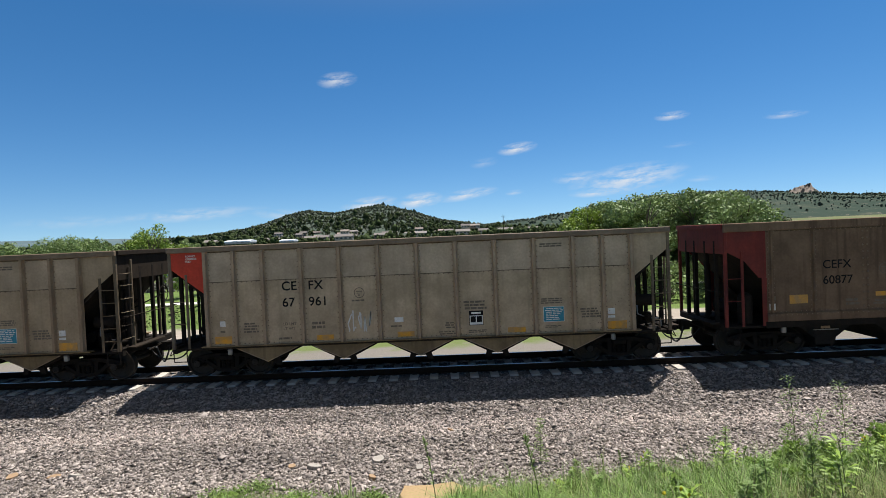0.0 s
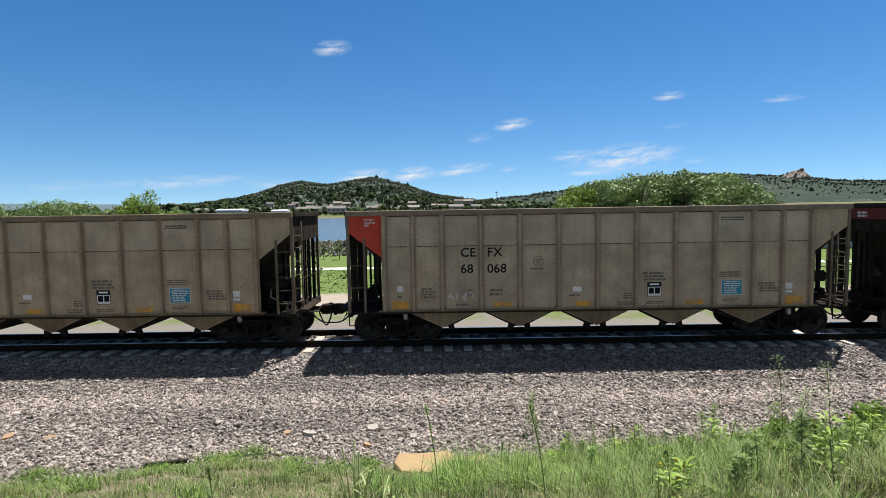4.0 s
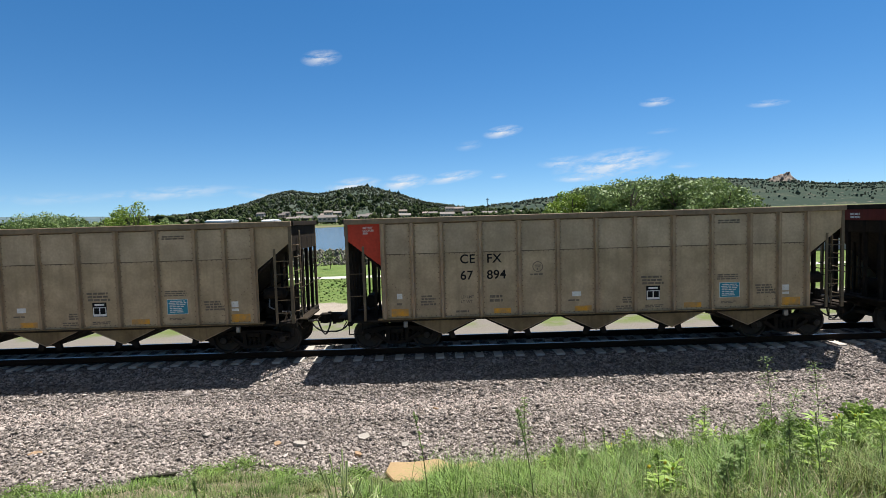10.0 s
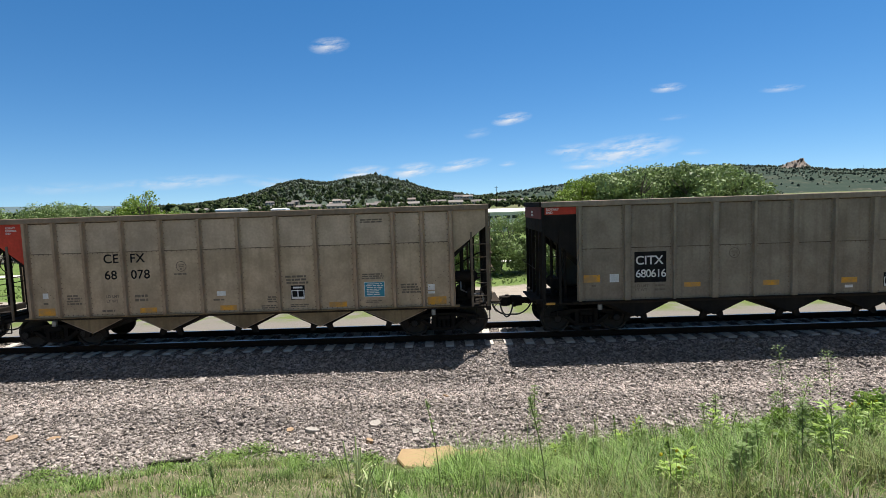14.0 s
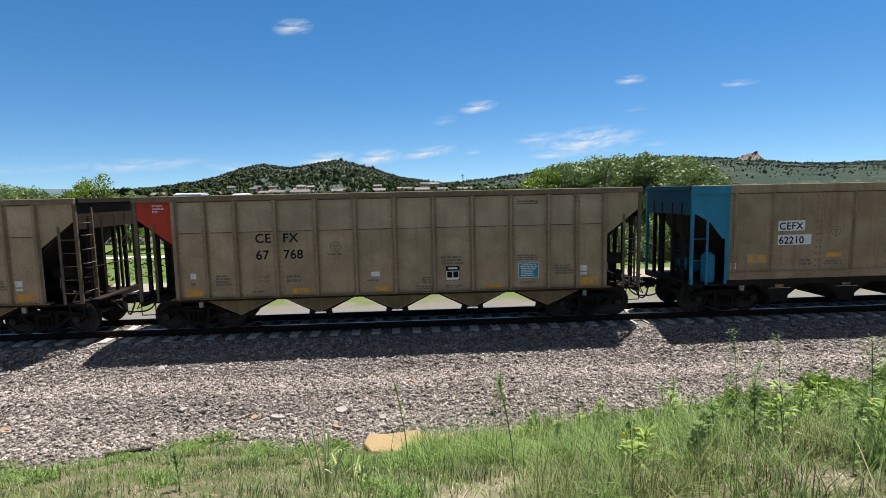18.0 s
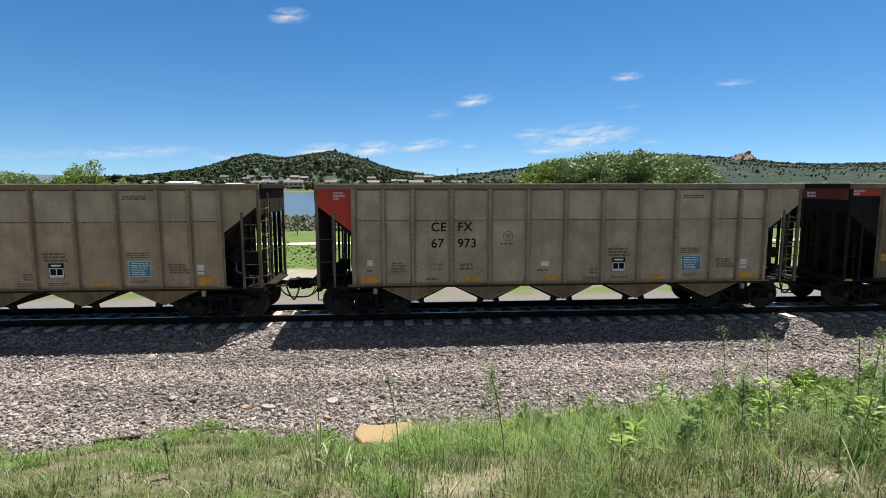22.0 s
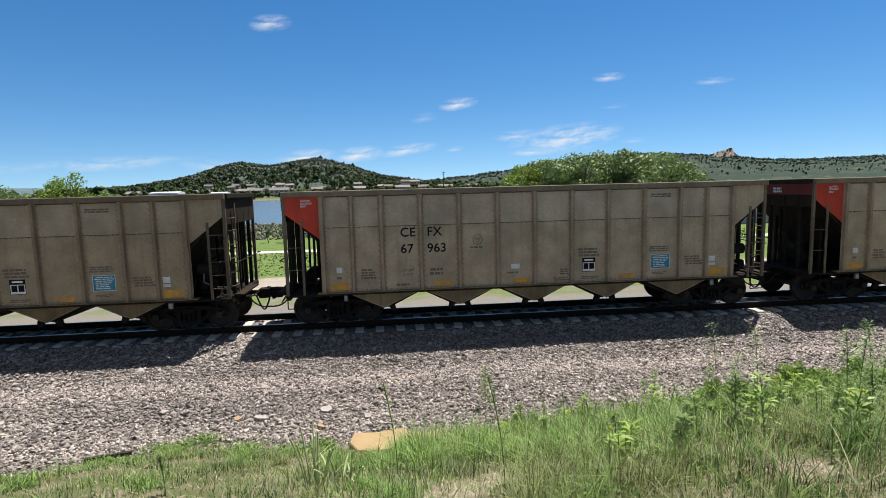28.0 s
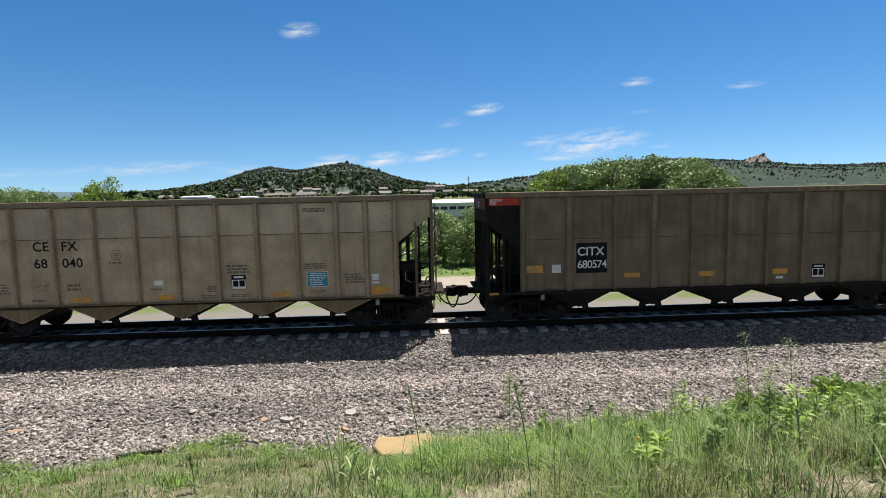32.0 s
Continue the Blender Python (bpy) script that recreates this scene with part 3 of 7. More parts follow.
def lettering(text, height, mat, bold=0.012, spacing=1.0):
    """Letters as a flat mesh that faces the near side (towards -y), lower left corner at the origin."""
    key = (text, height, mat.name, bold, spacing)
    if key not in TEXTS:
        cu = bpy.data.curves.new("letters", "FONT")
        cu.body, cu.size, cu.offset, cu.extrude, cu.space_character = text, height * 1.37, bold * height, 0.001, spacing
        ob = bpy.data.objects.new("letters", cu)
        scene.collection.objects.link(ob)
        bpy.context.view_layer.update()
        me = bpy.data.meshes.new_from_object(ob.evaluated_get(bpy.context.evaluated_depsgraph_get()))
        bpy.data.objects.remove(ob)
        me.transform(pose(0, 0, 0, 90))
        me.materials.clear()
        me.materials.append(mat)
        TEXTS[key] = me
    return TEXTS[key]


def bars(x0, x1, z0, z1, rows, y, seed, gap=0.35, cut=0.25):
    """Writing too small to read: short bars in rows."""
    r = random.Random(seed)
    g = Geo()
    h = (z1 - z0) / rows
    for k in range(rows):
        x = x0 + r.uniform(0, 0.1) * (x1 - x0)
        end = x1 - r.uniform(0, cut) * (x1 - x0)
        while x < end - 0.01:
            w = min(r.uniform(0.06, 0.2), end - x)
            g.box(x, x + w, y - 0.001, y, z0 + h * k + h * gap / 2, z0 + h * (k + 1) - h * gap / 2)
            x += w + 0.025
    return g


def rivet(g, x, y, z, r=0.017):
    """A rivet head on the near side."""
    vs = [(x + r * c, y, z + r * s) for c, s in ((1, 0), (0.5, 0.87), (-0.5, 0.87), (-1, 0), (-0.5, -0.87), (0.5, -0.87))]
    g.add(vs + [(x + a * 0.5, y - r * 0.8, z + b * 0.5) for a, b in ((r, 0), (-r * 0.5, r * 0.87), (-r * 0.5, -r * 0.87))],
          [(0, 1, 6), (1, 7, 6), (1, 2, 7), (2, 3, 7), (3, 8, 7), (3, 4, 8), (4, 5, 8), (5, 6, 8), (5, 0, 6), (6, 7, 8)])


def hopper_car(style):
    """Four-bay open coal hopper, 16.2 m over the couplers; near side towards -y, red (or blue) end towards -x."""
    S = STYLES[style]
    side, rib_m, hop = M[S["side"]], M[S["rib"]], M[S["hopper"]]
    car = thing("coal_hopper_car", S["label"], "hopper car", "cars of the coal train")
    E, Q = 7.33, S["corner"]            # body half length, end of the straight side
    ribs = sorted({s * o for o in S["ribs"] for s in (-1, 1)})
    zb, zt, ztop, seam = 1.06, 3.84, 4.0, S["seam"]
    if S["band"]:
        zb, zt = 1.36, 3.75
    # side panels, one a bay
    edges = [-Q] + [r for r in ribs if abs(r) < Q - 0.1] + [Q]
    for a, b in zip(edges, edges[1:]):
        g = Geo()
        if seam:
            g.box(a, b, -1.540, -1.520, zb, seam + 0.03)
            # on tan cars the upper sheet is slightly lighter and greyer
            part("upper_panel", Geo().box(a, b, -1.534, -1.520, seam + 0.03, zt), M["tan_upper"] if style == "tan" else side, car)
            part("lap_seam", Geo().box(a, b, -1.5372, -1.5345, seam + 0.03, seam + 0.048), M["grime_shade"], car)
        else:
            g.box(a, b, -1.540, -1.520, zb, zt)
        part("side_panel", g, side, car)
        # shadow line below the chord, put in as a dark strip
        part("chord_seam", Geo().box(a, b, -1.5372 if seam else -1.5425, -1.5345, zt - 0.028, zt), M["grime_shade"], car)
    # ribs
    cache = {}
    for r in ribs:
        w = S["wide"] if any(abs(abs(r) - o) < 0.05 for o in S["wide_at"]) else S["thin"]
        if w not in cache:
            d = 1.635 if w > 0.09 else 1.6
            cache[w] = Geo().slab([(-w / 2 - 0.03, -1.538), (-w / 2 - 0.03, -1.544), (-w / 2, -1.546), (-w / 2 + 0.015, -d), (w / 2 - 0.015, -d), (w / 2, -1.546), (w / 2 + 0.03, -1.544), (w / 2 + 0.03, -1.538)],
                                  zb, zt, "z").mesh("rib", rib_m)
        part("rib", cache[w], None, car, at=pose(r, 0, 0))
    # rivets of the near side
    g = Geo()
    for r in ribs:
        w = S["wide"] if any(abs(abs(r) - o) < 0.05 for o in S["wide_at"]) else S["thin"]
        for k in range(18):
            z = zb + 0.08 + (zt - zb - 0.16) * k / 17
            for s in (-1, 1):
                if abs(r + s * 0.1) < Q:
                    rivet(g, r + s * (w / 2 + 0.045), -1.540, z, 0.017)
    for c in S["rivet_columns"]:
        for k in range(12):
            for s in (-1, 1):
                rivet(g, c + s * 0.065, -1.540, zb + 0.12 + (zt - zb - 0.24) * k / 11, 0.03)
    x = -Q + 0.1
    while x < Q - 0.05:
        for z in ([seam + 0.015] if seam else []) + [zb + 0.04, zt - 0.03] + ([1.31, 3.79] if S["band"] else []):
            rivet(g, x, -1.540 if zb < z < zt else -1.58, z, 0.018)
        x += 0.145
    if not S["band"]:
        for s in (-1, 1):
            for k in range(10):
                rivet(g, s * (5.98 - 0.085 * k), -1.540, 2.06 - 0.085 * k, 0.015)
            for k in range(3):
                rivet(g, s * (5.15 - 0.09 * k), -1.540, 1.46 - 0.09 * k, 0.015)
    part("rivets", g, M["rivet"], car)["kind"] = "stuff"
    # far side in one sheet
    out = [(-Q, 1.545), (-Q, 1.566)]
    for r in ribs:
        if abs(r) < Q - 0.1:
            out += [(r - 0.06, 1.566), (r - 0.05, 1.6), (r + 0.05, 1.6), (r + 0.06, 1.566)]
    part("far_side", Geo().slab(out + [(Q, 1.566), (Q, 1.545)], zb, zt, "z"), side, car)
    # top chord, lower sill
    for s in (-1, 1):
        ya, yb = sorted((s * 1.50, s * (1.63 if not S["band"] else 1.58)))
        if S["band"]:
            part("top_chord", Geo().box(-E, E, ya, yb, 3.75, ztop, 0.012), M[S["chord"]], car)
            part("side_sill", Geo().box(-Q, Q, ya, yb, 1.12, 1.36, 0.012), M[S["chord"]], car)
            part("sill_flange", Geo().box(-Q - 0.05, Q + 0.05, s * 1.44 - 0.12, s * 1.44 + 0.12, 0.94, 1.12), M["dark_steel"], car)
        else:
            part("top_chord", Geo().box(-E, E, ya, yb, 3.84, ztop, 0.015), M[S["chord"]], car)
            part("side_sill", Geo().box(-Q - 0.15, Q + 0.15, s * 1.5 - 0.11, s * 1.5 + 0.11, 1.022, 1.06, 0.008), M[S["sill"]], car)
            # web coloured dark to hold the shadow line below the sill lip
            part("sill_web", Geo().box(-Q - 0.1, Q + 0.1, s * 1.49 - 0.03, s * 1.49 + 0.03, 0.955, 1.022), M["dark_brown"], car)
    for s in (-1, 1):
        part("end_chord", Geo().box(s * E - 0.06, s * E + 0.06, -1.5, 1.5, 3.86, ztop, 0.012), M[S["ends"][s > 0]], car)
    # end triangles, end sheets, slope sheets
    for i, s in enumerate((-1, 1)):
        em, tri = M[S["ends"][i]], M[S["triangle"][i]]
        zl, zq = S["tri_z"]
        for k in (-1, 1):
            if S["band"]:
                pl = [(s * Q, 3.75), (s * Q, zq), (s * (Q + 0.22), zq + 0.05), (s * (Q + 0.62), zl - 0.1), (s * (E - 0.05), zl + 0.2), (s * (E - 0.02), 3.75)]
            else:
                pl = [(s * Q, 3.84), (s * Q, zq), (s * (E - 0.02), zl), (s * (E - 0.02), 3.84)]
            a, b = sorted((k * 1.520, k * 1.538))
            part("end_gusset", Geo().slab(pl, a, b), tri, car, S["tri_label"][i])
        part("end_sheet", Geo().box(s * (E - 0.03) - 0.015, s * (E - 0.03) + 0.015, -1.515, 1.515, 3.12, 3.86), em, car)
        # slope sheet and recess parts near black: the unlit recess is in their colour
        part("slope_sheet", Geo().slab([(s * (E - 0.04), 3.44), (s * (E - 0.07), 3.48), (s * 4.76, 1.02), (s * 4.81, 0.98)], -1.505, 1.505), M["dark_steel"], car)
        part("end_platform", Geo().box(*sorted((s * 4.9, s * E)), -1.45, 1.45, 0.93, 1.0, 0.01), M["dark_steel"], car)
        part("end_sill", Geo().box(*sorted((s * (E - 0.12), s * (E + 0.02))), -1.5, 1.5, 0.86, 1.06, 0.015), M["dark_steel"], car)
        # corner posts and ladder stiles on both sides, struts between
        for k in (-1, 1):
            part("corner_post", Geo().box(s * (E - 0.05) - 0.045, s * (E - 0.05) + 0.045, k * 1.52 - 0.04, k * 1.52 + 0.04, 1.0, 3.86, 0.008), M[S["post"][i]], car)
            part("ladder_stile", Geo().box(s * (E - 0.52) - 0.035, s * (E - 0.52) + 0.035, k * 1.54 - 0.02, k * 1.54 + 0.02, 1.0, 3.2 if k < 0 else 3.0, 0.006), M[S["post"][i]], car)
        for z in (1.32, 1.70, 2.08, 2.46, 2.84) if i else (1.75, 2.4):
            part("rung", Geo().rod((s * (E - 0.05), -1.57, z), (s * (E - 0.52), -1.57, z), 0.013), M[S["post"][i]], car)
        if i:
            for z in (1.35, 1.75, 2.15, 2.55, 2.95, 3.3):
                part("end_rung", Geo().tube([(s * (E + 0.0), -1.42, z), (s * (E + 0.09), -1.42, z), (s * (E + 0.09), -0.95, z), (s * E, -0.95, z)], 0.014), M[S["post"][i]], car)
            part("end_ladder_stile", Geo().box(s * (E + 0.07) - 0.02, s * (E + 0.07) + 0.02, -0.97, -0.91, 1.05, 3.72, 0.006), M[S["post"][i]], car)
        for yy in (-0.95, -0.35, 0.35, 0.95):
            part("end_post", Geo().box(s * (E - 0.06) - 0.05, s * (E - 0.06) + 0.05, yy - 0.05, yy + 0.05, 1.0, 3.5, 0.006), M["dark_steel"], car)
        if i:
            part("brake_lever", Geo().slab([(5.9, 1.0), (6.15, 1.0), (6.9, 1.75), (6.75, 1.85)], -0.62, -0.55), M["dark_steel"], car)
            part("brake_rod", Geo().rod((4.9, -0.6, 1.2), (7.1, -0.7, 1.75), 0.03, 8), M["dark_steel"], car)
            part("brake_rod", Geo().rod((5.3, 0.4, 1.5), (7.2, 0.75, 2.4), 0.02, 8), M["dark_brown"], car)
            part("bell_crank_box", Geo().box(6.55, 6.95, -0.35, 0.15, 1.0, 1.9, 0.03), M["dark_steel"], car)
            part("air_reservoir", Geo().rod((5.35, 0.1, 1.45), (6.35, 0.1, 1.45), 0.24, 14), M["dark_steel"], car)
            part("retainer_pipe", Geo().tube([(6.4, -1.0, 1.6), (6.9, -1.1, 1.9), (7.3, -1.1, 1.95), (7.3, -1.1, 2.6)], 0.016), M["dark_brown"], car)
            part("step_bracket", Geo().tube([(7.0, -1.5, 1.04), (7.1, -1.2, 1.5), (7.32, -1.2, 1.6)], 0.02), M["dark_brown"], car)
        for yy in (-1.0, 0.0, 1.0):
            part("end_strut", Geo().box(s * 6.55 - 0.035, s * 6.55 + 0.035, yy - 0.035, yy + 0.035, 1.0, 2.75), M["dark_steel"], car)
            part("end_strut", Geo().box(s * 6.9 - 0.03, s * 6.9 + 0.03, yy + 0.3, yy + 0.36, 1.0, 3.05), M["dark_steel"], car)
        part("handrail", Geo().tube([(s * (E + 0.05), -1.45, 2.02), (s * (E + 0.16), -1.4, 2.02), (s * (E + 0.16), 1.4, 2.02), (s * (E + 0.05), 1.45, 2.02)], 0.015), M["dark_brown"], car)
        # running board, coupler, hose, cut lever
        part("crossover_board", Geo().box(*sorted((s * (E + 0.03), s * (E + 0.3))), -1.3, 0.4, 1.05, 1.09), M["dark_brown"] if i else M["dark_steel"], car)
        cp = part("coupler", Geo().box(*sorted((s * 6.9, s * 7.82)), -0.09, 0.09, 0.77, 0.95, 0.02)
                  .slab([(s * 7.75, -0.16), (s * 7.95, -0.2), (s * 8.07, -0.1), (s * 8.05, 0.0), (s * 8.13, 0.05), (s * 8.15, 0.16), (s * 7.98, 0.22), (s * 7.75, 0.15)], 0.72, 1.0, "z"), M["truck"], car)
        part("knuckle", Geo().rod((s * 8.0, s * 0.14, 0.69), (s * 8.0, s * 0.14, 1.03), 0.06, 10), M["truck"], cp)
        hs = [(s * (7.5 + 0.6 * u ** 1.6), -0.28 + 0.05 * math.sin(3 * u), 0.82 - 0.40 * math.sin(u * 1.57) + 0.05 * u ** 4) for u in [q / 9 for q in range(10)]]
        part("air_hose", Geo().tube(hs, 0.024, 7), M["rubber"], car)["kind"] = "stuff"
        if i:
            loop = [(s * (7.72 + 0.42 * u), -0.34 + 0.06 * math.sin(6 * u), 0.86 - 0.46 * math.sin(u * math.pi) ** 0.8) for u in [q / 11 for q in range(12)]]
            part("air_hose", Geo().tube(loop, 0.026, 7), M["rubber"], car)["kind"] = "stuff"
            part("hose_bracket", Geo().tube([(s * 7.4, -0.3, 0.84), (s * 7.72, -0.34, 0.87)], 0.03, 7), M["galv"], car)
        part("cut_lever", Geo().tube([(s * (E + 0.06), -1.4, 0.98), (s * (E + 0.18), -1.36, 0.78), (s * (E + 0.2), -0.6, 0.8), (s * (E + 0.5), -0.1, 0.98)], 0.013), M["dark_brown"], car)
        part("sill_step", Geo().tube([(s * (E - 0.03), -1.53, 0.95), (s * (E - 0.03), -1.53, 0.62), (s * (E - 0.42), -1.53, 0.62), (s * (E - 0.42), -1.53, 0.95)], 0.016), M["dark_steel"], car)
        part("bearing_bracket", Geo().box(s * 5.64 - 0.06, s * 5.64 + 0.06, -1.54, -1.42, 0.77, 0.95, 0.02), M["galv"], car, "grey bracket below the sill")
    # brake gear
    part("brake_reservoir", Geo().lathe([(-0.62, 0.0), (-0.6, 0.14), (-0.5, 0.2), (0.3, 0.2), (0.4, 0.14), (0.42, 0.0)], S["tank_x"], 1.42, 16), M[S["tank"]], car)
    part("brake_cylinder", Geo().rod((6.0, -0.9, 1.35), (6.0, -0.25, 1.35), 0.17, 14), M["dark_steel"], car)
    part("control_valve", Geo().box(6.35, 6.62, -1.1, -0.8, 1.2, 1.55, 0.03).rod((6.48, -0.95, 1.5), (6.48, -0.95, 1.72), 0.06, 10), M["dark_steel"], car)
    part("auxiliary_reservoir", Geo().rod((6.32, -1.05, 1.84), (6.92, -1.05, 1.84), 0.17, 14).rod((6.92, -1.05, 1.84), (6.98, -1.05, 1.84), 0.17, 14, 0.09), M["dark_steel"], car)
    part("valve_pipe", Geo().tube([(6.48, -1.12, 1.72), (6.48, -1.16, 1.45), (6.75, -1.2, 1.32), (7.12, -1.22, 1.3), (7.15, -1.22, 1.06)], 0.02), M["galv"], car, "worn grey air pipe")
    part("valve_body", Geo().box(6.66, 6.86, -1.28, -1.06, 1.22, 1.5, 0.025).rod((6.76, -1.28, 1.36), (6.76, -1.34, 1.36), 0.07, 10), M["truck"], car)
    part("slack_adjuster", Geo().rod((6.35, -1.0, 1.12), (7.2, -0.9, 1.2), 0.05, 8), M["dark_steel"], car)
    wheel = Geo()
    ring = [(7.43, 0.75 + 0.26 * math.cos(u), 2.5 + 0.26 * math.sin(u)) for u in [math.tau * q / 16 for q in range(17)]]
    wheel.tube(ring, 0.014)
    for q in range(4):
        wheel.rod((7.43, 0.75, 2.5), ring[q * 4], 0.01)
    part("hand_brake_wheel", wheel, M["dark_steel"], car)
    part("brake_pipe", Geo().tube([(-7.2, -0.25, 0.8), (-5, -0.5, 0.98), (5, -0.5, 0.98), (7.2, -0.25, 0.8)], 0.03), M["dark_steel"], car)
    part("centre_sill", Geo().box(-7.3, 7.3, -0.2, 0.2, 0.72, 1.1, 0.01), M["dark_steel"], car)
    # hopper bays: V chutes between peaked ridges
    if S["band"]:
        tips = [-4.36, -2.18, 0.0, 2.18, 4.36]
        for c in tips:
            part("hopper_chute", Geo().slab([(c - 1.09, 1.0), (c - 0.78, 0.93), (c - 0.30, 0.56), (c - 0.27, 0.36), (c + 0.27, 0.36), (c + 0.30, 0.56), (c + 0.78, 0.93), (c + 1.09, 1.0)], -1.36, 1.36), hop, car)
            part("chute_flange", Geo().box(c - 0.36, c + 0.36, -1.40, -1.36, 0.79, 0.81), M["galv"], car)
            part("chute_plate", Geo().box(c - 0.13, c + 0.13, -1.375, -1.362, 0.83, 0.91), M["khaki"], car)
            for q in (-0.26, 0.26):
                part("door_gear", Geo().box(c + q - 0.04, c + q + 0.04, -1.25, -1.15, 0.26, 0.42), M["dark_steel"], car)
    else:
        tips = [-4.53, -2.265, 0.0, 2.265, 4.53]
        for c in tips:
            # near-black body: shade on the door sheets put into the colour
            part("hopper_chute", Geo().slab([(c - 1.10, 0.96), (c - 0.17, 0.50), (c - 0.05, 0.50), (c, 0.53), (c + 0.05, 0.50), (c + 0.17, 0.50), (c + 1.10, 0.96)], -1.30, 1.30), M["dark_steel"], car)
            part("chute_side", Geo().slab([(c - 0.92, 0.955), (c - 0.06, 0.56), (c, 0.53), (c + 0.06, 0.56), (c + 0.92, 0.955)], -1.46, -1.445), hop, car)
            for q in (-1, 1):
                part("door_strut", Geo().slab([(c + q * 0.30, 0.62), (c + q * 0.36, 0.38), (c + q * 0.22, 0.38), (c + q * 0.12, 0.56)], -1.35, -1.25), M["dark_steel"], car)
            part("chute_lip", Geo().rod((c - 0.92, -1.46, 0.95), (c, -1.46, 0.53), 0.014).rod((c, -1.46, 0.53), (c + 0.92, -1.46, 0.95), 0.014), M["tan_rib"] if style == "tan" else M["dark_steel"], car)
    part("coal_load_floor", Geo().slab([(-7.2, 3.35), (-4.5, 1.05), (4.5, 1.05), (7.2, 3.35), (7.2, 3.38), (4.5, 1.09), (-4.5, 1.09), (-7.2, 3.38)], -1.505, 1.505), M["dark_steel"], car)
    truck_parts(car, -5.93, False)
    truck_parts(car, 5.93, True)
    # markings on the near side
    Y = -1.542
    for x, z, w, h in S["yellow"]:
        part("reflector", Geo().box(x - w / 2, x + w / 2, Y - 0.002, Y, z - h / 2, z + h / 2), M["yellow"], car, "worn yellow reflective patch")
    for x, z, w, h in S["white"]:
        part("placard", Geo().box(x - w / 2, x + w / 2, Y - 0.003, Y, z - h / 2, z + h / 2), M["white"], car, "small white placard")
    x, z, w, h = S["blue"]
    pb = part("notice_panel", Geo().box(x - w / 2, x + w / 2, Y - 0.003, Y, z - h / 2, z + h / 2), M[S["blue_m"]], car, "blue notice panel with white lines")
    part("notice_writing", bars(x - w / 2 + 0.03, x + w / 2 - 0.03, z - h / 2 + 0.03, z + h / 2 - 0.02, 7, Y - 0.004, 5, gap=0.55), M["white"], pb)["kind"] = "stuff"
    part("notice_border", Geo().box(x - w / 2 - 0.012, x + w / 2 + 0.012, Y - 0.002, Y - 0.001, z - h / 2 - 0.012, z + h / 2 + 0.012), M["white"], pb)
    x, z = S["box"]
    lb = part("inspection_stencil", Geo().box(x - 0.205, x + 0.205, Y - 0.002, Y, z - 0.18, z + 0.24), M["decal_black"], car, "black and white inspection stencil")
    part("stencil_frame", Geo().box(x - 0.19, x + 0.19, Y - 0.0035, Y - 0.002, z - 0.165, z + 0.10), M["white"], lb)
    for q in (-0.09, 0.09):
        part("stencil_square", Geo().box(x + q - 0.075, x + q + 0.075, Y - 0.005, Y - 0.0035, z - 0.10, z + 0.08), M["decal_black"], lb)
    part("stencil_bar", Geo().box(x - 0.14, x + 0.14, Y - 0.004, Y - 0.002, z + 0.15, z + 0.20), M["white"], lb)
    for j, (x0, x1, z0, z1, rows) in enumerate(S["small"]):
        part("small_writing", bars(x0, x1, z0, z1, rows, Y, 30 + j), M["stencil"], car, "faded dark stencilled lines")["kind"] = "stuff"
    x, z = S["ring"]
    ro, ri = 0.155, 0.135
    g = Geo()
    for q in range(24):
        a, b = math.tau * q / 24, math.tau * (q + 1) / 24
        g.slab([(x + ro * math.cos(a), z + ro * math.sin(a)), (x + ro * math.cos(b), z + ro * math.sin(b)), (x + ri * math.cos(b), z + ri * math.sin(b)), (x + ri * math.cos(a), z + ri * math.sin(a))], Y - 0.001, Y)
    g.box(x - 0.09, x + 0.09, Y - 0.001, Y, z + 0.03, z + 0.055).box(x - 0.07, x + 0.07, Y - 0.001, Y, z - 0.02, z).box(x - 0.03, x + 0.01, Y - 0.001, Y, z - 0.1, z - 0.05)
    part("round_stencil", g, M["stencil"], car)
    if style == "tan":
        for text, z in (("ROTARY", 3.71), ("COUPLER", 3.63), ("END", 3.55)):
            part("end_note", lettering(text, 0.055, M["white"], 0.03), None, car, "white stencil on the red corner", at=pose(-6.80, -1.5395, z))
    if S["triangle"][0] in ("red",) or S["stripe"]:
        part("end_band", Geo().box(-E - 0.0, -E - 0.004 - 0.015, -1.5, 1.5, 3.5, 3.85), M["dull_red"], car, "dull red band across the end")
        part("end_numbers", bars(-0.0, 0.5, 3.55, 3.75, 2, 0, 12).mesh("end_numbers", M["white"]), None, car, at=pose(-E - 0.022, 0.2, 0, 0, 0, -90))["kind"] = "stuff"
    if S["band"]:
        for k in (-1, 1):
            part("corner_strip", Geo().box(-Q - 0.13, -Q, *sorted((k * 1.52, k * 1.55)), 1.0, 2.4), M[S["triangle"][0]], car)
            part("corner_strip", Geo().box(Q, Q + 0.1, *sorted((k * 1.52, k * 1.55)), 1.0, 2.4), M[S["triangle"][1]], car)
        part("upright_tank", Geo().rod((-6.55, -1.15, 1.02), (-6.55, -1.15, 1.85), 0.2, 14).rod((-6.55, -1.15, 1.85), (-6.55, -1.15, 1.95), 0.2, 14, 0.08), M[S["tank"]], car)
    if style == "blue_band":
        part("primer_patch", Geo().box(-0.74, 0.12, Y - 0.001, Y + 0.001, 1.6, 1.9), M["primer"], car, "pale primer patch on the side")
        part("primer_patch", Geo().box(-5.55, -5.3, Y - 0.001, Y + 0.001, 1.62, 1.9), M["primer"], car, "pale primer patch on the side")
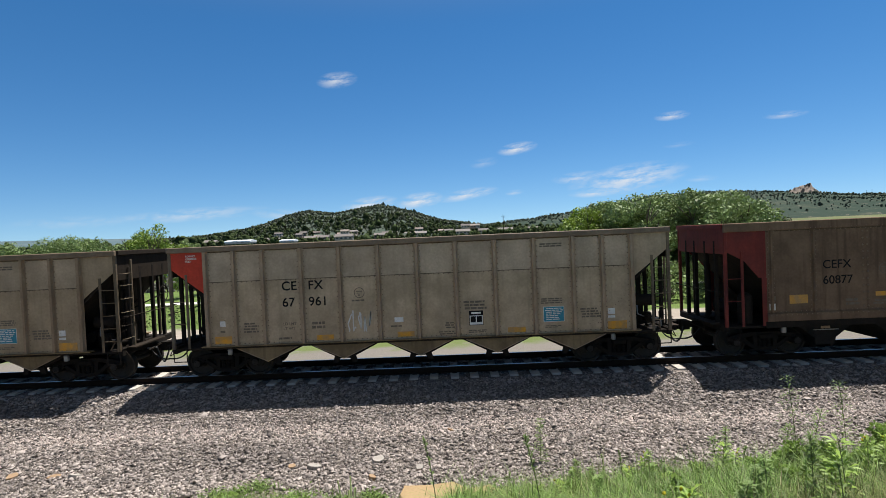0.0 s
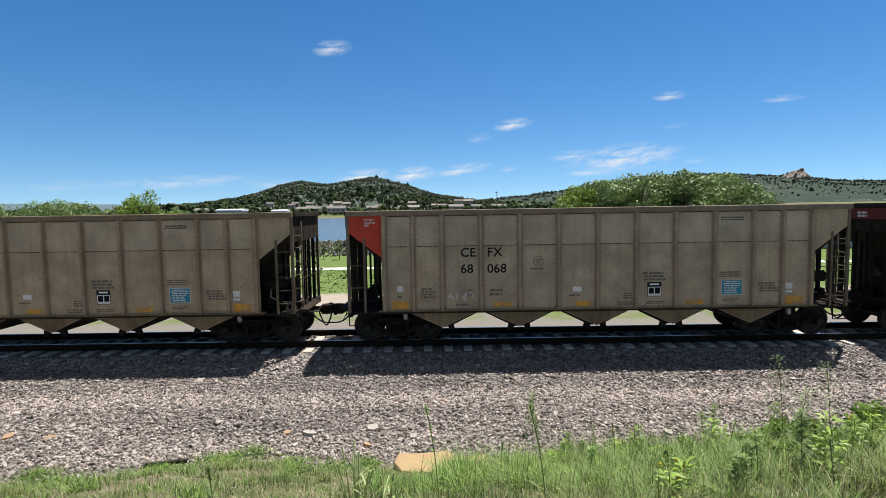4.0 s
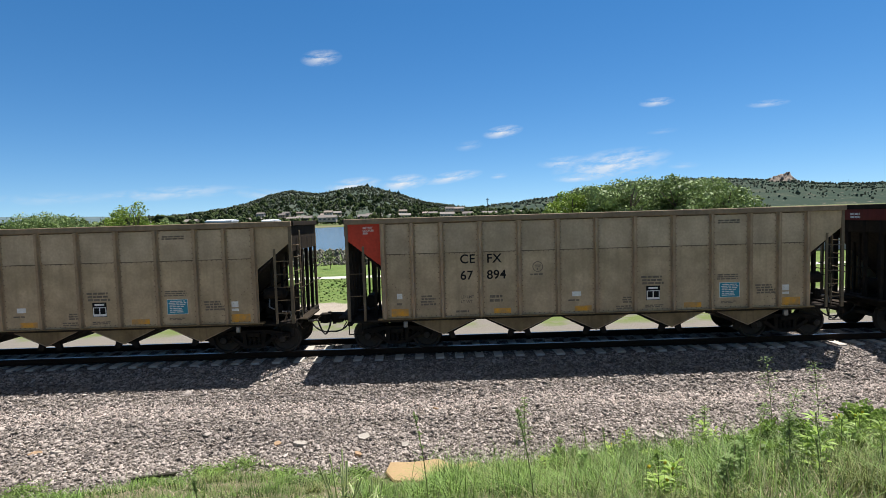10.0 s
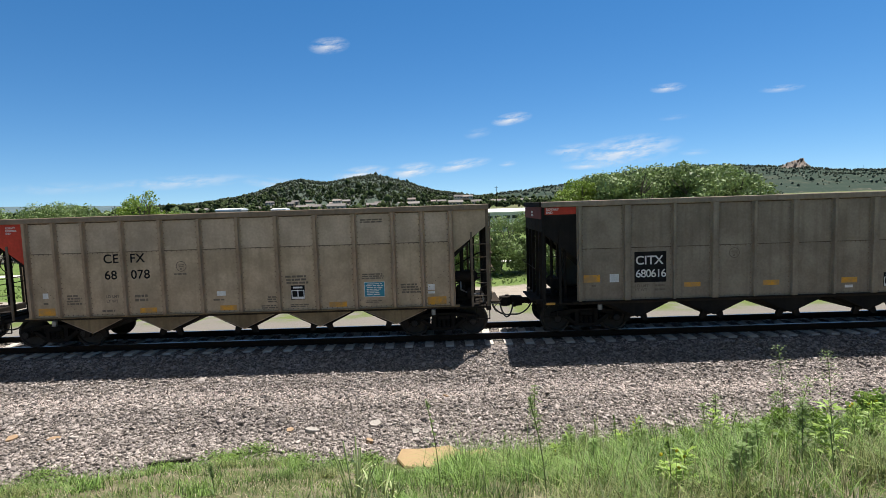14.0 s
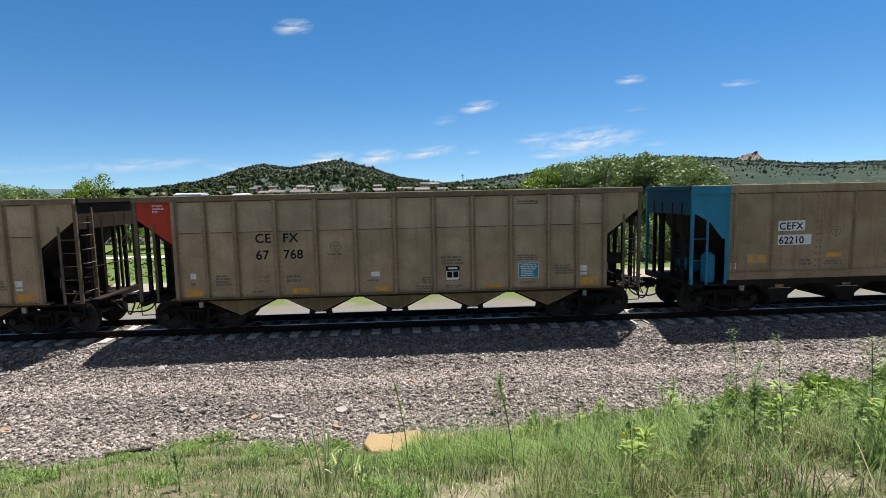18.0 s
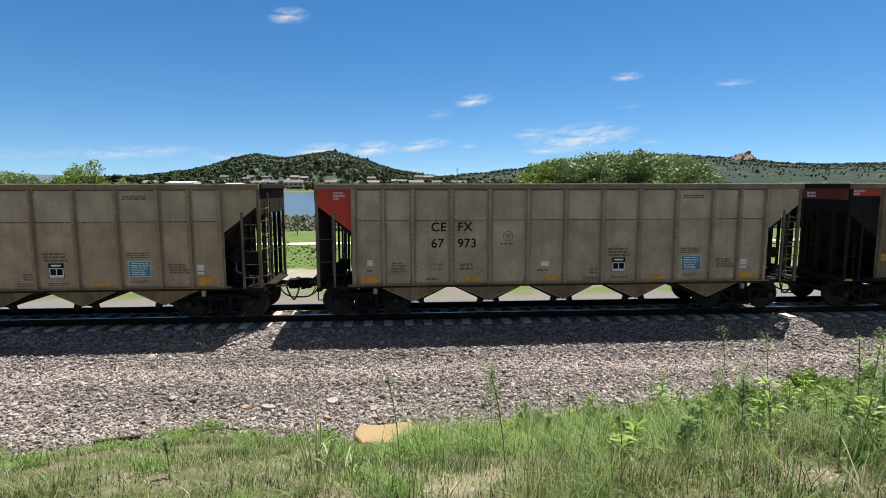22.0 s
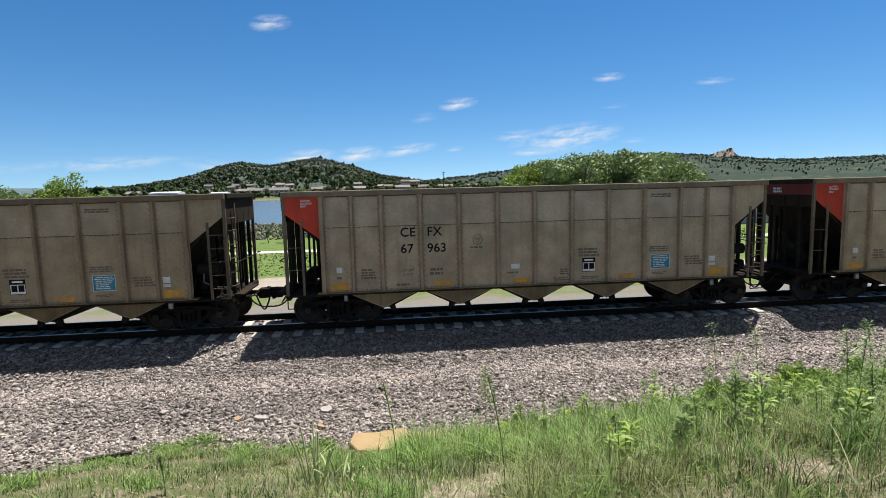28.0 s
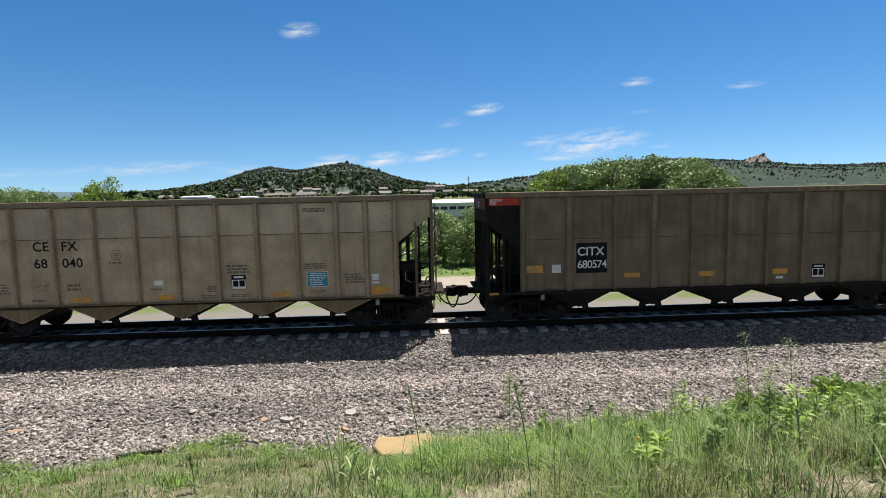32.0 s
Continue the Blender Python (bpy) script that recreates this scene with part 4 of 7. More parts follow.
        part("corner_chord", Geo().box(-E - 0.01, -Q - 0.02, -1.585, -1.578, 3.75, ztop - 0.02), M["blue"], car, "blue end of the top chord")
    if S["stripe"]:
        for q in (-7.1, 7.1):
            part("end_reflector", Geo().box(q - 0.14, q + 0.14, -1.506, -1.5, 0.96, 1.03), M["yellow"], car, "small amber reflector")
        part("corner_stripe", Geo().box(-E + 0.03, -Q - 0.03, -1.545, -1.538, 3.62, 3.83), M["red"], car, "red stripe at the top corner")
        for text, z in (("ROTARY", 3.74), ("END", 3.65)):
            part("end_note", lettering(text, 0.07, M["white"], 0.03), None, car, "white stencil on the red stripe", at=pose(-7.2, -1.5465, z))
    return car


TAN_SMALL = ((-5.2, -4.7, 1.4, 1.72, 4), (-3.15, -2.75, 1.44, 1.68, 2), (-4.15, -3.75, 1.16, 1.25, 1), (-5.88, -5.7, 1.42, 1.52, 1), (0.55, 1.15, 1.12, 1.24, 2), (0.75, 1.1, 1.3, 1.5, 3), (-0.85, -0.4, 1.4, 1.47, 1),
             (1.3, 2.0, 1.82, 2.1, 3), (1.4, 2.0, 1.14, 1.24, 2), (3.55, 4.25, 1.9, 2.08, 3), (3.65, 4.15, 1.2, 1.28, 2), (3.55, 4.3, 3.55, 3.68, 2), (4.7, 5.3, 1.45, 1.75, 4), (-1.95, -1.5, 2.2, 2.27, 1))
STYLES = {
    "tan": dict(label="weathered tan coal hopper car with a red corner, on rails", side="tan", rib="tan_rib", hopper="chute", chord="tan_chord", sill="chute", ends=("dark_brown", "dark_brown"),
                triangle=("red", "tan"), tri_label=("red painted corner plate", ""), post=("tan_worn", "tan_worn"), corner=6.28, ribs=(0, 1.13, 2.265, 3.40, 4.53, 5.38, 6.22), wide=0.115, thin=0.1, wide_at=(6.22,),
                seam=2.90, band=False, rivet_columns=(), tri_z=(3.41, 2.6), tank="dark_steel", tank_x=-6.75, stripe=False, blue_m="label_blue",
                yellow=((-5.79, 1.22, 0.5, 0.22), (-2.78, 1.19, 0.5, 0.15), (-0.40, 1.19, 0.5, 0.15), (2.84, 1.19, 0.52, 0.15), (5.76, 1.21, 0.55, 0.24)),
                white=((-5.79, 1.70, 0.16, 0.16), (-0.59, 1.62, 0.26, 0.14), (5.6, 1.62, 0.2, 0.17), (5.6, 1.46, 0.2, 0.07)), blue=(3.93, 1.6, 0.58, 0.42), box=(1.67, 1.55), ring=(-1.72, 2.46), small=TAN_SMALL),
    "band": dict(label="weathered brown riveted coal hopper car with faded red ends", side="umber", rib="umber", hopper="black", chord="umber", sill="umber", ends=("dull_red", "dark_brown"),
                 triangle=("dull_red", "dark_brown"), tri_label=("faded red corner plate", ""), post=("dull_red", "dark_brown"), corner=6.12, ribs=(0.0, 2.2, 4.78, 5.98), wide=0.075, thin=0.06, wide_at=(5.98,),
                 seam=0, band=True, rivet_columns=(-3.3, -1.06, 1.06, 3.3), tri_z=(3.0, 2.35), tank="dark_steel", tank_x=-6.6, stripe=False, blue_m="label_blue",
                 yellow=((-5.22, 1.74, 0.52, 0.25), (-2.78, 1.81, 0.5, 0.13), (-0.3, 1.78, 0.46, 0.13), (2.72, 1.81, 0.52, 0.13), (5.1, 1.71, 0.5, 0.23)),
                 white=((-5.97, 1.54, 0.17, 0.19), (-0.45, 1.52, 0.26, 0.12), (5.92, 1.5, 0.17, 0.18), (5.6, 1.48, 0.18, 0.07)), blue=(4.0, 1.63, 0.6, 0.43), box=(1.62, 1.6), ring=(-2.76, 2.54),
                 small=((-3.9, -3.45, 1.5, 1.72, 2), (-3.1, -2.5, 1.5, 1.66, 2), (1.2, 2.0, 1.95, 2.15, 2), (-6.04, -5.84, 1.7, 1.88, 1), (4.9, 5.6, 3.4, 3.5, 2), (4.8, 5.3, 1.95, 2.05, 2))),
    "ribbed": dict(label="weathered brown ribbed coal hopper car with black ends, on rails", side="brown", rib="brown", hopper="black", chord="brown", sill="dark_steel", ends=("black", "black"),
                   triangle=("black", "black"), tri_label=("black corner plate", "black corner plate"), post=("black", "black"), corner=6.3, ribs=(0, 1.155, 2.31, 3.49, 4.86, 6.24), wide=0.19, thin=0.1, wide_at=(0, 2.31, 4.86),
                   seam=2.55, band=False, rivet_columns=(), tri_z=(3.1, 2.3), tank="black", tank_x=-6.7, stripe=True, blue_m="label_blue",
                   yellow=((-5.89, 1.71, 0.48, 0.22), (-2.95, 1.455, 0.48, 0.13), (-0.65, 1.44, 0.48, 0.15), (1.63, 1.445, 0.46, 0.16), (5.6, 1.7, 0.48, 0.22)),
                   white=((-5.23, 1.71, 0.27, 0.24), (1.62, 1.26, 0.23, 0.08), (5.1, 1.35, 0.09, 0.15), (5.4, 1.42, 0.2, 0.06)), blue=(5.3, 2.15, 0.55, 0.5), box=(2.83, 1.4), ring=(-1.73, 2.35),
                   small=((-4.05, -3.72, 1.41, 1.50, 1), (-4.05, -3.72, 1.29, 1.38, 1), (3.9, 4.5, 1.7, 1.9, 3), (-5.9, -5.75, 1.46, 1.54, 1))),
}
STYLES["blue_band"] = dict(STYLES["band"], label="weathered tan-brown riveted coal hopper car with a blue end", side="khaki", rib="khaki", chord="khaki", ends=("blue_shaded", "dark_brown"),
                           triangle=("blue", "khaki"), tri_label=("bright blue corner plate", ""), post=("blue", "khaki"), tank="blue")
STYLES["grey_ribbed"] = dict(STYLES["ribbed"], label="grey-brown ribbed coal hopper car with black ends, on rails", side="brown_grey", rib="brown_grey", chord="brown_grey", blue_m="white")

MARKS = [("tan", "CEFX", "67982"), ("tan", "CEFX", "67961"), ("band", "CEFX", "60877"), ("tan", "CEFX", "67939"), ("tan", "CEFX", "68068"), ("tan", "CEFX", "67954"), ("tan", "CEFX", "67869"), ("tan", "CEFX", "67948"),
         ("tan", "CEFX", "67894"), ("tan", "CEFX", "67811"), ("tan", "CEFX", "68078"), ("grey_ribbed", "CITX", "680616"), ("tan", "CEFX", "68003"), ("tan", "CEFX", "67768"), ("blue_band", "CEFX", "62210"),
         ("tan", "CEFX", "67976"), ("tan", "CEFX", "67973"), ("ribbed", "CITX", "680577"), ("tan", "CEFX", "68101"), ("tan", "CEFX", "67928"), ("tan", "CEFX", "67963"), ("tan", "CEFX", "68098"), ("tan", "CEFX", "68040"),
         ("ribbed", "CITX", "680574")]


def scribble(x, z, w, h, seed):
    """Pale spray-painted strokes."""
    r = random.Random(seed)
    g = Geo()
    n = 5
    for k in range(n):
        a = x + w * k / n
        pts = [(a + r.uniform(0, w / n), z + r.uniform(0, h)) for _ in range(4)]
        for (p, q), (s, t) in zip(pts, pts[1:]):
            d = math.hypot(s - p, t - q) or 1
            ux, uz = (t - q) / d * 0.018, -(s - p) / d * 0.018
            g.slab([(p + ux, q + uz), (s + ux, t + uz), (s - ux, t - uz), (p - ux, q - uz)], -1.5435, -1.5425)
    return g


def number_car(car, style, mark, number):
    Y = -1.5435
    if style == "tan":
        for text, x, z in ((mark[:2], -4.0, 2.62), (mark[2:], -3.22, 2.62), (number[:2], -4.0, 2.14), (number[2:], -3.22, 2.14)):
            part("lettering", lettering(text, 0.27, M["decal_black"], 0.02, 1.04), None, car, "black lettering", at=pose(x, Y, z))
        for text, z in (("LD LMT", 1.59), ("LT WT", 1.45)):
            part("weight_stencil", lettering(text, 0.085, M["stencil"], 0.025), None, car, "small faded stencil", at=pose(-4.0, Y, z))
    elif style == "band":
        part("lettering", lettering(mark, 0.25, M["decal_black"], 0.012), None, car, "faded black lettering", at=pose(-4.52, Y, 2.6))
        part("lettering", lettering(number, 0.25, M["decal_black"], 0.012), None, car, "faded black lettering", at=pose(-4.52, Y, 2.15))
    elif style == "blue_band":
        for text, z, w in ((mark, 2.62, 0.84), (number, 2.19, 1.06)):
            pl = part("number_plate_patch", Geo().box(-4.60, -4.60 + w, -1.5445, -1.542, z - 0.04, z + 0.27), M["white"], car, "white patch behind the lettering")
            part("lettering", lettering(text, 0.225, M["decal_black"], 0.02, 1.04), None, pl, "black lettering", at=pose(-4.57, -1.546, z))
    else:
        pl = part("number_board", Geo().box(-4.64, -3.71, -1.5445, -1.542, 1.56, 2.46), M["decal_black"], car, "black square with white lettering")
        part("lettering", lettering(mark, 0.26, M["white"], 0.02, 1.0), None, pl, "white lettering", at=pose(-4.61, -1.546, 2.09))
        for text, x, z in (("LD LMT", -4.62, 1.42), ("LT WT", -4.62, 1.30)):
            part("weight_stencil", lettering(text, 0.085, M["stencil"], 0.025), None, car, "small faded stencil", at=pose(x, Y, z))
        part("lettering", lettering(number, 0.24, M["white"], 0.012, 0.9), None, pl, "white lettering", at=pose(-4.61, -1.546, 1.71))


CARS = []
# how dirty each car is, against the cleanest
TONES = {"67982": (0.84, 0.82, 0.78), "67939": (0.97, 0.95, 0.9), "67869": (0.93, 0.91, 0.87), "67948": (0.96, 0.95, 0.88), "67894": (0.99, 0.98, 0.93), "67811": (0.77, 0.77, 0.70),
         "68003": (0.9, 0.87, 0.81), "67768": (0.84, 0.81, 0.75), "67976": (0.93, 0.91, 0.85), "68101": (0.92, 0.90, 0.86), "67928": (0.80, 0.79, 0.74), "68098": (1.0, 0.99, 0.95), "68040": (0.97, 0.96, 0.92)}


def build_train():
    first = {}
    for k, (style, mark, number) in enumerate(MARKS):
        if style not in first:
            car = first[style] = hopper_car(style)
        else:
            car = copy_thing(first[style], Matrix())
        CARS.append((car, style, mark, number))
    for k, (car, style, mark, number) in enumerate(CARS):
        number_car(car, style, mark, number)
        for ob in car.children_recursive:
            ob.color = (*TONES.get(number, (1, 1, 1)), 1)
        if k == 1:
            part("graffiti", scribble(-2.1, 1.25, 0.7, 0.75, 4), M["graffiti"], car, "thin pale spray-painted tag")
        if k == 4:
            part("graffiti", scribble(-4.6, 1.3, 1.05, 0.36, 9), M["graffiti"], car, "thin pale spray-painted tag")


build_train()


# ---- hills, far shore, sky ----
def land_material(name, green, tan, rock, share, haze):
    """Scrub hillside: dark green growth over tan soil with pale rock; haze is painted in by mixing blue into the
    colour.
    """
    m = bpy.data.materials.new(name)
    m.use_nodes = True
    n, l = m.node_tree.nodes, m.node_tree.links
    b = n["Principled BSDF"]
    b.inputs["Roughness"].default_value, b.inputs["Specular IOR Level"].default_value = 1.0, 0.0
    tc = n.new("ShaderNodeTexCoord")

    def noise_ramp(scale, a, c):
        t = n.new("ShaderNodeTexNoise")
        t.inputs["Scale"].default_value, t.inputs["Detail"].default_value, t.inputs["Roughness"].default_value = scale, 8, 0.65
        l.new(tc.outputs["Object"], t.inputs["Vector"])
        r = n.new("ShaderNodeMapRange")
        r.inputs["From Min"].default_value, r.inputs["From Max"].default_value = a, c
        l.new(t.outputs["Fac"], r.inputs["Value"])
        return r.outputs[0]

    def mix(f, a, c):
        q = n.new("ShaderNodeMixRGB")
        for i, v in enumerate((f, a, c)):
            if isinstance(v, tuple):
                q.inputs[i].default_value = (*v, 1)
            elif isinstance(v, float):
                q.inputs[i].default_value = v
            else:
                l.new(v, q.inputs[i])
        return q.outputs[0]
    c = mix(noise_ramp(0.012, share - 0.08, share + 0.08), tan, green)
    c = mix(noise_ramp(0.05, 0.60, 0.66), c, rock)
    c = mix(noise_ramp(0.09, 0.35, 0.6), mix(0.5, c, (0.03, 0.045, 0.02)), c)
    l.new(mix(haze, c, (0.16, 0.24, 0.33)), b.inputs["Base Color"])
    return m


def hill(name, us, es, depth, reach, mat, label, rough, base=-2.0, steps=26, seed=3):
    """A ridge seen from the track: its skyline by direction u = x / y and rise e, standing at the given depth, falling towards and away from the viewer."""
    noise.seed_set(seed)
    uu = np.linspace(us[0], us[-1], 260)
    ee = np.interp(uu, us, es)
    rows = np.concatenate([np.linspace(-1, 0, steps), np.linspace(0.06, 1, 8)])
    v = np.zeros((len(rows), len(uu), 3))
    for j, r in enumerate(rows):
        yy = depth + reach * (r if r < 0 else 1.2 * r)
        lift = (1 - abs(r) ** 1.25) if r < 0 else (1 - r)
        for i, (u, e) in enumerate(zip(uu, ee)):
            x, top = u * yy, 3.94 + e * depth
            wob = noise.fractal(Vector((x * 0.006, yy * 0.006, seed)), 0.7, 2.1, 6) * rough
            z = base + (top - base) * max(lift, 0) + wob * (0.2 if abs(r) < 0.02 else min(1, abs(r) * 4)) * (lift > 0.02)
            v[j, i] = (x, yy, z)
    nx = len(uu)
    i = (np.arange(len(rows) - 1)[:, None] * nx + np.arange(nx - 1)[None]).ravel()
    f = np.stack([i, i + 1, i + 1 + nx, i + nx], -1)
    tagged(new(name, big_mesh(name, v.reshape(-1, 3), f, mat, True)), label, "hill", kind="structure")
    return v


def blob_trees(name, pts, size, mat, label, pointed=0.5, kind="stuff"):
    """Many far trees in one mesh: each a few uneven, faceted lobes."""
    n = len(pts)
    ring = 5
    vs, fs = [], []
    levels = np.array([(0.05, 0.6), (0.42, 0.98), (0.8, 0.55)])
    for j, (h, r) in enumerate(levels):
        a = np.arange(ring) * 2 * np.pi / ring + rng.uniform(0, 6, (n, 1))
        rr = r * rng.uniform(0.7, 1.25, (n, ring))
        pt = rng.uniform(0, 1, (n, 1)) < pointed
        rr = np.where(pt, rr * (1.05 - h) * 0.75, rr)
        hh = np.where(pt, h * 1.5, h) + rng.normal(0, 0.06, (n, ring))
        vs.append(np.stack([rr * np.cos(a), rr * np.sin(a), hh], -1))
    top = np.concatenate([rng.normal(0, 0.12, (n, 1, 2)), rng.uniform(0.95, 1.25, (n, 1, 1))], -1)
    v = np.concatenate(vs + [top], 1)
    s = size * rng.lognormal(0, 0.3, n)
    v = v * np.stack([s * 0.62, s * 0.62, s], -1)[:, None] + pts[:, None]
    k = v.shape[1]
    tri = []
    for j in range(2):
        for q in range(ring):
            a, b = j * ring + q, j * ring + (q + 1) % ring
            tri += [(a, b, b + ring), (a, b + ring, a + ring)]
    for q in range(ring):
        tri.append((2 * ring + q, 2 * ring + (q + 1) % ring, 3 * ring))
    f = np.array(tri)[None] + (np.arange(n) * k)[:, None, None]
    return tagged(new(name, big_mesh(name, v.reshape(-1, 3), f.reshape(-1, 3), mat)), label, "trees", kind=kind)


def clumped(pts, size, k=5):
    """Breaks every tree into k overlapping lobes."""
    n = len(pts)
    size = np.broadcast_to(size, (n,)) * rng.lognormal(0, 0.22, n)
    a, q = rng.uniform(0, 2 * np.pi, (n, k)), rng.uniform(0.1, 0.42, (n, k)) * size[:, None]
    off = np.stack([q * np.cos(a), q * np.sin(a), rng.uniform(0, 0.5, (n, k)) * size[:, None]], -1)
    return (pts[:, None] + off).reshape(-1, 3), np.repeat(size * 0.55, k)


def scatter_on(v, n, power=1.0, lo=0, hi=25):
    """Points on the viewer's side of a hill grid."""
    j = lo + (hi - lo) * rng.uniform(0, 1, n) ** power
    i = rng.uniform(0, v.shape[1] - 2, n)
    j0, i0 = j.astype(int).clip(0, v.shape[0] - 2), i.astype(int)
    a, b = (j - j0)[:, None], (i - i0)[:, None]
    return (v[j0, i0] * (1 - a) + v[j0 + 1, i0] * a) * (1 - b) + (v[j0, i0 + 1] * (1 - a) + v[j0 + 1, i0 + 1] * a) * b


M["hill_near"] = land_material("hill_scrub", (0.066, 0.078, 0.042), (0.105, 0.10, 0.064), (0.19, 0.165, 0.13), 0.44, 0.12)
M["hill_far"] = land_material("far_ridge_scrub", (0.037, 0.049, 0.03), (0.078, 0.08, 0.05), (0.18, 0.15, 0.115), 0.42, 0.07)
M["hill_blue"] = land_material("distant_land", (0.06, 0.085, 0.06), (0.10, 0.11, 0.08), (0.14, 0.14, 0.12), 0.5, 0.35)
# distance haze worked into the far trees: translucent crowns, paler pine colours
M["far_tree"] = material("far_tree_leaves", (0.08, 0.105, 0.045), rough=1.0, second=(0.055, 0.078, 0.036), scale=0.05, vary=0.3, island=True, spec=0.0, translucent=0.35)
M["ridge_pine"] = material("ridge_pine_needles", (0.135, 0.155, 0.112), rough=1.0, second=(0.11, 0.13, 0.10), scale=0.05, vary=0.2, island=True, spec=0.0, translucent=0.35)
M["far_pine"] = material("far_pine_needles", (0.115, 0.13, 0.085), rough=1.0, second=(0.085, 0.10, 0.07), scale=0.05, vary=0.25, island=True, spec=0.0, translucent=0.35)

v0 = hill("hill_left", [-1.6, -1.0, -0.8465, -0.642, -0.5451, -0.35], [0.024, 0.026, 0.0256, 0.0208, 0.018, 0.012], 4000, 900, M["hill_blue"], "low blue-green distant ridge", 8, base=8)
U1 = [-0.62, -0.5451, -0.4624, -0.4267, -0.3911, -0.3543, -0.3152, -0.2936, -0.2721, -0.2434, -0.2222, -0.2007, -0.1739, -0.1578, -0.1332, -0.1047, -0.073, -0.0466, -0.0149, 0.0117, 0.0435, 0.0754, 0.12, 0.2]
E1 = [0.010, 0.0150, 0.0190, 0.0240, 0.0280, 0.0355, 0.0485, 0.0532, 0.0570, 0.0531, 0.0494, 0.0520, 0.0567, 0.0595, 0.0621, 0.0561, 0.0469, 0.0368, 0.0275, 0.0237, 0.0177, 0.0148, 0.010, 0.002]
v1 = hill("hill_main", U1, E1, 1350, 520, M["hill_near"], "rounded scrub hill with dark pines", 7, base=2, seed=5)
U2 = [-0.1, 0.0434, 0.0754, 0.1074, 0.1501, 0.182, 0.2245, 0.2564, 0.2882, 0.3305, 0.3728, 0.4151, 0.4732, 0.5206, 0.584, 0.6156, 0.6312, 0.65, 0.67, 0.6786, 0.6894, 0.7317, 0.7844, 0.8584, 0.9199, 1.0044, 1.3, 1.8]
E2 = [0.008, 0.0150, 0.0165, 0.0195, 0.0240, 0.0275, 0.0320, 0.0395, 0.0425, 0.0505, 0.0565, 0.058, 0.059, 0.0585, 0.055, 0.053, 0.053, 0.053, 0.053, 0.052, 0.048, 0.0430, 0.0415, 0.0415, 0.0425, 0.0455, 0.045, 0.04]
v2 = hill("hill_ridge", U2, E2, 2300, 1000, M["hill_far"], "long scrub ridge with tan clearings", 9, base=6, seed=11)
pts = scatter_on(v1, 11000, 0.7, 2, 25)
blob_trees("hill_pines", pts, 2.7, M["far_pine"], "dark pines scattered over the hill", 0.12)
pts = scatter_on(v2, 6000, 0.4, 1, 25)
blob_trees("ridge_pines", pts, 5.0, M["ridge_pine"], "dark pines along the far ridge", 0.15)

blob_trees("foot_woods", *clumped(scatter_on(v1, 1300, 1.3, 0, 15), 6.0, 4), M["far_tree"], "green trees at the foot of the hill", 0.05)

# the flat-topped rock on the ridge
M["butte"] = material("red_brown_rock", (0.25, 0.205, 0.17), rough=1.0, second=(0.15, 0.125, 0.11), scale=0.05, vary=0.0, mixing=0.9, bump=0.6, bump_scale=0.08)


def butte():
    noise.seed_set(21)
    nx, nz = 46, 12
    us = np.linspace(0.617, 0.700, nx)
    prof = np.interp(us, [0.617, 0.625, 0.632, 0.639, 0.646, 0.653, 0.658, 0.664, 0.6705, 0.673, 0.679, 0.688, 0.700],
                     [0.043, 0.050, 0.0545, 0.0605, 0.0610, 0.0640, 0.0632, 0.0668, 0.0680, 0.0608, 0.0565, 0.0500, 0.042])
    v = []
    for k in range(nz + 1):
        h = k / nz
        for i, u in enumerate(us):
            d = 2050 + 60 * h + 90 * (2 * (i / (nx - 1)) - 1) ** 2
            d += noise.fractal(Vector((u * 300, h * 3, 2)), 0.8, 2, 5) * 22
            e = 0.036 + (prof[i] - 0.036) * h
            v.append((u * d, d, 3.94 + e * 2110 + noise.noise(Vector((u * 500, h * 5, 1))) * 2.0))
    for i, u in enumerate(us):
        v.append((u * 2260, 2260, 90))
    i = (np.arange(nz + 1)[:, None] * nx + np.arange(nx - 1)[None]).ravel()
    f = np.stack([i, i + 1, i + 1 + nx, i + nx], -1)
    tagged(new("rock_butte", big_mesh("rock_butte", np.array(v), f, M["butte"])), "red-brown flat-topped rock on the far ridge", "butte", kind="structure")


butte()

# woods of the far shore and the town at the foot of the hill
n = 1100
fx = rng.uniform(-0.75, 0.55, n)
fy = rng.uniform(560, 900, n)
blob_trees("shore_woods", *clumped(np.stack([fx * fy, fy, ground_z(fx * fy, fy)], -1), 6.0, 3), M["far_tree"], "green trees of the far shore", 0.05)
n = 560
fx, fy = rng.uniform(-1.15, -0.36, n), rng.uniform(430, 720, n)
keep = (fx * fy < -0.62 * fy - 40) | (fy > 600)
fx, fy = fx[keep], fy[keep]
blob_trees("left_woods", *clumped(np.stack([fx * fy, fy, ground_z(fx * fy, fy)], -1), np.interp(fy, [430, 720], [7.0, 10.0]), 7), M["far_tree"], "tall green trees round the end of the lake", 0.0)


# ---- houses of the far town ----
M["wall_pale"] = material("pale_house_wall", (0.40, 0.36, 0.31), rough=0.9, second=(0.33, 0.29, 0.25), scale=0.6, vary=0.25)
M["wall_tan"] = material("tan_house_wall", (0.28, 0.22, 0.17), rough=0.9, scale=0.6, vary=0.25)
M["roof_grey"] = material("grey_roof", (0.20, 0.175, 0.16), rough=0.9, scale=0.6, vary=0.3)
M["roof_tan"] = material("tan_roof", (0.24, 0.195, 0.165), rough=0.9, scale=0.6, vary=0.3)
M["roof_white"] = material("white_metal_roof", (0.78, 0.78, 0.77), rough=0.5, scale=0.6)
M["window_dark"] = material("dark_window", (0.03, 0.035, 0.045), rough=0.15, scale=1, spec=0.6)


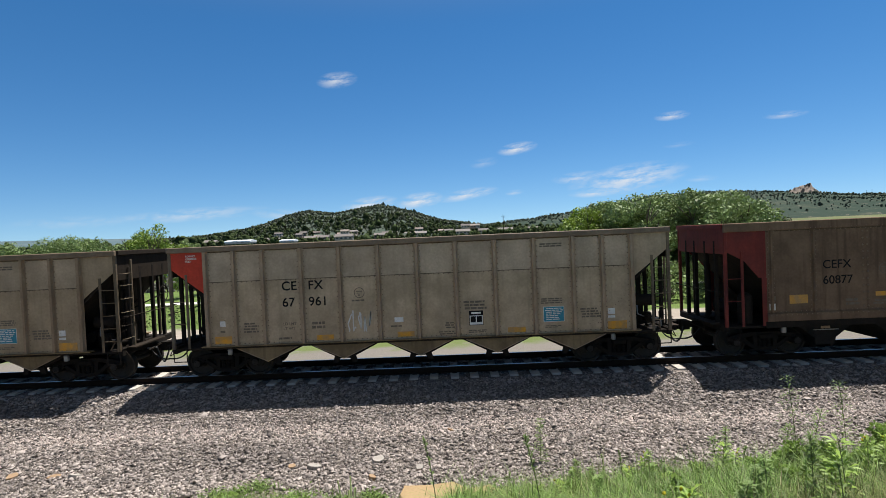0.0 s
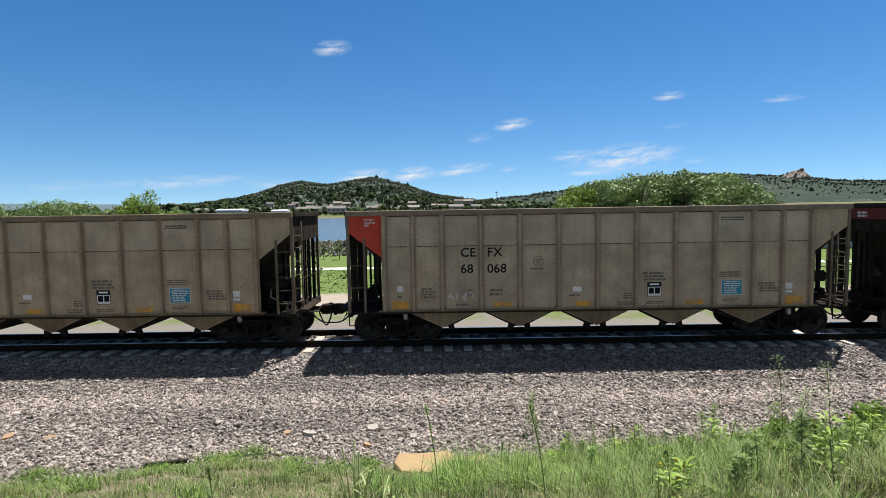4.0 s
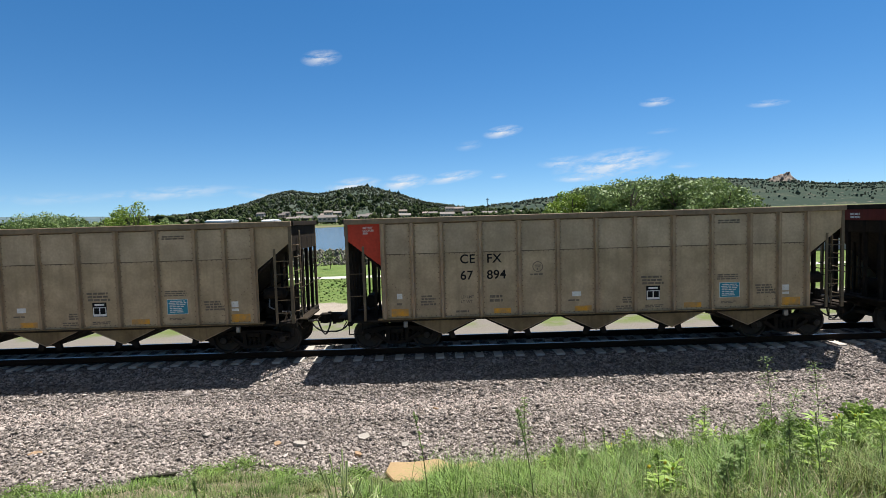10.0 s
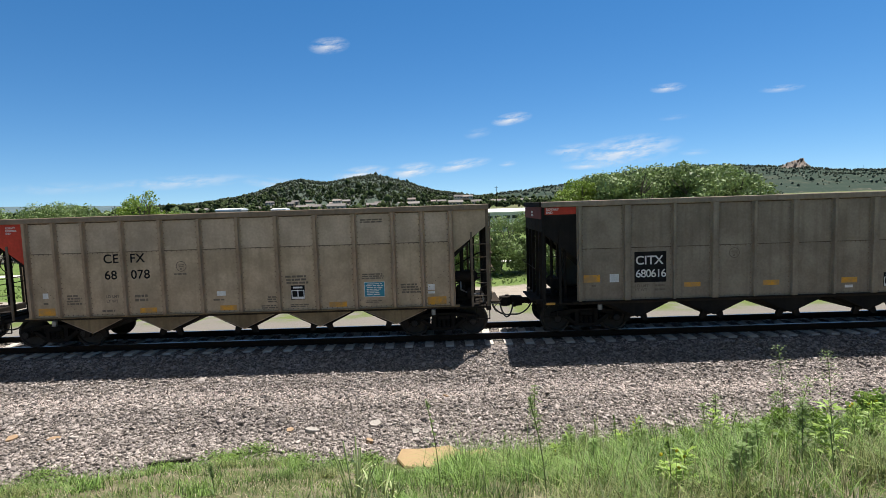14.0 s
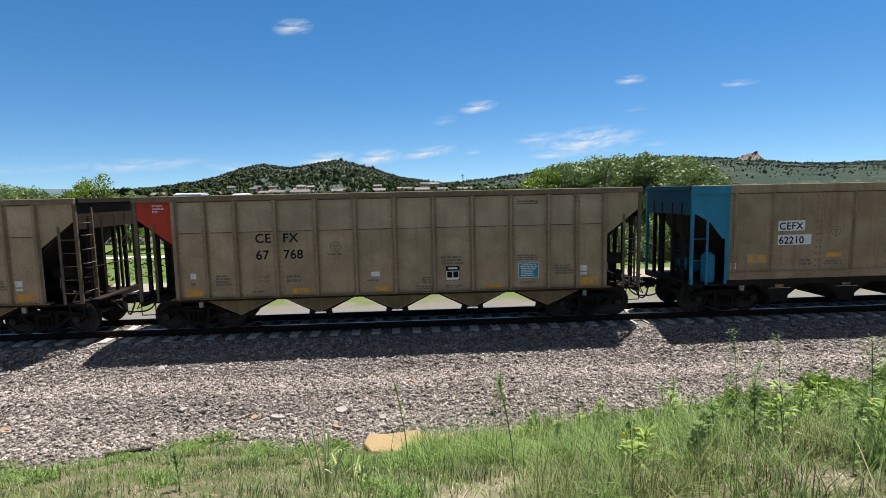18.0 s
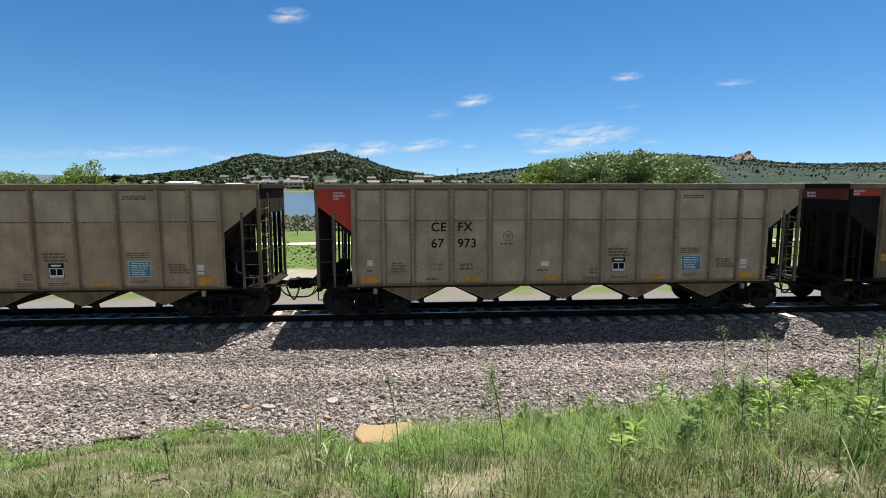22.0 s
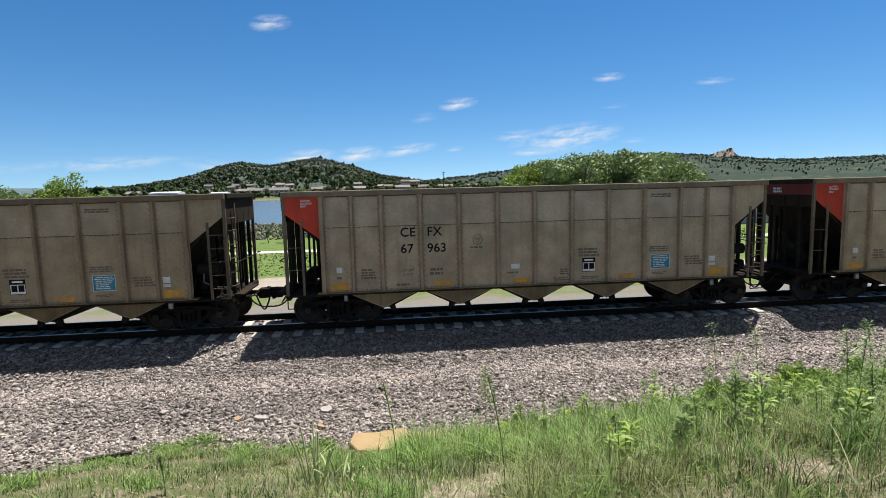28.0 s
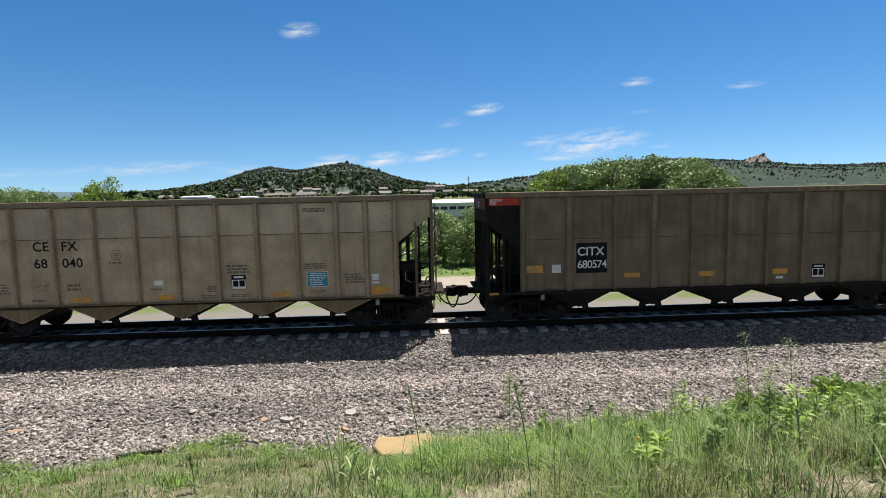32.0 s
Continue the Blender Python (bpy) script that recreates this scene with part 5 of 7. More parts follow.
def house(x, y, w, d, h, wall, roof, label, pitched=True, windows=4, z=None):
    z = float(ground_z(x, y)) - 0.3 if z is None else z
    t = thing("house" if pitched else "building", label, "house" if pitched else "building", "houses of the far town", at=pose(x, y, z))
    part("wall", Geo().box(-w / 2, w / 2, -d / 2, d / 2, 0, h), M[wall], t)
    if pitched:
        part("roof", Geo().slab([(-d / 2 - 0.5, h), (0, h + d * 0.28), (d / 2 + 0.5, h), (d / 2 + 0.5, h - 0.3), (-d / 2 - 0.5, h - 0.3)], -w / 2 - 0.5, w / 2 + 0.5, "x"), M[roof], t)
    else:
        part("roof", Geo().slab([(-d / 2 - 0.4, h - 0.9), (-d / 2 - 0.4, h), (0, h + 0.9), (d / 2 + 0.4, h), (d / 2 + 0.4, h - 0.9)], -w / 2 - 0.4, w / 2 + 0.4, "x"), M[roof], t)
    for k in range(windows):
        cx = -w / 2 + w * (k + 0.5) / windows
        part("window", Geo().box(cx - w / windows * 0.28, cx + w / windows * 0.28, -d / 2 - 0.06, -d / 2 + 0.02, h * 0.45, h * 0.8), M["window_dark"], t)
    return t


hr = random.Random(5)
for u, y, w, h in ((-0.36, 760, 16, 5), (-0.245, 640, 14, 4), (-0.205, 600, 20, 5), (-0.135, 700, 18, 5), (-0.06, 720, 16, 5), (0.02, 680, 18, 5),
                   (0.06, 740, 16, 5), (-0.40, 820, 20, 6), (-0.33, 860, 16, 6), (-0.27, 830, 18, 6), (-0.19, 850, 16, 6), (-0.08, 860, 20, 6), (0.1, 800, 22, 6), (0.15, 860, 18, 5), (-0.46, 700, 16, 5), (-0.52, 640, 18, 5)):
    house(u * y, y, w, 10, h, hr.choice(("wall_pale", "wall_tan")), "roof_grey", "small house with a grey roof among trees", True, 4, z=3.94 + y * 0.0065 - h)
for _ in range(20):
    u, y = hr.uniform(-0.36, 0.06), hr.uniform(780, 930)
    house(u * y, y, hr.uniform(9, 16), 9, 4.5, hr.choice(("wall_pale", "wall_tan", "wall_tan")), hr.choice(("roof_grey", "roof_tan")), "small house on the wooded slope", True, 3, z=3.94 + y * hr.uniform(0.008, 0.017) - 4.5)
house(-0.403 * 420, 420, 20, 14, 2.2, "wall_pale", "roof_white", "low building with a bright white roof", False, 5, z=3.94 + 420 * 0.0105 - 3.9)
house(-0.311 * 480, 480, 13, 12, 2.2, "wall_pale", "roof_white", "low pale building with a metal roof", False, 4, z=3.94 + 480 * 0.0065 - 3.4)


def utility_pole(u, y, e_top, e_base):
    z = 3.94 + e_base * y - 3
    t = thing("utility_pole", "thin grey utility pole on the far shore", "pole", "poles", at=pose(u * y, y, z))
    h = 3.94 + e_top * y - z
    part("shaft", Geo().rod((0, 0, 0), (0, 0, h), 0.32, 8, 0.2), M["rail"], t)
    part("crossarm", Geo().box(-1.6, 1.6, -0.15, 0.15, h - 1.6, h - 1.2), M["rail"], t)
    part("crossarm", Geo().box(-1.1, 1.1, -0.15, 0.15, h - 3.2, h - 2.9), M["rail"], t)


utility_pole(-0.1055, 560, 0.036, 0.0)
utility_pole(0.0968, 520, 0.034, 0.0)
utility_pole(-0.316, 560, 0.033, 0.004)
for u in (0.772, 0.782):
    utility_pole(u, 2150, 0.050, 0.035)


# ---- nearer building across the road ----
def white_hall():
    """Long low white building with a row of dark windows."""
    t = thing("building", "long white building with a row of dark windows", "building", at=pose(13, 112, -2.2))
    part("wall", Geo().box(-20, 14, 0, 12, 0, 4.55), M["wall_white"], t)
    part("roof", Geo().slab([(-0.5, 4.55), (0.3, 5.15), (11.7, 5.15), (12.5, 4.55)], -20.3, 14.3, "x"), M["roof_white"], t)
    for k in range(-6, 12):
        part("window", Geo().box(-8.2 + 1.85 * k, -6.75 + 1.85 * k, -0.06, 0.02, 3.1, 3.75), M["window_dark"], t)
        part("lower_window", Geo().box(-8.2 + 1.85 * k, -6.75 + 1.85 * k, -0.06, 0.02, 1.0, 1.6), M["window_dark"], t)
    part("fascia", Geo().box(-20.1, 14.1, -0.12, -0.02, 4.3, 4.62), M["roof_white"], t)


M["wall_white"] = material("white_siding", (0.62, 0.61, 0.60), rough=0.8, scale=0.7)
white_hall()


def grey_shed():
    """Grey building with lap siding beyond the road."""
    t = thing("building", "grey-white building with horizontal siding and a metal roof", "building", at=pose(46, 70, -1.8))
    part("wall", Geo().box(-9, 12, 0, 10, 0, 4.0), M["wall_pale"], t)
    for k in range(13):
        part("siding_board", Geo().box(-9.05, 12.05, -0.05, -0.005, 0.06 + 0.3 * k, 0.3 + 0.3 * k), M["siding"], t)
    part("roof", Geo().slab([(-0.6, 3.95), (5, 5.0), (10.6, 3.95), (10.6, 3.8), (-0.6, 3.8)], -9.5, 12.5, "x"), M["roof_white"], t)


M["siding"] = material("lilac_grey_siding", (0.55, 0.54, 0.58), rough=0.7, scale=0.7, vary=0.06)
grey_shed()


# ---- trees and bushes ----
def leaf_cloud(lobes, per, leaf, flat=0.5):
    """Leaves as small folded quads around lobes (centre, radii); returns vertices and faces."""
    out = []
    for c, r in lobes:
        k = max(30, int(per * (r[0] * r[1] * r[2]) ** (2 / 3)))
        d = rng.normal(0, 1, (k, 3))
        d /= np.linalg.norm(d, axis=1)[:, None]
        p = np.array(c) + d * np.array(r) * (rng.uniform(0.25, 1, (k, 1)) ** 0.45) * rng.uniform(0.85, 1.12, (k, 1))
        nrm = d + rng.normal(0, flat, (k, 3))
        nrm /= np.linalg.norm(nrm, axis=1)[:, None]
        t = np.cross(nrm, rng.normal(0, 1, (k, 3)))
        t /= np.linalg.norm(t, axis=1)[:, None]
        b = np.cross(nrm, t)
        s = leaf * rng.lognormal(0, 0.3, (k, 1))
        out.append(np.stack([p - t * s, p + b * s * 0.75 + nrm * s * 0.15, p + t * s, p - b * s * 0.75 + nrm * s * 0.15], 1))
    q = np.concatenate(out)
    f = np.arange(len(q) * 4).reshape(-1, 4)
    return q.reshape(-1, 3), f


def limbs(g, a, b, r, depth, rnd):
    g.rod(a, b, r, 6, r * 0.65)
    if depth:
        for _ in range(3):
            d = (Vector(b) - Vector(a)).length * rnd.uniform(0.55, 0.8)
            w = (Vector(b) - Vector(a)).normalized() + Vector((rnd.uniform(-0.8, 0.8), rnd.uniform(-0.8, 0.8), rnd.uniform(-0.1, 0.5)))
            limbs(g, b, Vector(b) + w.normalized() * d, r * 0.6, depth - 1, rnd)


def tree(name, x, y, height, spread, leaf_m, label, per=150, leaf=0.1, lobes=14, seed=1, trunk=0.14, low=0.25, group=""):
    rnd = random.Random(seed)
    z = float(ground_z(x, y)) - 0.05
    t = thing(name, label, "bush" if name == "bush" else "tree", group, at=pose(x, y, z))
    g = Geo()
    limbs(g, (0, 0, 0), (rnd.uniform(-0.2, 0.2), rnd.uniform(-0.2, 0.2), height * 0.4), trunk, 2, rnd)
    part("trunk", g, M["bark"], t)
    ls = []
    for _ in range(lobes):
        a, q = rnd.uniform(0, 6.28), rnd.uniform(0, 1) ** 0.6
        h = rnd.uniform(low, 0.92)
        w = math.sqrt(max(0.05, 1 - ((h - 0.5) / 0.52) ** 2))
        rr = spread * rnd.uniform(0.24, 0.42)
        ls.append(((math.cos(a) * q * spread * 0.72 * w, math.sin(a) * q * spread * 0.72 * w, h * height), (rr, rr, rr * rnd.uniform(0.6, 0.9))))
    v, f = leaf_cloud(ls, per, leaf)
    v[:, 2] = np.maximum(v[:, 2], 0.05)
    part("crown", big_mesh("crown", v, f, leaf_m), None, t)
    return t


M["bark"] = material("bark", (0.11, 0.085, 0.065), rough=0.95, scale=4, bump=0.4)
M["leaf"] = material("fresh_leaves", (0.195, 0.265, 0.09), rough=0.6, second=(0.125, 0.18, 0.06), scale=0.4, vary=0.35, island=True, translucent=0.25)
M["leaf_yellow"] = material("yellow_green_leaves", (0.20, 0.28, 0.04), rough=0.6, second=(0.12, 0.18, 0.03), scale=0.4, vary=0.3, island=True, translucent=0.3)
M["leaf_dark"] = material("dark_leaves", (0.035, 0.055, 0.02), rough=0.7, scale=0.4, vary=0.3, island=True, translucent=0.1)

# the broad grove beyond the road
k = 0
for u, e, s in ((0.262, 0.030, 2.6), (0.30, 0.040, 3.0), (0.345, 0.046, 3.3), (0.40, 0.049, 3.4), (0.445, 0.052, 3.5), (0.475, 0.054, 3.3), (0.52, 0.050, 3.2), (0.555, 0.042, 2.8), (0.235, 0.018, 2.0)):
    y = 50 + 3 * math.sin(2.3 * k)
    top = 3.94 + e * y
    zb = float(ground_z(u * y, y))
    tree("tree", u * y, y, (top - zb) * 1.1, s * 1.15, M["leaf_yellow"] if k in (0, 8) else M["leaf"], "broad leafy green tree beyond the road", per=330, leaf=0.105, lobes=30, seed=20 + k, low=0.15, group="grove beyond the road")
    k += 1
for u, e, s in ((0.598, 0.022, 1.5), (0.617, 0.026, 1.4), (0.63, 0.018, 1.3)):
    y = 62
    top = 3.94 + e * y
    tree("tree", u * y, y, top - float(ground_z(u * y, y)), s * 1.1, M["leaf_dark"], "small dark evergreen tree beyond the road", per=150, leaf=0.09, lobes=12, seed=50 + k, group="grove beyond the road")
    k += 1
# trees and bushes on the lake side
for u, y, e, s, m in ((-0.745, 78, 0.027, 5.2, "leaf"), (-0.70, 82, 0.024, 4.2, "leaf"), (-0.79, 76, 0.025, 4.6, "leaf"), (-0.576, 70, 0.062, 2.6, "leaf_yellow"), (-0.60, 72, 0.042, 2.8, "leaf_yellow"), (-0.55, 74, 0.042, 2.6, "leaf_yellow"),
                      (-0.50, 90, 0.012, 3.0, "leaf"), (-0.86, 80, 0.022, 4.0, "leaf"), (-0.42, 60, -0.03, 2.0, "leaf"), (-0.47, 62, 0.0, 2.4, "leaf"), (-0.52, 58, 0.006, 2.6, "leaf_yellow"), (-0.65, 66, 0.01, 3.0, "leaf"),
                      (-0.36, 80, -0.03, 1.6, "leaf"), (-0.15, 70, -0.06, 1.2, "leaf")):
    top = 3.94 + e * y
    tree("tree", u * y, y, top - float(ground_z(u * y, y)), s, M[m], "green tree by the lake meadow", per=150, leaf=0.11 if s > 2 else 0.07, lobes=24 if s > 2 else 14, seed=70 + k, low=0.2 if s > 2 else 0.45, trunk=0.12 if s > 2 else 0.06, group="trees of the meadow")
    k += 1


M["leaf_grey"] = material("grey_green_leaves", (0.15, 0.185, 0.09), rough=0.7, second=(0.10, 0.13, 0.065), scale=1, vary=0.35, island=True, translucent=0.25)
for x, y, h, w in ((-12.8, 63.0, 2.5, 0.85), (-14.7, 63.4, 2.6, 0.7), (-19.5, 64.0, 2.3, 0.7)):
    tree("tree", x, y, h, w, M["leaf_grey"], "small young tree by the lake path", per=420, leaf=0.06, lobes=16, seed=60 + k, low=0.38, trunk=0.05, group="young trees by the lake")
    k += 1
# bushes in front of the white building
for x, y, h, s in ((4.2, 41, 4.6, 2.4), (6.4, 43, 4.7, 2.6), (2.0, 43, 4.3, 2.2), (8.8, 42, 5.0, 2.6), (11.2, 44, 5.2, 2.6), (0.0, 44, 4.0, 2.0), (-2.6, 48, 3.2, 1.9), (3.1, 40, 3.2, 1.7), (7.6, 40, 3.4, 1.9), (0.6, 41, 2.6, 1.5), (10.2, 40.5, 3.4, 1.8)):
    tree("bush", x, y, h, s, M["leaf"], "dense leafy green bush beside the dirt road", per=420, leaf=0.075, lobes=26, seed=90 + k, low=0.1, trunk=0.06, group="bushes by the road")
    k += 1


# dense undergrowth below the grove
for x, y, h, s in ((11.6, 39.4, 3.4, 1.9), (13.6, 38.4, 3.3, 1.9), (15.7, 39.6, 3.6, 2.0), (17.8, 38.6, 3.5, 2.0), (19.9, 39.6, 3.7, 2.1), (22.0, 38.6, 3.4, 2.0), (24.1, 39.4, 3.4, 2.0), (26.2, 40, 3.1, 1.9)):
    tree("bush", x, y, h, s, M["leaf"], "dense leafy green bush under the grove", per=300, leaf=0.085, lobes=22, seed=140 + k, low=0.08, trunk=0.06, group="bushes by the road")
    k += 1


# rough growth on the meadow and brush along the shore
M["meadow_tuft"] = material("meadow_tufts", (0.18, 0.255, 0.065), rough=0.9, second=(0.13, 0.19, 0.05), scale=0.5, vary=0.35, island=True, translucent=0.35)
M["brush"] = material("grey_brush", (0.21, 0.20, 0.155), rough=0.9, second=(0.15, 0.145, 0.11), scale=0.5, vary=0.3, island=True, translucent=0.3)
mx_, my_ = rng.uniform(-36, 12, 6500), rng.uniform(35.5, 52, 6500)
keep = np.abs(my_ - 51.7) > 1.6
blob_trees("meadow_growth", np.stack([mx_, my_, ground_z(mx_, my_) - 0.05], -1)[keep], 0.10, M["meadow_tuft"], "rough tufted growth on the meadow", 0.0)
mx_, my_ = rng.uniform(-75, 4, 5600), rng.uniform(68, 110, 5600)
blob_trees("shore_brush", np.stack([mx_, my_, ground_z(mx_, my_) - 0.1], -1), 0.36, M["brush"], "grey-green brush along the lake shore", 0.0)


# ---- clouds ----
def cloud_material():
    m = bpy.data.materials.new("cloud")
    m.use_nodes = True
    n, l = m.node_tree.nodes, m.node_tree.links
    n.remove(n["Principled BSDF"])
    tc = n.new("ShaderNodeTexCoord")
    mp = n.new("ShaderNodeMapping")
    mp.inputs["Location"].default_value = (-0.5, -0.5, 0)
    wisp = n.new("ShaderNodeMapping")
    wisp.inputs["Scale"].default_value = (0.3, 1, 1.15)
    wisp.inputs["Rotation"].default_value = (0, radians(-6), 0)
    l.new(tc.outputs["Object"], wisp.inputs["Vector"])
    l.new(tc.outputs["UV"], mp.inputs["Vector"])
    le = n.new("ShaderNodeVectorMath")
    le.operation = "LENGTH"
    l.new(mp.outputs[0], le.inputs[0])
    fall = n.new("ShaderNodeMapRange")
    for k, v in (("From Min", 0.05), ("From Max", 0.48), ("To Min", 1.0), ("To Max", 0.0)):
        fall.inputs[k].default_value = v
    l.new(le.outputs["Value"], fall.inputs["Value"])
    ns = n.new("ShaderNodeTexNoise")
    ns.inputs["Scale"].default_value, ns.inputs["Detail"].default_value, ns.inputs["Roughness"].default_value = 0.016, 9, 0.6
    l.new(wisp.outputs[0], ns.inputs["Vector"])
    nr = n.new("ShaderNodeMapRange")
    nr.inputs["From Min"].default_value, nr.inputs["From Max"].default_value = 0.40, 0.60
    l.new(ns.outputs["Fac"], nr.inputs["Value"])
    mu = n.new("ShaderNodeMath")
    mu.operation = "MULTIPLY"
    l.new(fall.outputs[0], mu.inputs[0])
    l.new(nr.outputs[0], mu.inputs[1])
    oi = n.new("ShaderNodeObjectInfo")
    sc = n.new("ShaderNodeSeparateColor")
    l.new(oi.outputs["Color"], sc.inputs[0])
    m2 = n.new("ShaderNodeMath")
    m2.operation, m2.use_clamp = "MULTIPLY", True
    l.new(mu.outputs[0], m2.inputs[0])
    l.new(sc.outputs[0], m2.inputs[1])
    em = n.new("ShaderNodeEmission")
    em.inputs["Color"].default_value, em.inputs["Strength"].default_value = (0.93, 0.96, 1.0, 1), 0.56
    tr = n.new("ShaderNodeBsdfTransparent")
    ms = n.new("ShaderNodeMixShader")
    l.new(m2.outputs[0], ms.inputs[0])
    l.new(tr.outputs[0], ms.inputs[1])
    l.new(em.outputs[0], ms.inputs[2])
    l.new(ms.outputs[0], n["Material Output"].inputs["Surface"])
    return m


M["cloud"] = cloud_material()
CLOUD_Y = 4400
for u, e, w, h, tilt, dens in ((-0.205, 0.301, 0.085, 0.036, 3, 1.5), (0.128, 0.157, 0.085, 0.026, 8, 1.9), (0.418, 0.204, 0.075, 0.020, 5, 1.5), (0.628, 0.196, 0.095, 0.016, 4, 1.0),
                               (0.335, 0.091, 0.25, 0.062, 7, 1.6), (0.24, 0.098, 0.11, 0.024, 5, 1.1), (0.27, 0.067, 0.11, 0.018, 2, 1.4), (0.065, 0.133, 0.06, 0.022, 8, 0.5), (0.12, 0.075, 0.04, 0.012, 5, 0.9),
                               (-0.155, 0.066, 0.12, 0.030, 6, 2.0), (-0.06, 0.068, 0.10, 0.034, 6, 2.0), (0.03, 0.075, 0.13, 0.024, 8, 1.6), (-0.50, 0.060, 0.34, 0.030, 2, 0.9), (-0.31, 0.052, 0.16, 0.024, -5, 0.9),
                               (-0.72, 0.056, 0.30, 0.028, 0, 0.4), (0.47, 0.085, 0.07, 0.014, 2, 0.6), (0.43, 0.15, 0.07, 0.012, 5, 0.35)):
    W, H = w * CLOUD_Y, h * CLOUD_Y
    ring = [(0, 0, 0.0)] + [(0.5 * W * math.cos(math.tau * q / 24), 0, 0.5 * H * math.sin(math.tau * q / 24)) for q in range(24)]
    me = bpy.data.meshes.new("cloud")
    me.from_pydata(ring, [], [(0, 1 + q, 1 + (q + 1) % 24) for q in range(24)])
    uv = me.uv_layers.new(name="UVMap")
    for lp in me.loops:
        p = me.vertices[lp.vertex_index].co
        uv.data[lp.index].uv = (0.5 + p.x / W, 0.5 + p.z / H)
    me.materials.append(M["cloud"])
    ob = new("backdrop", me)
    ob.matrix_basis = pose(u * CLOUD_Y, CLOUD_Y, 3.94 + e * CLOUD_Y, 0, -tilt, 0)
    ob.color = (dens / 2, 0, 0, 1)
    ob.visible_shadow = False
    tagged(ob, "thin white fair-weather cloud in the blue sky", "cloud", "clouds", "structure")


# ---- foreground ----
def blades(n, xs, ys, length, width, lean, mat, name, label, curl=0.5):
    """Grass blades: narrow bent strips that taper to a point, one joined mesh."""
    z = ground_z(xs, ys) - 0.02
    a = rng.uniform(0, 2 * np.pi, n)
    ln, wd = length * rng.lognormal(0, 0.28, n), width * rng.uniform(0.6, 1.3, n)
    bend = lean * rng.uniform(0.1, 1.0, n)
    dx, dy = np.cos(a), np.sin(a)
    px, py = -dy * wd / 2, dx * wd / 2
    rows = []
    for s, w in ((0, 1.0), (0.4, 0.85), (0.75, 0.55), (1.0, 0.06)):
        r = ln * bend * s ** 1.8
        h = ln * (s - curl * bend * s * s * 0.5)
        cx, cy, cz = xs + dx * r, ys + dy * r, z + h
        rows += [np.stack([cx - px * w, cy - py * w, cz], -1), np.stack([cx + px * w, cy + py * w, cz], -1)]
    v = np.stack(rows, 1)
    f = np.array([(0, 1, 3, 2), (2, 3, 5, 4), (4, 5, 7, 6)])[None] + (np.arange(n) * 8)[:, None, None]
    return tagged(new(name, big_mesh(name, v.reshape(-1, 3), f.reshape(-1, 4), mat)), label, "grass", kind="stuff")


M["grass"] = material("green_grass", (0.155, 0.235, 0.05), rough=0.6, second=(0.065, 0.11, 0.026), scale=1.6, vary=0.75, island=True, translucent=0.3, mixing=1.0)
M["grass_pale"] = material("pale_dry_grass", (0.38, 0.34, 0.19), rough=0.7, second=(0.24, 0.24, 0.10), scale=0.6, vary=0.3, island=True, translucent=0.25)
M["grass_dark"] = material("dark_green_grass", (0.135, 0.245, 0.055), rough=0.6, second=(0.075, 0.145, 0.03), scale=1.0, vary=0.5, island=True, translucent=0.3)
M["grass_blue"] = material("blue_green_grass", (0.195, 0.305, 0.065), rough=0.6, second=(0.08, 0.15, 0.035), scale=0.9, vary=0.6, island=True, translucent=0.3)


M["grass_olive"] = material("olive_grass", (0.20, 0.225, 0.07), rough=0.65, second=(0.12, 0.14, 0.045), scale=0.9, vary=0.5, island=True, translucent=0.25)
M["culm"] = material("straw_culms", (0.30, 0.27, 0.14), rough=0.8, second=(0.17, 0.15, 0.09), scale=2.0, vary=0.45, island=True, translucent=0.15)
M["thatch"] = material("dead_straw", (0.42, 0.36, 0.25), rough=0.8, second=(0.27, 0.22, 0.14), scale=1.5, vary=0.4, island=True)


BARE = ((0.69, 5.05, 0.3, 0.22), (3.02, 5.02, 0.26, 0.3), (3.37, 3.89, 0.28, 0.2), (0.38, 4.23, 0.3, 0.2), (0.72, 4.77, 0.35, 0.2), (-0.39, 9.91, 0.75, 0.28))


def patch(n, spread=1.0):
    """Random places on the bank, denser in tufts, thinner on the bare patches."""
    x = rng.uniform(-12, 13.5, n * 3)
    y = verge(x) + 0.15 - rng.uniform(0, 1, n * 3) * 7.6 * spread
    t = np.sin(2.3 * x + 1.1 * y) * np.sin(1.7 * y - 0.9 * x + 0.6) + 0.6 * np.sin(5.1 * x + 2) * np.sin(4.3 * y) + 0.2 * np.clip(x / 6, -0.5, 1.5)
    ok = (rng.uniform(-1.4, 1.0, n * 3) < t + 0.55)
    bare = np.zeros(len(x), bool)
    for bx0, by0, rx0, ry0 in BARE:
        bare |= ((x - bx0) / rx0) ** 2 + ((y - by0) / ry0) ** 2 < rng.uniform(0.5, 1.4, len(x))
    bare |= ((x + 0.2) / 1.0) ** 2 + ((y - 9.75) / 0.55) ** 2 < 1
    ok &= ~bare | (rng.uniform(0, 1, n * 3) < 0.06)
    return x[ok][:n], y[ok][:n]


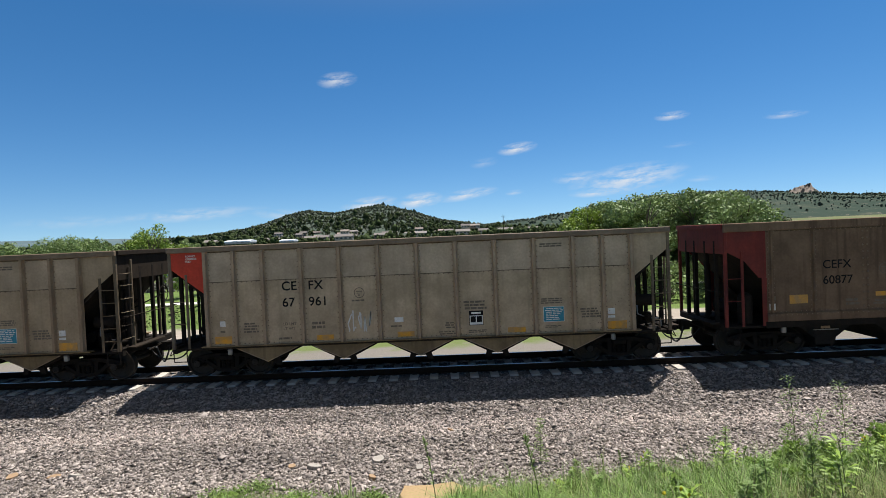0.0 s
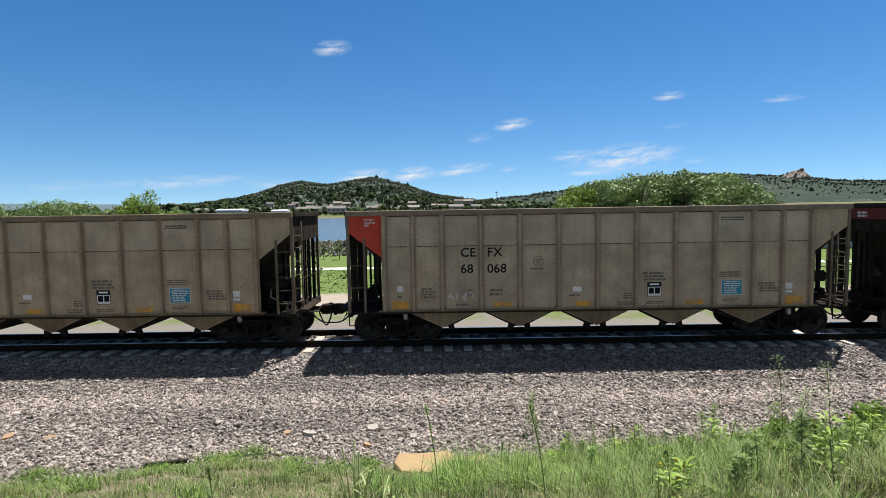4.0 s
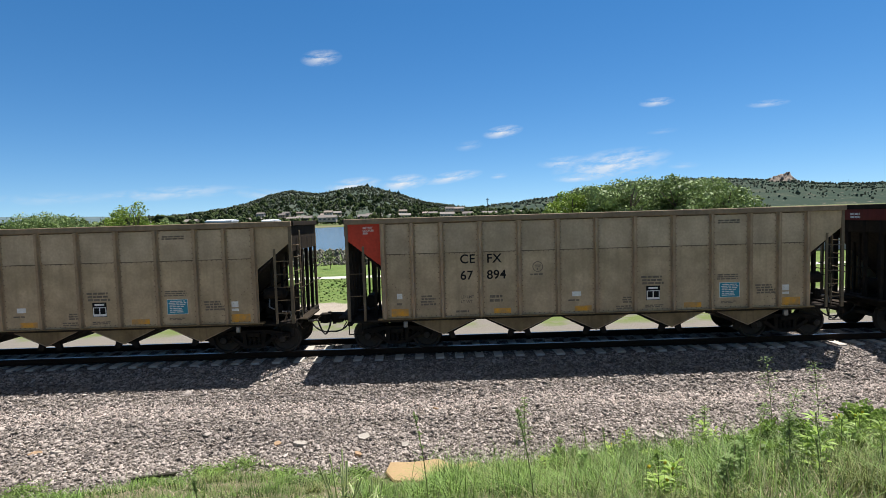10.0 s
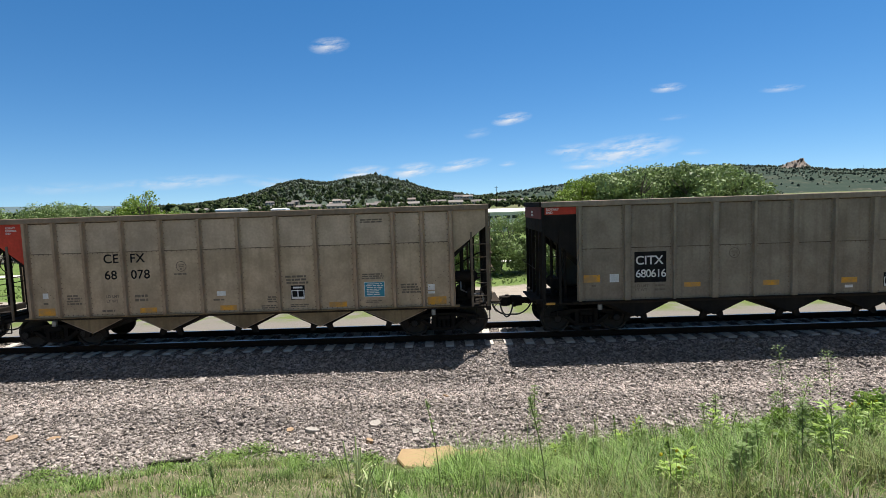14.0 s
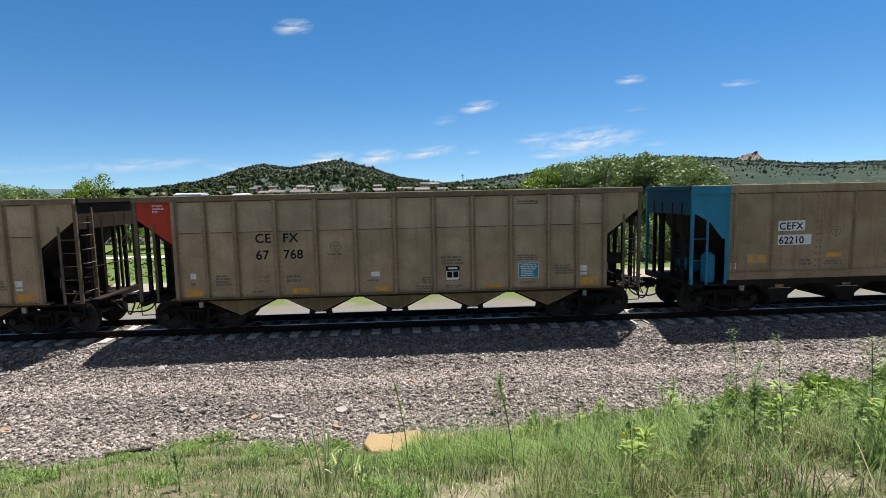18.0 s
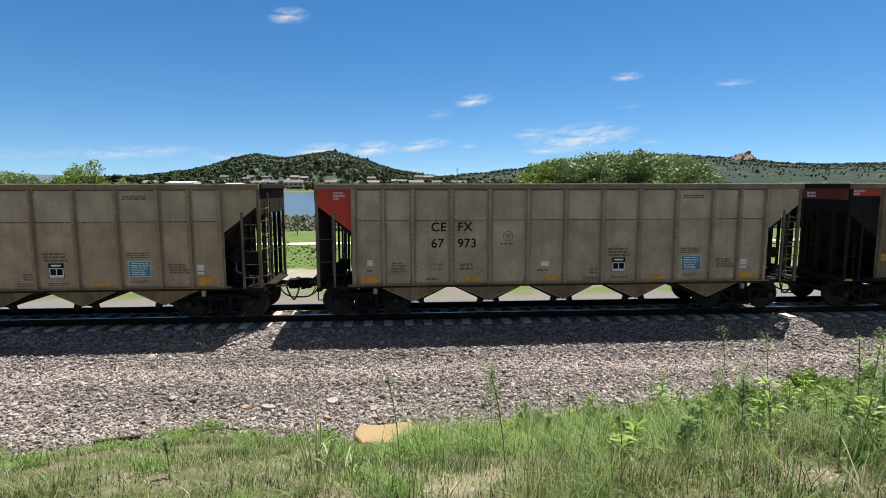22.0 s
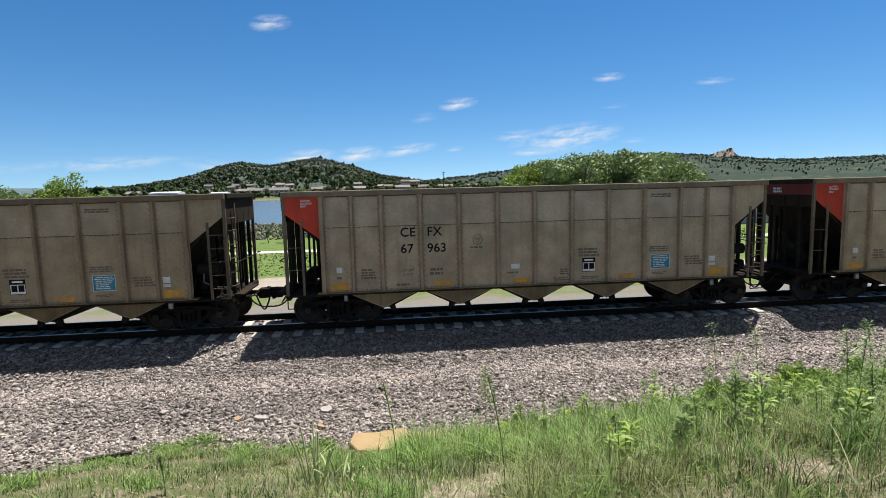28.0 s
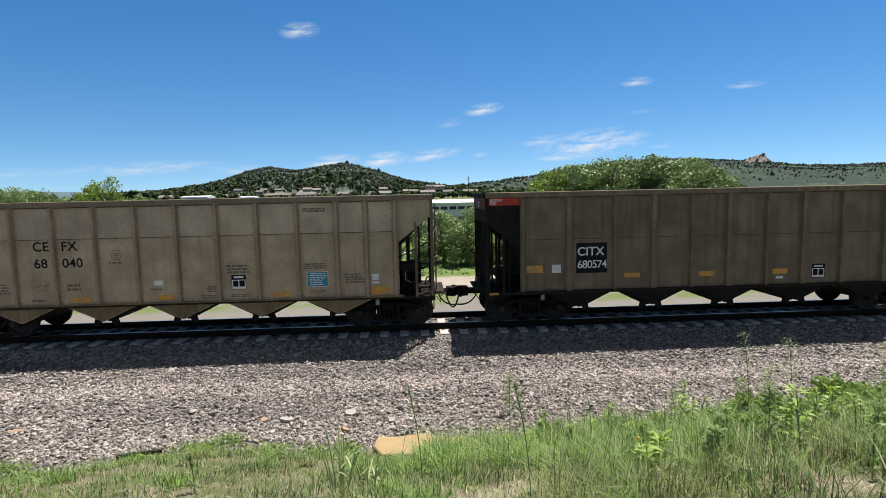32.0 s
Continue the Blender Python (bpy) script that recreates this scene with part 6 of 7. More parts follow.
x, y = patch(84000)
blades(len(x), x, y, (0.095 + 0.105 * np.clip((x + 1) / 4, 0, 1)) * (1 + 0.45 * np.sin(3.1 * x + 1.3 * y) * np.sin(2.7 * y - x)), 0.009, 1.2, M["grass"], "grass", "fresh green grass on the bank")
x, y = patch(15000)
blades(len(x), x, y, (0.085 + 0.145 * np.clip((x + 1) / 4, 0, 1)) * (1 + 0.5 * np.sin(2.3 * x - y) * np.sin(3.3 * y + 2 * x)), 0.0075, 1.3, M["grass_pale"], "dry_grass", "pale straw-coloured grass among the green")
x, y = rng.uniform(-12, 12, 12000), rng.uniform(-5, 3.2, 12000)
blades(len(x), x, y, 0.17, 0.011, 1.1, M["grass"], "back_grass", "green grass on top of the bank")
# thatch: short dead grass lying low
x, y = patch(15000)
blades(len(x), x, y, 0.085, 0.006, 2.4, M["thatch"], "thatch", "short dead straw lying among the grass", 1.1)
for bx0, by0, rx0, ry0 in BARE:
    a, q = rng.uniform(0, 6.28, 420), np.sqrt(rng.uniform(0, 1.5, 420))
    x, y = bx0 + rx0 * q * np.cos(a), by0 + ry0 * q * np.sin(a)
    blades(420, x, y, 0.07, 0.005, 2.6, M["thatch"], "thatch", "thin dead straw on a bare patch", 1.1)
# bunch grass: dense tufts with long arching blades
cx = np.concatenate([rng.uniform(-0.6, 10, 210), rng.uniform(-9, 0, 60)])
cy = verge(cx) - 0.3 - rng.uniform(0, 6.4, 270)
bare = np.zeros(len(cx), bool)
for bx0, by0, rx0, ry0 in BARE:
    bare |= ((cx - bx0) / (rx0 + 0.25)) ** 2 + ((cy - by0) / (ry0 + 0.25)) ** 2 < 1
cx, cy = cx[~bare], cy[~bare]
tall = rng.uniform(0.2, 0.55, len(cx)) * np.where(cx < 0, 0.42, 1.0)
k = 175
spread_ = np.repeat(0.05 + 0.2 * tall, k)
bx = np.repeat(cx, k) + rng.normal(0, 1, k * len(cx)) * spread_
by = np.repeat(cy, k) + rng.normal(0, 1, k * len(cx)) * spread_
pick = np.repeat(rng.uniform(0, 1, len(cx)) < 0.3, k)
long_ = np.repeat(tall, k)
blades(int((~pick).sum()), bx[~pick], by[~pick], long_[~pick], 0.008, 1.35, M["grass_blue"], "bunch_grass", "tall arching bunch grass in tufts", 0.9)
blades(int(pick.sum()), bx[pick], by[pick], long_[pick] * 0.9, 0.007, 1.5, M["grass_olive"], "bunch_grass", "olive bunch grass with dry tips", 0.9)
# thin upright culms with brownish seed heads
x, y = patch(1700)
keep = (x > -3) | (rng.uniform(0, 1, len(x)) < 0.4)
x, y = x[keep], y[keep]
blades(len(x), x, y, 0.16 + 0.28 * np.clip((x + 1) / 4, 0, 1), 0.006, 0.45, M["culm"], "seed_grass", "thin straw-brown seed stalks over the grass", 0.4)
# stand of tall grass along the verge to the right
x = rng.uniform(1.2, 12, 14000)
y = verge(x) + 0.1 - rng.gamma(1.5, 0.7, 14000)
keep = np.sin(3.7 * x) + np.sin(1.9 * x + 1) + rng.normal(0, 0.8, 14000) > 0.2
x, y = x[keep], y[keep]
blades(len(x), x, y, 0.36, 0.010, 0.55, M["grass_dark"], "tall_grass", "tall green grass along the ballast edge")


def ground_cover():
    """Low small-leaved plants in patches near the ballast."""
    c = rng.uniform(0, 1, (46, 2))
    px = -9 + 19 * c[:, 0]
    py = verge(px) + 0.12 - 2.2 * c[:, 1] ** 1.5
    lobes = [((a, b, float(ground_z(a, b)) + 0.03), (q, q * 0.8, 0.07 + 0.05 * q)) for a, b, q in zip(px, py, rng.uniform(0.12, 0.42, 46))]
    out = []
    for (a, b, z), (rx, ry, rz) in lobes:
        k = int(900 * rx * 2)
        d = rng.normal(0, 0.5, (k, 3))
        p = np.array([a, b, z]) + d * np.array([rx, ry, 0]) + np.stack([0 * d[:, 0], 0 * d[:, 0], np.abs(d[:, 2]) * rz], -1)
        t = rng.normal(0, 1, (k, 3)) * np.array([1, 1, 0.4])
        t /= np.linalg.norm(t, axis=1)[:, None]
        w = np.cross(t, rng.normal(0, 1, (k, 3)) * 0.4 + np.array([0, 0, 1]))
        w /= np.linalg.norm(w, axis=1)[:, None]
        s = 0.022 * rng.lognormal(0, 0.3, (k, 1))
        out.append(np.stack([p - t * s, p + w * s * 0.6, p + t * s, p - w * s * 0.6], 1))
    q = np.concatenate(out)
    tagged(new("ground_cover", big_mesh("ground_cover", q.reshape(-1, 3), np.arange(len(q) * 4).reshape(-1, 4), M["cover"])), "low bright green leafy plants at the ballast edge", "plants", kind="stuff")


M["cover"] = material("small_bright_leaves", (0.155, 0.235, 0.05), rough=0.6, second=(0.10, 0.16, 0.035), scale=1.0, vary=0.4, island=True, translucent=0.3)
ground_cover()


def weed(x, y, h, seed, kind):
    """A wild plant: leaning stem with leaves along it and a loose top."""
    r = random.Random(seed)
    t = thing("weed_plant", {"clover": "tall leafy green weed with a thin stem", "stalk": "bare thin stalk with a loose seed head", "broad": "leafy yellow-green weed with broad leaves"}[kind], "weed", "weeds on the bank",
              at=pose(x, y, float(ground_z(x, y)) - 0.02, 0, 0, r.uniform(0, 360)))
    lean = (r.uniform(-0.12, 0.12) * h, r.uniform(-0.12, 0.12) * h)
    pts = [(lean[0] * (k / 6) ** 2, lean[1] * (k / 6) ** 2, h * k / 6) for k in range(7)]
    part("stem", Geo().tube(pts, 0.0055 if kind != "stalk" else 0.005, 5), M["stem"], t)
    g = Geo()

    def leaf(c, d, s):
        d = Vector(d).normalized()
        sd = d.cross(Vector((0, 0, 1))).normalized() * s * 0.22
        c = Vector(c)
        g.add([c, c + d * s * 0.5 + sd + Vector((0, 0, s * 0.1)), c + d * s, c + d * s * 0.5 - sd + Vector((0, 0, s * 0.1))], [(0, 1, 2, 3)])
    if kind == "stalk":
        for k in range(60):
            q = 1 - 0.4 * r.random() ** 1.5
            c = (lean[0] * q * q, lean[1] * q * q, h * q)
            leaf(c, (r.uniform(-1, 1), r.uniform(-1, 1), r.uniform(0.2, 1.2)), r.uniform(0.025, 0.05))
        for k in range(8):
            q = r.uniform(0.05, 0.6)
            leaf((lean[0] * q * q, lean[1] * q * q, h * q), (r.uniform(-1, 1), r.uniform(-1, 1), 0.4), r.uniform(0.05, 0.09))
    else:
        for k in range(int(230 if kind == "clover" else 60)):
            q = r.uniform(0.08, 1.0)
            off = 0.20 * (1 - q * 0.75) * h * r.uniform(0, 1)
            a = r.uniform(0, 6.28)
            c = (lean[0] * q * q + off * math.cos(a), lean[1] * q * q + off * math.sin(a), h * q)
            leaf(c, (math.cos(a), math.sin(a), r.uniform(-0.2, 0.7)), r.uniform(0.04, 0.08) if kind == "clover" else r.uniform(0.08, 0.14))
        for k in range(6):
            q = r.uniform(0.2, 0.8)
            a = r.uniform(0, 6.28)
            b = (lean[0] * q * q, lean[1] * q * q, h * q)
            g.rod(b, (b[0] + 0.14 * h * math.cos(a), b[1] + 0.14 * h * math.sin(a), b[2] + 0.16 * h), 0.003, 4)
    part("leaves", g, M["weed_leaf"] if kind != "broad" else M["weed_broad"], t)
    if kind == "broad" and r.random() < 0.5:
        for k in range(2):
            c = (lean[0] + r.uniform(-0.08, 0.08), lean[1] + r.uniform(-0.08, 0.08), h + r.uniform(-0.05, 0.04))
            part("flower", Geo().lathe([(c[1] - 0.012, 0.0), (c[1] - 0.004, 0.02), (c[1] + 0.01, 0.0)], c[0], c[2], 7), M["flower"], t, "small yellow flower")


M["stem"] = material("plant_stem", (0.17, 0.21, 0.07), rough=0.7, scale=8)
M["weed_leaf"] = material("weed_leaves", (0.25, 0.35, 0.115), rough=0.55, scale=3, vary=0.25, translucent=0.5)
M["weed_broad"] = material("broad_weed_leaves", (0.28, 0.40, 0.07), rough=0.5, scale=3, vary=0.2, translucent=0.35)
M["flower"] = material("yellow_petals", (0.65, 0.5, 0.03), rough=0.6, scale=10)


def slab(x, y, w, d, h, rz, rx, seed, mat, label, name="stone_slab", square=False):
    """A broken flat stone with an uneven outline and worn edge."""
    r = random.Random(seed)
    n = 7
    out = [(w / 2 * math.cos(math.tau * k / n) * r.uniform(0.85, 1.12) * (1.22 if k % 3 else 0.95), d / 2 * math.sin(math.tau * k / n) * r.uniform(0.85, 1.12)) for k in range(n)]
    if square:
        n = 10
        out = [(-0.55, 0.05), (-0.40, -0.42), (-0.05, -0.5), (0.30, -0.38), (0.46, -0.44), (0.56, -0.05), (0.42, 0.22), (0.30, 0.5), (-0.12, 0.40), (-0.46, 0.44)]
        out = [(a * w * r.uniform(0.95, 1.05), b * d * r.uniform(0.92, 1.05)) for a, b in out]
    vs = [(a, b, 0) for a, b in out] + [(a * 1.01, b * 1.01, h * 0.86) for a, b in out] + [(a * 0.98, b * 0.97, h + r.uniform(-0.006, 0.006)) for a, b in out]
    fs = [tuple(range(n))[::-1], tuple(range(2 * n, 3 * n))]
    for q in (0, n):
        fs += [(q + k, q + (k + 1) % n, q + n + (k + 1) % n, q + n + k) for k in range(n)]
    ob = new(name, Geo().add(vs, fs).mesh(name, mat))
    ob.matrix_basis = pose(x, y, float(ground_z(x, y)) - 0.02, rx, 0, rz)
    return tagged(ob, label, "stone", "loose stones")


M["sandstone"] = material("tan_sandstone", (0.37, 0.255, 0.13), rough=0.85, second=(0.27, 0.18, 0.09), scale=3, bump=0.15)
M["pale_stone"] = material("pale_stone", (0.36, 0.325, 0.285), rough=0.9, second=(0.27, 0.24, 0.205), scale=7, bump=0.3)
M["orange_stone"] = material("orange_stone", (0.34, 0.225, 0.13), rough=0.9, second=(0.24, 0.165, 0.11), scale=7, bump=0.3)


weed(6.05, 9.34, 1.86, 100, 'clover')
weed(6.47, 9.60, 1.31, 101, 'clover')
weed(6.20, 9.96, 1.07, 102, 'clover')
weed(5.48, 5.85, 1.24, 103, 'clover')
weed(5.95, 6.18, 1.08, 104, 'clover')
weed(5.54, 5.56, 0.79, 105, 'clover')
weed(0.78, 4.13, 1.05, 106, 'stalk')
weed(-0.12, 5.36, 1.07, 107, 'stalk')
weed(3.98, 5.31, 0.70, 108, 'broad')
weed(5.46, 6.96, 0.70, 109, 'broad')
weed(6.43, 7.82, 0.69, 110, 'broad')
weed(4.14, 5.74, 0.50, 111, 'broad')
weed(2.06, 4.78, 0.39, 112, 'broad')
weed(2.29, 5.04, 0.39, 113, 'broad')
weed(5.26, 10.25, 1.07, 114, 'clover')
weed(4.97, 10.02, 0.88, 115, 'clover')
weed(5.30, 5.81, 0.51, 116, 'broad')
weed(4.23, 4.44, 0.53, 117, 'broad')
weed(5.72, 6.55, 0.54, 118, 'broad')
weed(3.58, 4.78, 0.52, 119, 'stalk')
weed(2.64, 4.74, 0.47, 120, 'clover')
weed(3.32, 5.77, 0.54, 121, 'clover')
weed(3.67, 9.90, 0.76, 122, 'clover')
weed(2.49, 7.69, 0.76, 123, 'stalk')
weed(2.07, 7.47, 0.53, 124, 'clover')
weed(3.61, 6.02, 0.66, 125, 'clover')
weed(4.07, 5.94, 0.78, 126, 'clover')
weed(1.85, 11.41, 1.00, 127, 'clover')
weed(7.66, 10.37, 1.82, 128, 'clover')
weed(6.70, 6.74, 1.36, 129, 'clover')
weed(7.69, 7.58, 1.16, 130, 'clover')
weed(3.66, 4.05, 0.40, 131, 'stalk')
weed(-2.22, 4.75, 0.42, 132, 'stalk')
weed(2.98, 8.75, 0.47, 300, 'stalk')
weed(2.81, 9.88, 0.70, 301, 'stalk')
weed(8.27, 10.24, 0.43, 302, 'stalk')
weed(4.43, 8.18, 0.72, 303, 'stalk')
weed(3.05, 9.16, 0.52, 304, 'broad')
weed(8.46, 10.43, 0.43, 305, 'clover')
weed(8.38, 9.60, 0.43, 306, 'clover')
weed(7.58, 10.68, 0.47, 307, 'clover')
weed(0.98, 9.70, 0.50, 308, 'stalk')
weed(3.62, 8.97, 0.51, 309, 'broad')
weed(7.14, 10.38, 0.40, 310, 'broad')
weed(8.68, 9.74, 0.52, 311, 'broad')
weed(9.01, 8.50, 0.52, 312, 'clover')
weed(1.51, 9.41, 0.37, 313, 'broad')
weed(6.77, 10.69, 0.51, 314, 'broad')
weed(7.92, 10.85, 0.65, 315, 'stalk')
weed(8.45, 9.66, 0.44, 316, 'clover')
weed(1.39, 10.01, 0.25, 317, 'clover')
weed(6.78, 9.72, 0.50, 318, 'broad')
weed(6.85, 9.85, 0.51, 319, 'stalk')
weed(2.48, 9.67, 0.26, 320, 'broad')
weed(1.74, 8.67, 0.37, 321, 'broad')
weed(7.71, 10.82, 0.44, 322, 'stalk')
weed(2.11, 9.43, 0.25, 323, 'clover')
weed(7.33, 10.30, 0.65, 324, 'stalk')
weed(6.73, 10.68, 0.44, 325, 'broad')
weed(3.53, 9.78, 0.73, 400, 'broad')
weed(2.25, 9.93, 0.45, 401, 'broad')
weed(2.53, 9.81, 0.45, 402, 'clover')
weed(8.38, 10.62, 0.60, 403, 'clover')
weed(2.15, 9.88, 0.50, 404, 'clover')
weed(4.90, 9.66, 0.69, 405, 'broad')
weed(5.40, 10.50, 0.71, 406, 'clover')
weed(5.11, 9.67, 0.57, 407, 'broad')
weed(8.85, 9.43, 0.46, 408, 'broad')
weed(2.32, 9.88, 0.65, 409, 'clover')
weed(6.30, 10.35, 0.57, 410, 'clover')
weed(8.48, 10.34, 0.66, 411, 'broad')
weed(3.32, 9.04, 0.56, 412, 'clover')
weed(2.58, 9.88, 0.42, 413, 'clover')
weed(6.57, 10.54, 0.42, 414, 'clover')
weed(4.69, 9.61, 0.18, 415, 'clover')
weed(3.17, 9.06, 0.41, 416, 'clover')
weed(2.52, 9.05, 0.42, 417, 'clover')
weed(3.07, 9.50, 0.24, 418, 'clover')
weed(9.29, 10.73, 0.39, 419, 'broad')
weed(8.62, 9.83, 0.34, 420, 'broad')
weed(8.99, 10.44, 0.39, 421, 'clover')
weed(6.87, 10.25, 0.26, 422, 'clover')
weed(3.85, 10.26, 0.39, 423, 'broad')
weed(8.98, 8.18, 0.26, 424, 'clover')
weed(8.03, 10.61, 0.37, 425, 'broad')
weed(3.36, 7.64, 0.28, 426, 'clover')
weed(9.11, 10.27, 0.22, 427, 'broad')
weed(6.01, 10.43, 0.38, 428, 'clover')
weed(9.53, 10.39, 0.34, 429, 'broad')
weed(2.09, 9.37, 0.30, 430, 'clover')
weed(8.06, 8.65, 0.24, 431, 'clover')
weed(9.66, 9.75, 0.35, 432, 'clover')
weed(7.70, 10.11, 0.34, 433, 'clover')
slab(-3.14, 11.52, 0.33, 0.27, 0.08, 146, 9, 0, M['pale_stone'], 'pale grey broken stone lying on the ballast', 'stone')
slab(-1.74, 11.75, 0.30, 0.24, 0.10, 32, 12, 1, M['pale_stone'], 'pale grey broken stone lying on the ballast', 'stone')
slab(-0.80, 11.31, 0.17, 0.14, 0.11, 32, 24, 2, M['pale_stone'], 'pale grey broken stone lying on the ballast', 'stone')
slab(-8.49, 11.50, 0.29, 0.24, 0.08, 156, 19, 3, M['pale_stone'], 'pale grey broken stone lying on the ballast', 'stone')
slab(-8.94, 11.50, 0.26, 0.20, 0.06, 7, 9, 4, M['orange_stone'], 'orange-brown broken stone lying on the ballast', 'stone')
slab(-9.97, 11.57, 0.24, 0.19, 0.07, 59, 16, 5, M['orange_stone'], 'orange-brown broken stone lying on the ballast', 'stone')
slab(-1.78, 10.96, 0.19, 0.15, 0.09, 111, 17, 6, M['orange_stone'], 'orange-brown broken stone lying on the ballast', 'stone')
slab(-3.65, 11.58, 0.20, 0.16, 0.07, 47, 11, 7, M['orange_stone'], 'orange-brown broken stone lying on the ballast', 'stone')
slab(-0.12, 13.05, 0.18, 0.14, 0.07, 124, 22, 8, M['orange_stone'], 'orange-brown broken stone lying on the ballast', 'stone')
slab(-2.23, 11.26, 0.10, 0.08, 0.05, 5, 10, 9, M['pale_stone'], 'pale grey broken stone lying on the ballast', 'stone')
slab(4.80, 11.36, 0.25, 0.20, 0.08, 81, 15, 10, M['pale_stone'], 'pale grey broken stone lying on the ballast', 'stone')
slab(-5.92, 10.93, 0.13, 0.10, 0.06, 159, 18, 11, M['pale_stone'], 'pale grey broken stone lying on the ballast', 'stone')
slab(11.74, 12.06, 0.14, 0.12, 0.07, 75, 16, 12, M['pale_stone'], 'pale grey broken stone lying on the ballast', 'stone')
slab(-4.25, 10.91, 0.15, 0.12, 0.06, 119, 19, 13, M['pale_stone'], 'pale grey broken stone lying on the ballast', 'stone')
slab(-0.38, 9.82, 1.28, 0.78, 0.2, 4, 3, 41, M['sandstone'], 'tan flat sandstone slab at the edge of the grass', square=True)
slab(0.55, 9.98, 0.55, 0.46, 0.15, 14, 2, 42, M['sandstone'], 'broken-off corner of a tan sandstone slab', square=True)


def stem_clump(x, y, h, count, seed):
    """A clump of stout pale stems with a few long leaves."""
    r = random.Random(seed)
    t = thing("weed_plant", "clump of stout pale green stems in the grass", "weed", "weeds on the bank", at=pose(x, y, float(ground_z(x, y)) - 0.02))
    for q in range(count):
        a, d = r.uniform(0, 6.28), r.uniform(0.02, 0.10)
        out, top = r.uniform(0.05, 0.28) * h, h * r.uniform(0.6, 1.0)
        base = Vector((d * math.cos(a), d * math.sin(a), 0))
        way = Vector((math.cos(a), math.sin(a), 0))
        pts = [base + way * out * (k / 5) ** 1.7 + Vector((0, 0, top * k / 5)) for k in range(6)]
        st = part("stem", Geo().tube([tuple(p) for p in pts], 0.0075, 6), M["pale_stem"], t)
        g = Geo()
        for k in range(2):
            c = pts[2 + k]
            b = r.uniform(0, 6.28)
            u = Vector((math.cos(b), math.sin(b), 0.9)).normalized()
            w = u.cross(Vector((0, 0, 1))).normalized() * 0.009
            n = 0.16 * r.uniform(0.7, 1.3)
            g.add([c - w, c + w, c + u * n * 0.6 + w * 0.8, c + u * n * 0.6 - w * 0.8, c + u * n + Vector((0, 0, -0.02))], [(0, 1, 2, 3), (3, 2, 4)])
        part("leaf", g, M["pale_stem"], st)


def leafy_weed(x, y, h, w, seed):
    """A bushy wild plant: several stems and many small bright leaves, ragged at the top."""
    r = random.Random(seed)
    z = float(ground_z(x, y)) - 0.02
    t = thing("weed_plant", "bushy bright green weed with many small leaves", "weed", "weeds on the bank", at=pose(x, y, z))
    g, tips = Geo(), []
    for q in range(7):
        a, d = r.uniform(0, 6.28), w * r.uniform(0.1, 1.0)
        tip = (d * math.cos(a), d * math.sin(a), h * r.uniform(0.65, 1.08) * (1 - 0.25 * d / w))
        g.tube([(tip[0] * 0.1, tip[1] * 0.1, 0), (tip[0] * 0.5, tip[1] * 0.5, tip[2] * 0.55), tip], 0.005, 5)
        tips.append(tip)
    part("stems", g, M["stem"], t)
    lobes = [((tip[0] * f, tip[1] * f, tip[2] * (0.25 + 0.75 * f)), (w * 0.30, w * 0.30, h * 0.16)) for tip in tips for f in (0.45, 0.75, 1.0)]
    v, f = leaf_cloud(lobes, 90 / max(0.02, (w * 0.3 * w * 0.3 * h * 0.16) ** (2 / 3)), 0.032, 0.9)
    v[:, 2] = np.maximum(v[:, 2], 0.02)
    part("leaves", big_mesh("leaves", v, f, M["weed_mass"]), None, t)


M["weed_mass"] = material("bright_weed_leaves", (0.24, 0.35, 0.08), rough=0.55, second=(0.17, 0.26, 0.06), scale=2.0, vary=0.4, island=True, translucent=0.6)
plants = random.Random(12)
for x, y, h, w in ((8.3, 10.15, 0.95, 0.45), (9.0, 10.3, 0.85, 0.5), (7.7, 9.9, 0.7, 0.4), (8.7, 9.7, 0.75, 0.45), (9.8, 10.1, 0.9, 0.5), (7.2, 10.2, 0.6, 0.35), (6.2, 9.7, 0.7, 0.32), (6.6, 9.3, 0.55, 0.35),
                   (5.5, 9.6, 0.55, 0.3), (4.6, 9.9, 0.42, 0.3), (3.4, 9.7, 0.4, 0.28), (7.4, 9.0, 0.6, 0.4), (8.2, 8.7, 0.6, 0.4), (6.3, 8.2, 0.5, 0.32), (5.2, 8.6, 0.45, 0.3), (9.3, 9.2, 0.7, 0.45),
                   (3.1, 7.0, 0.35, 0.25), (4.5, 6.9, 0.42, 0.26), (5.9, 7.1, 0.45, 0.3), (1.9, 8.6, 0.3, 0.25), (-4.3, 9.6, 0.2, 0.3), (-5.2, 9.1, 0.18, 0.3)):
    leafy_weed(x + plants.uniform(-0.1, 0.1), y, h, w, int(100 * x + y))


M["pale_stem"] = material("pale_green_stem", (0.44, 0.50, 0.23), rough=0.6, second=(0.34, 0.40, 0.15), scale=6, translucent=0.2)
stem_clump(-0.85, 4.62, 0.62, 10, 3)
stem_clump(-0.62, 4.9, 0.42, 6, 5)


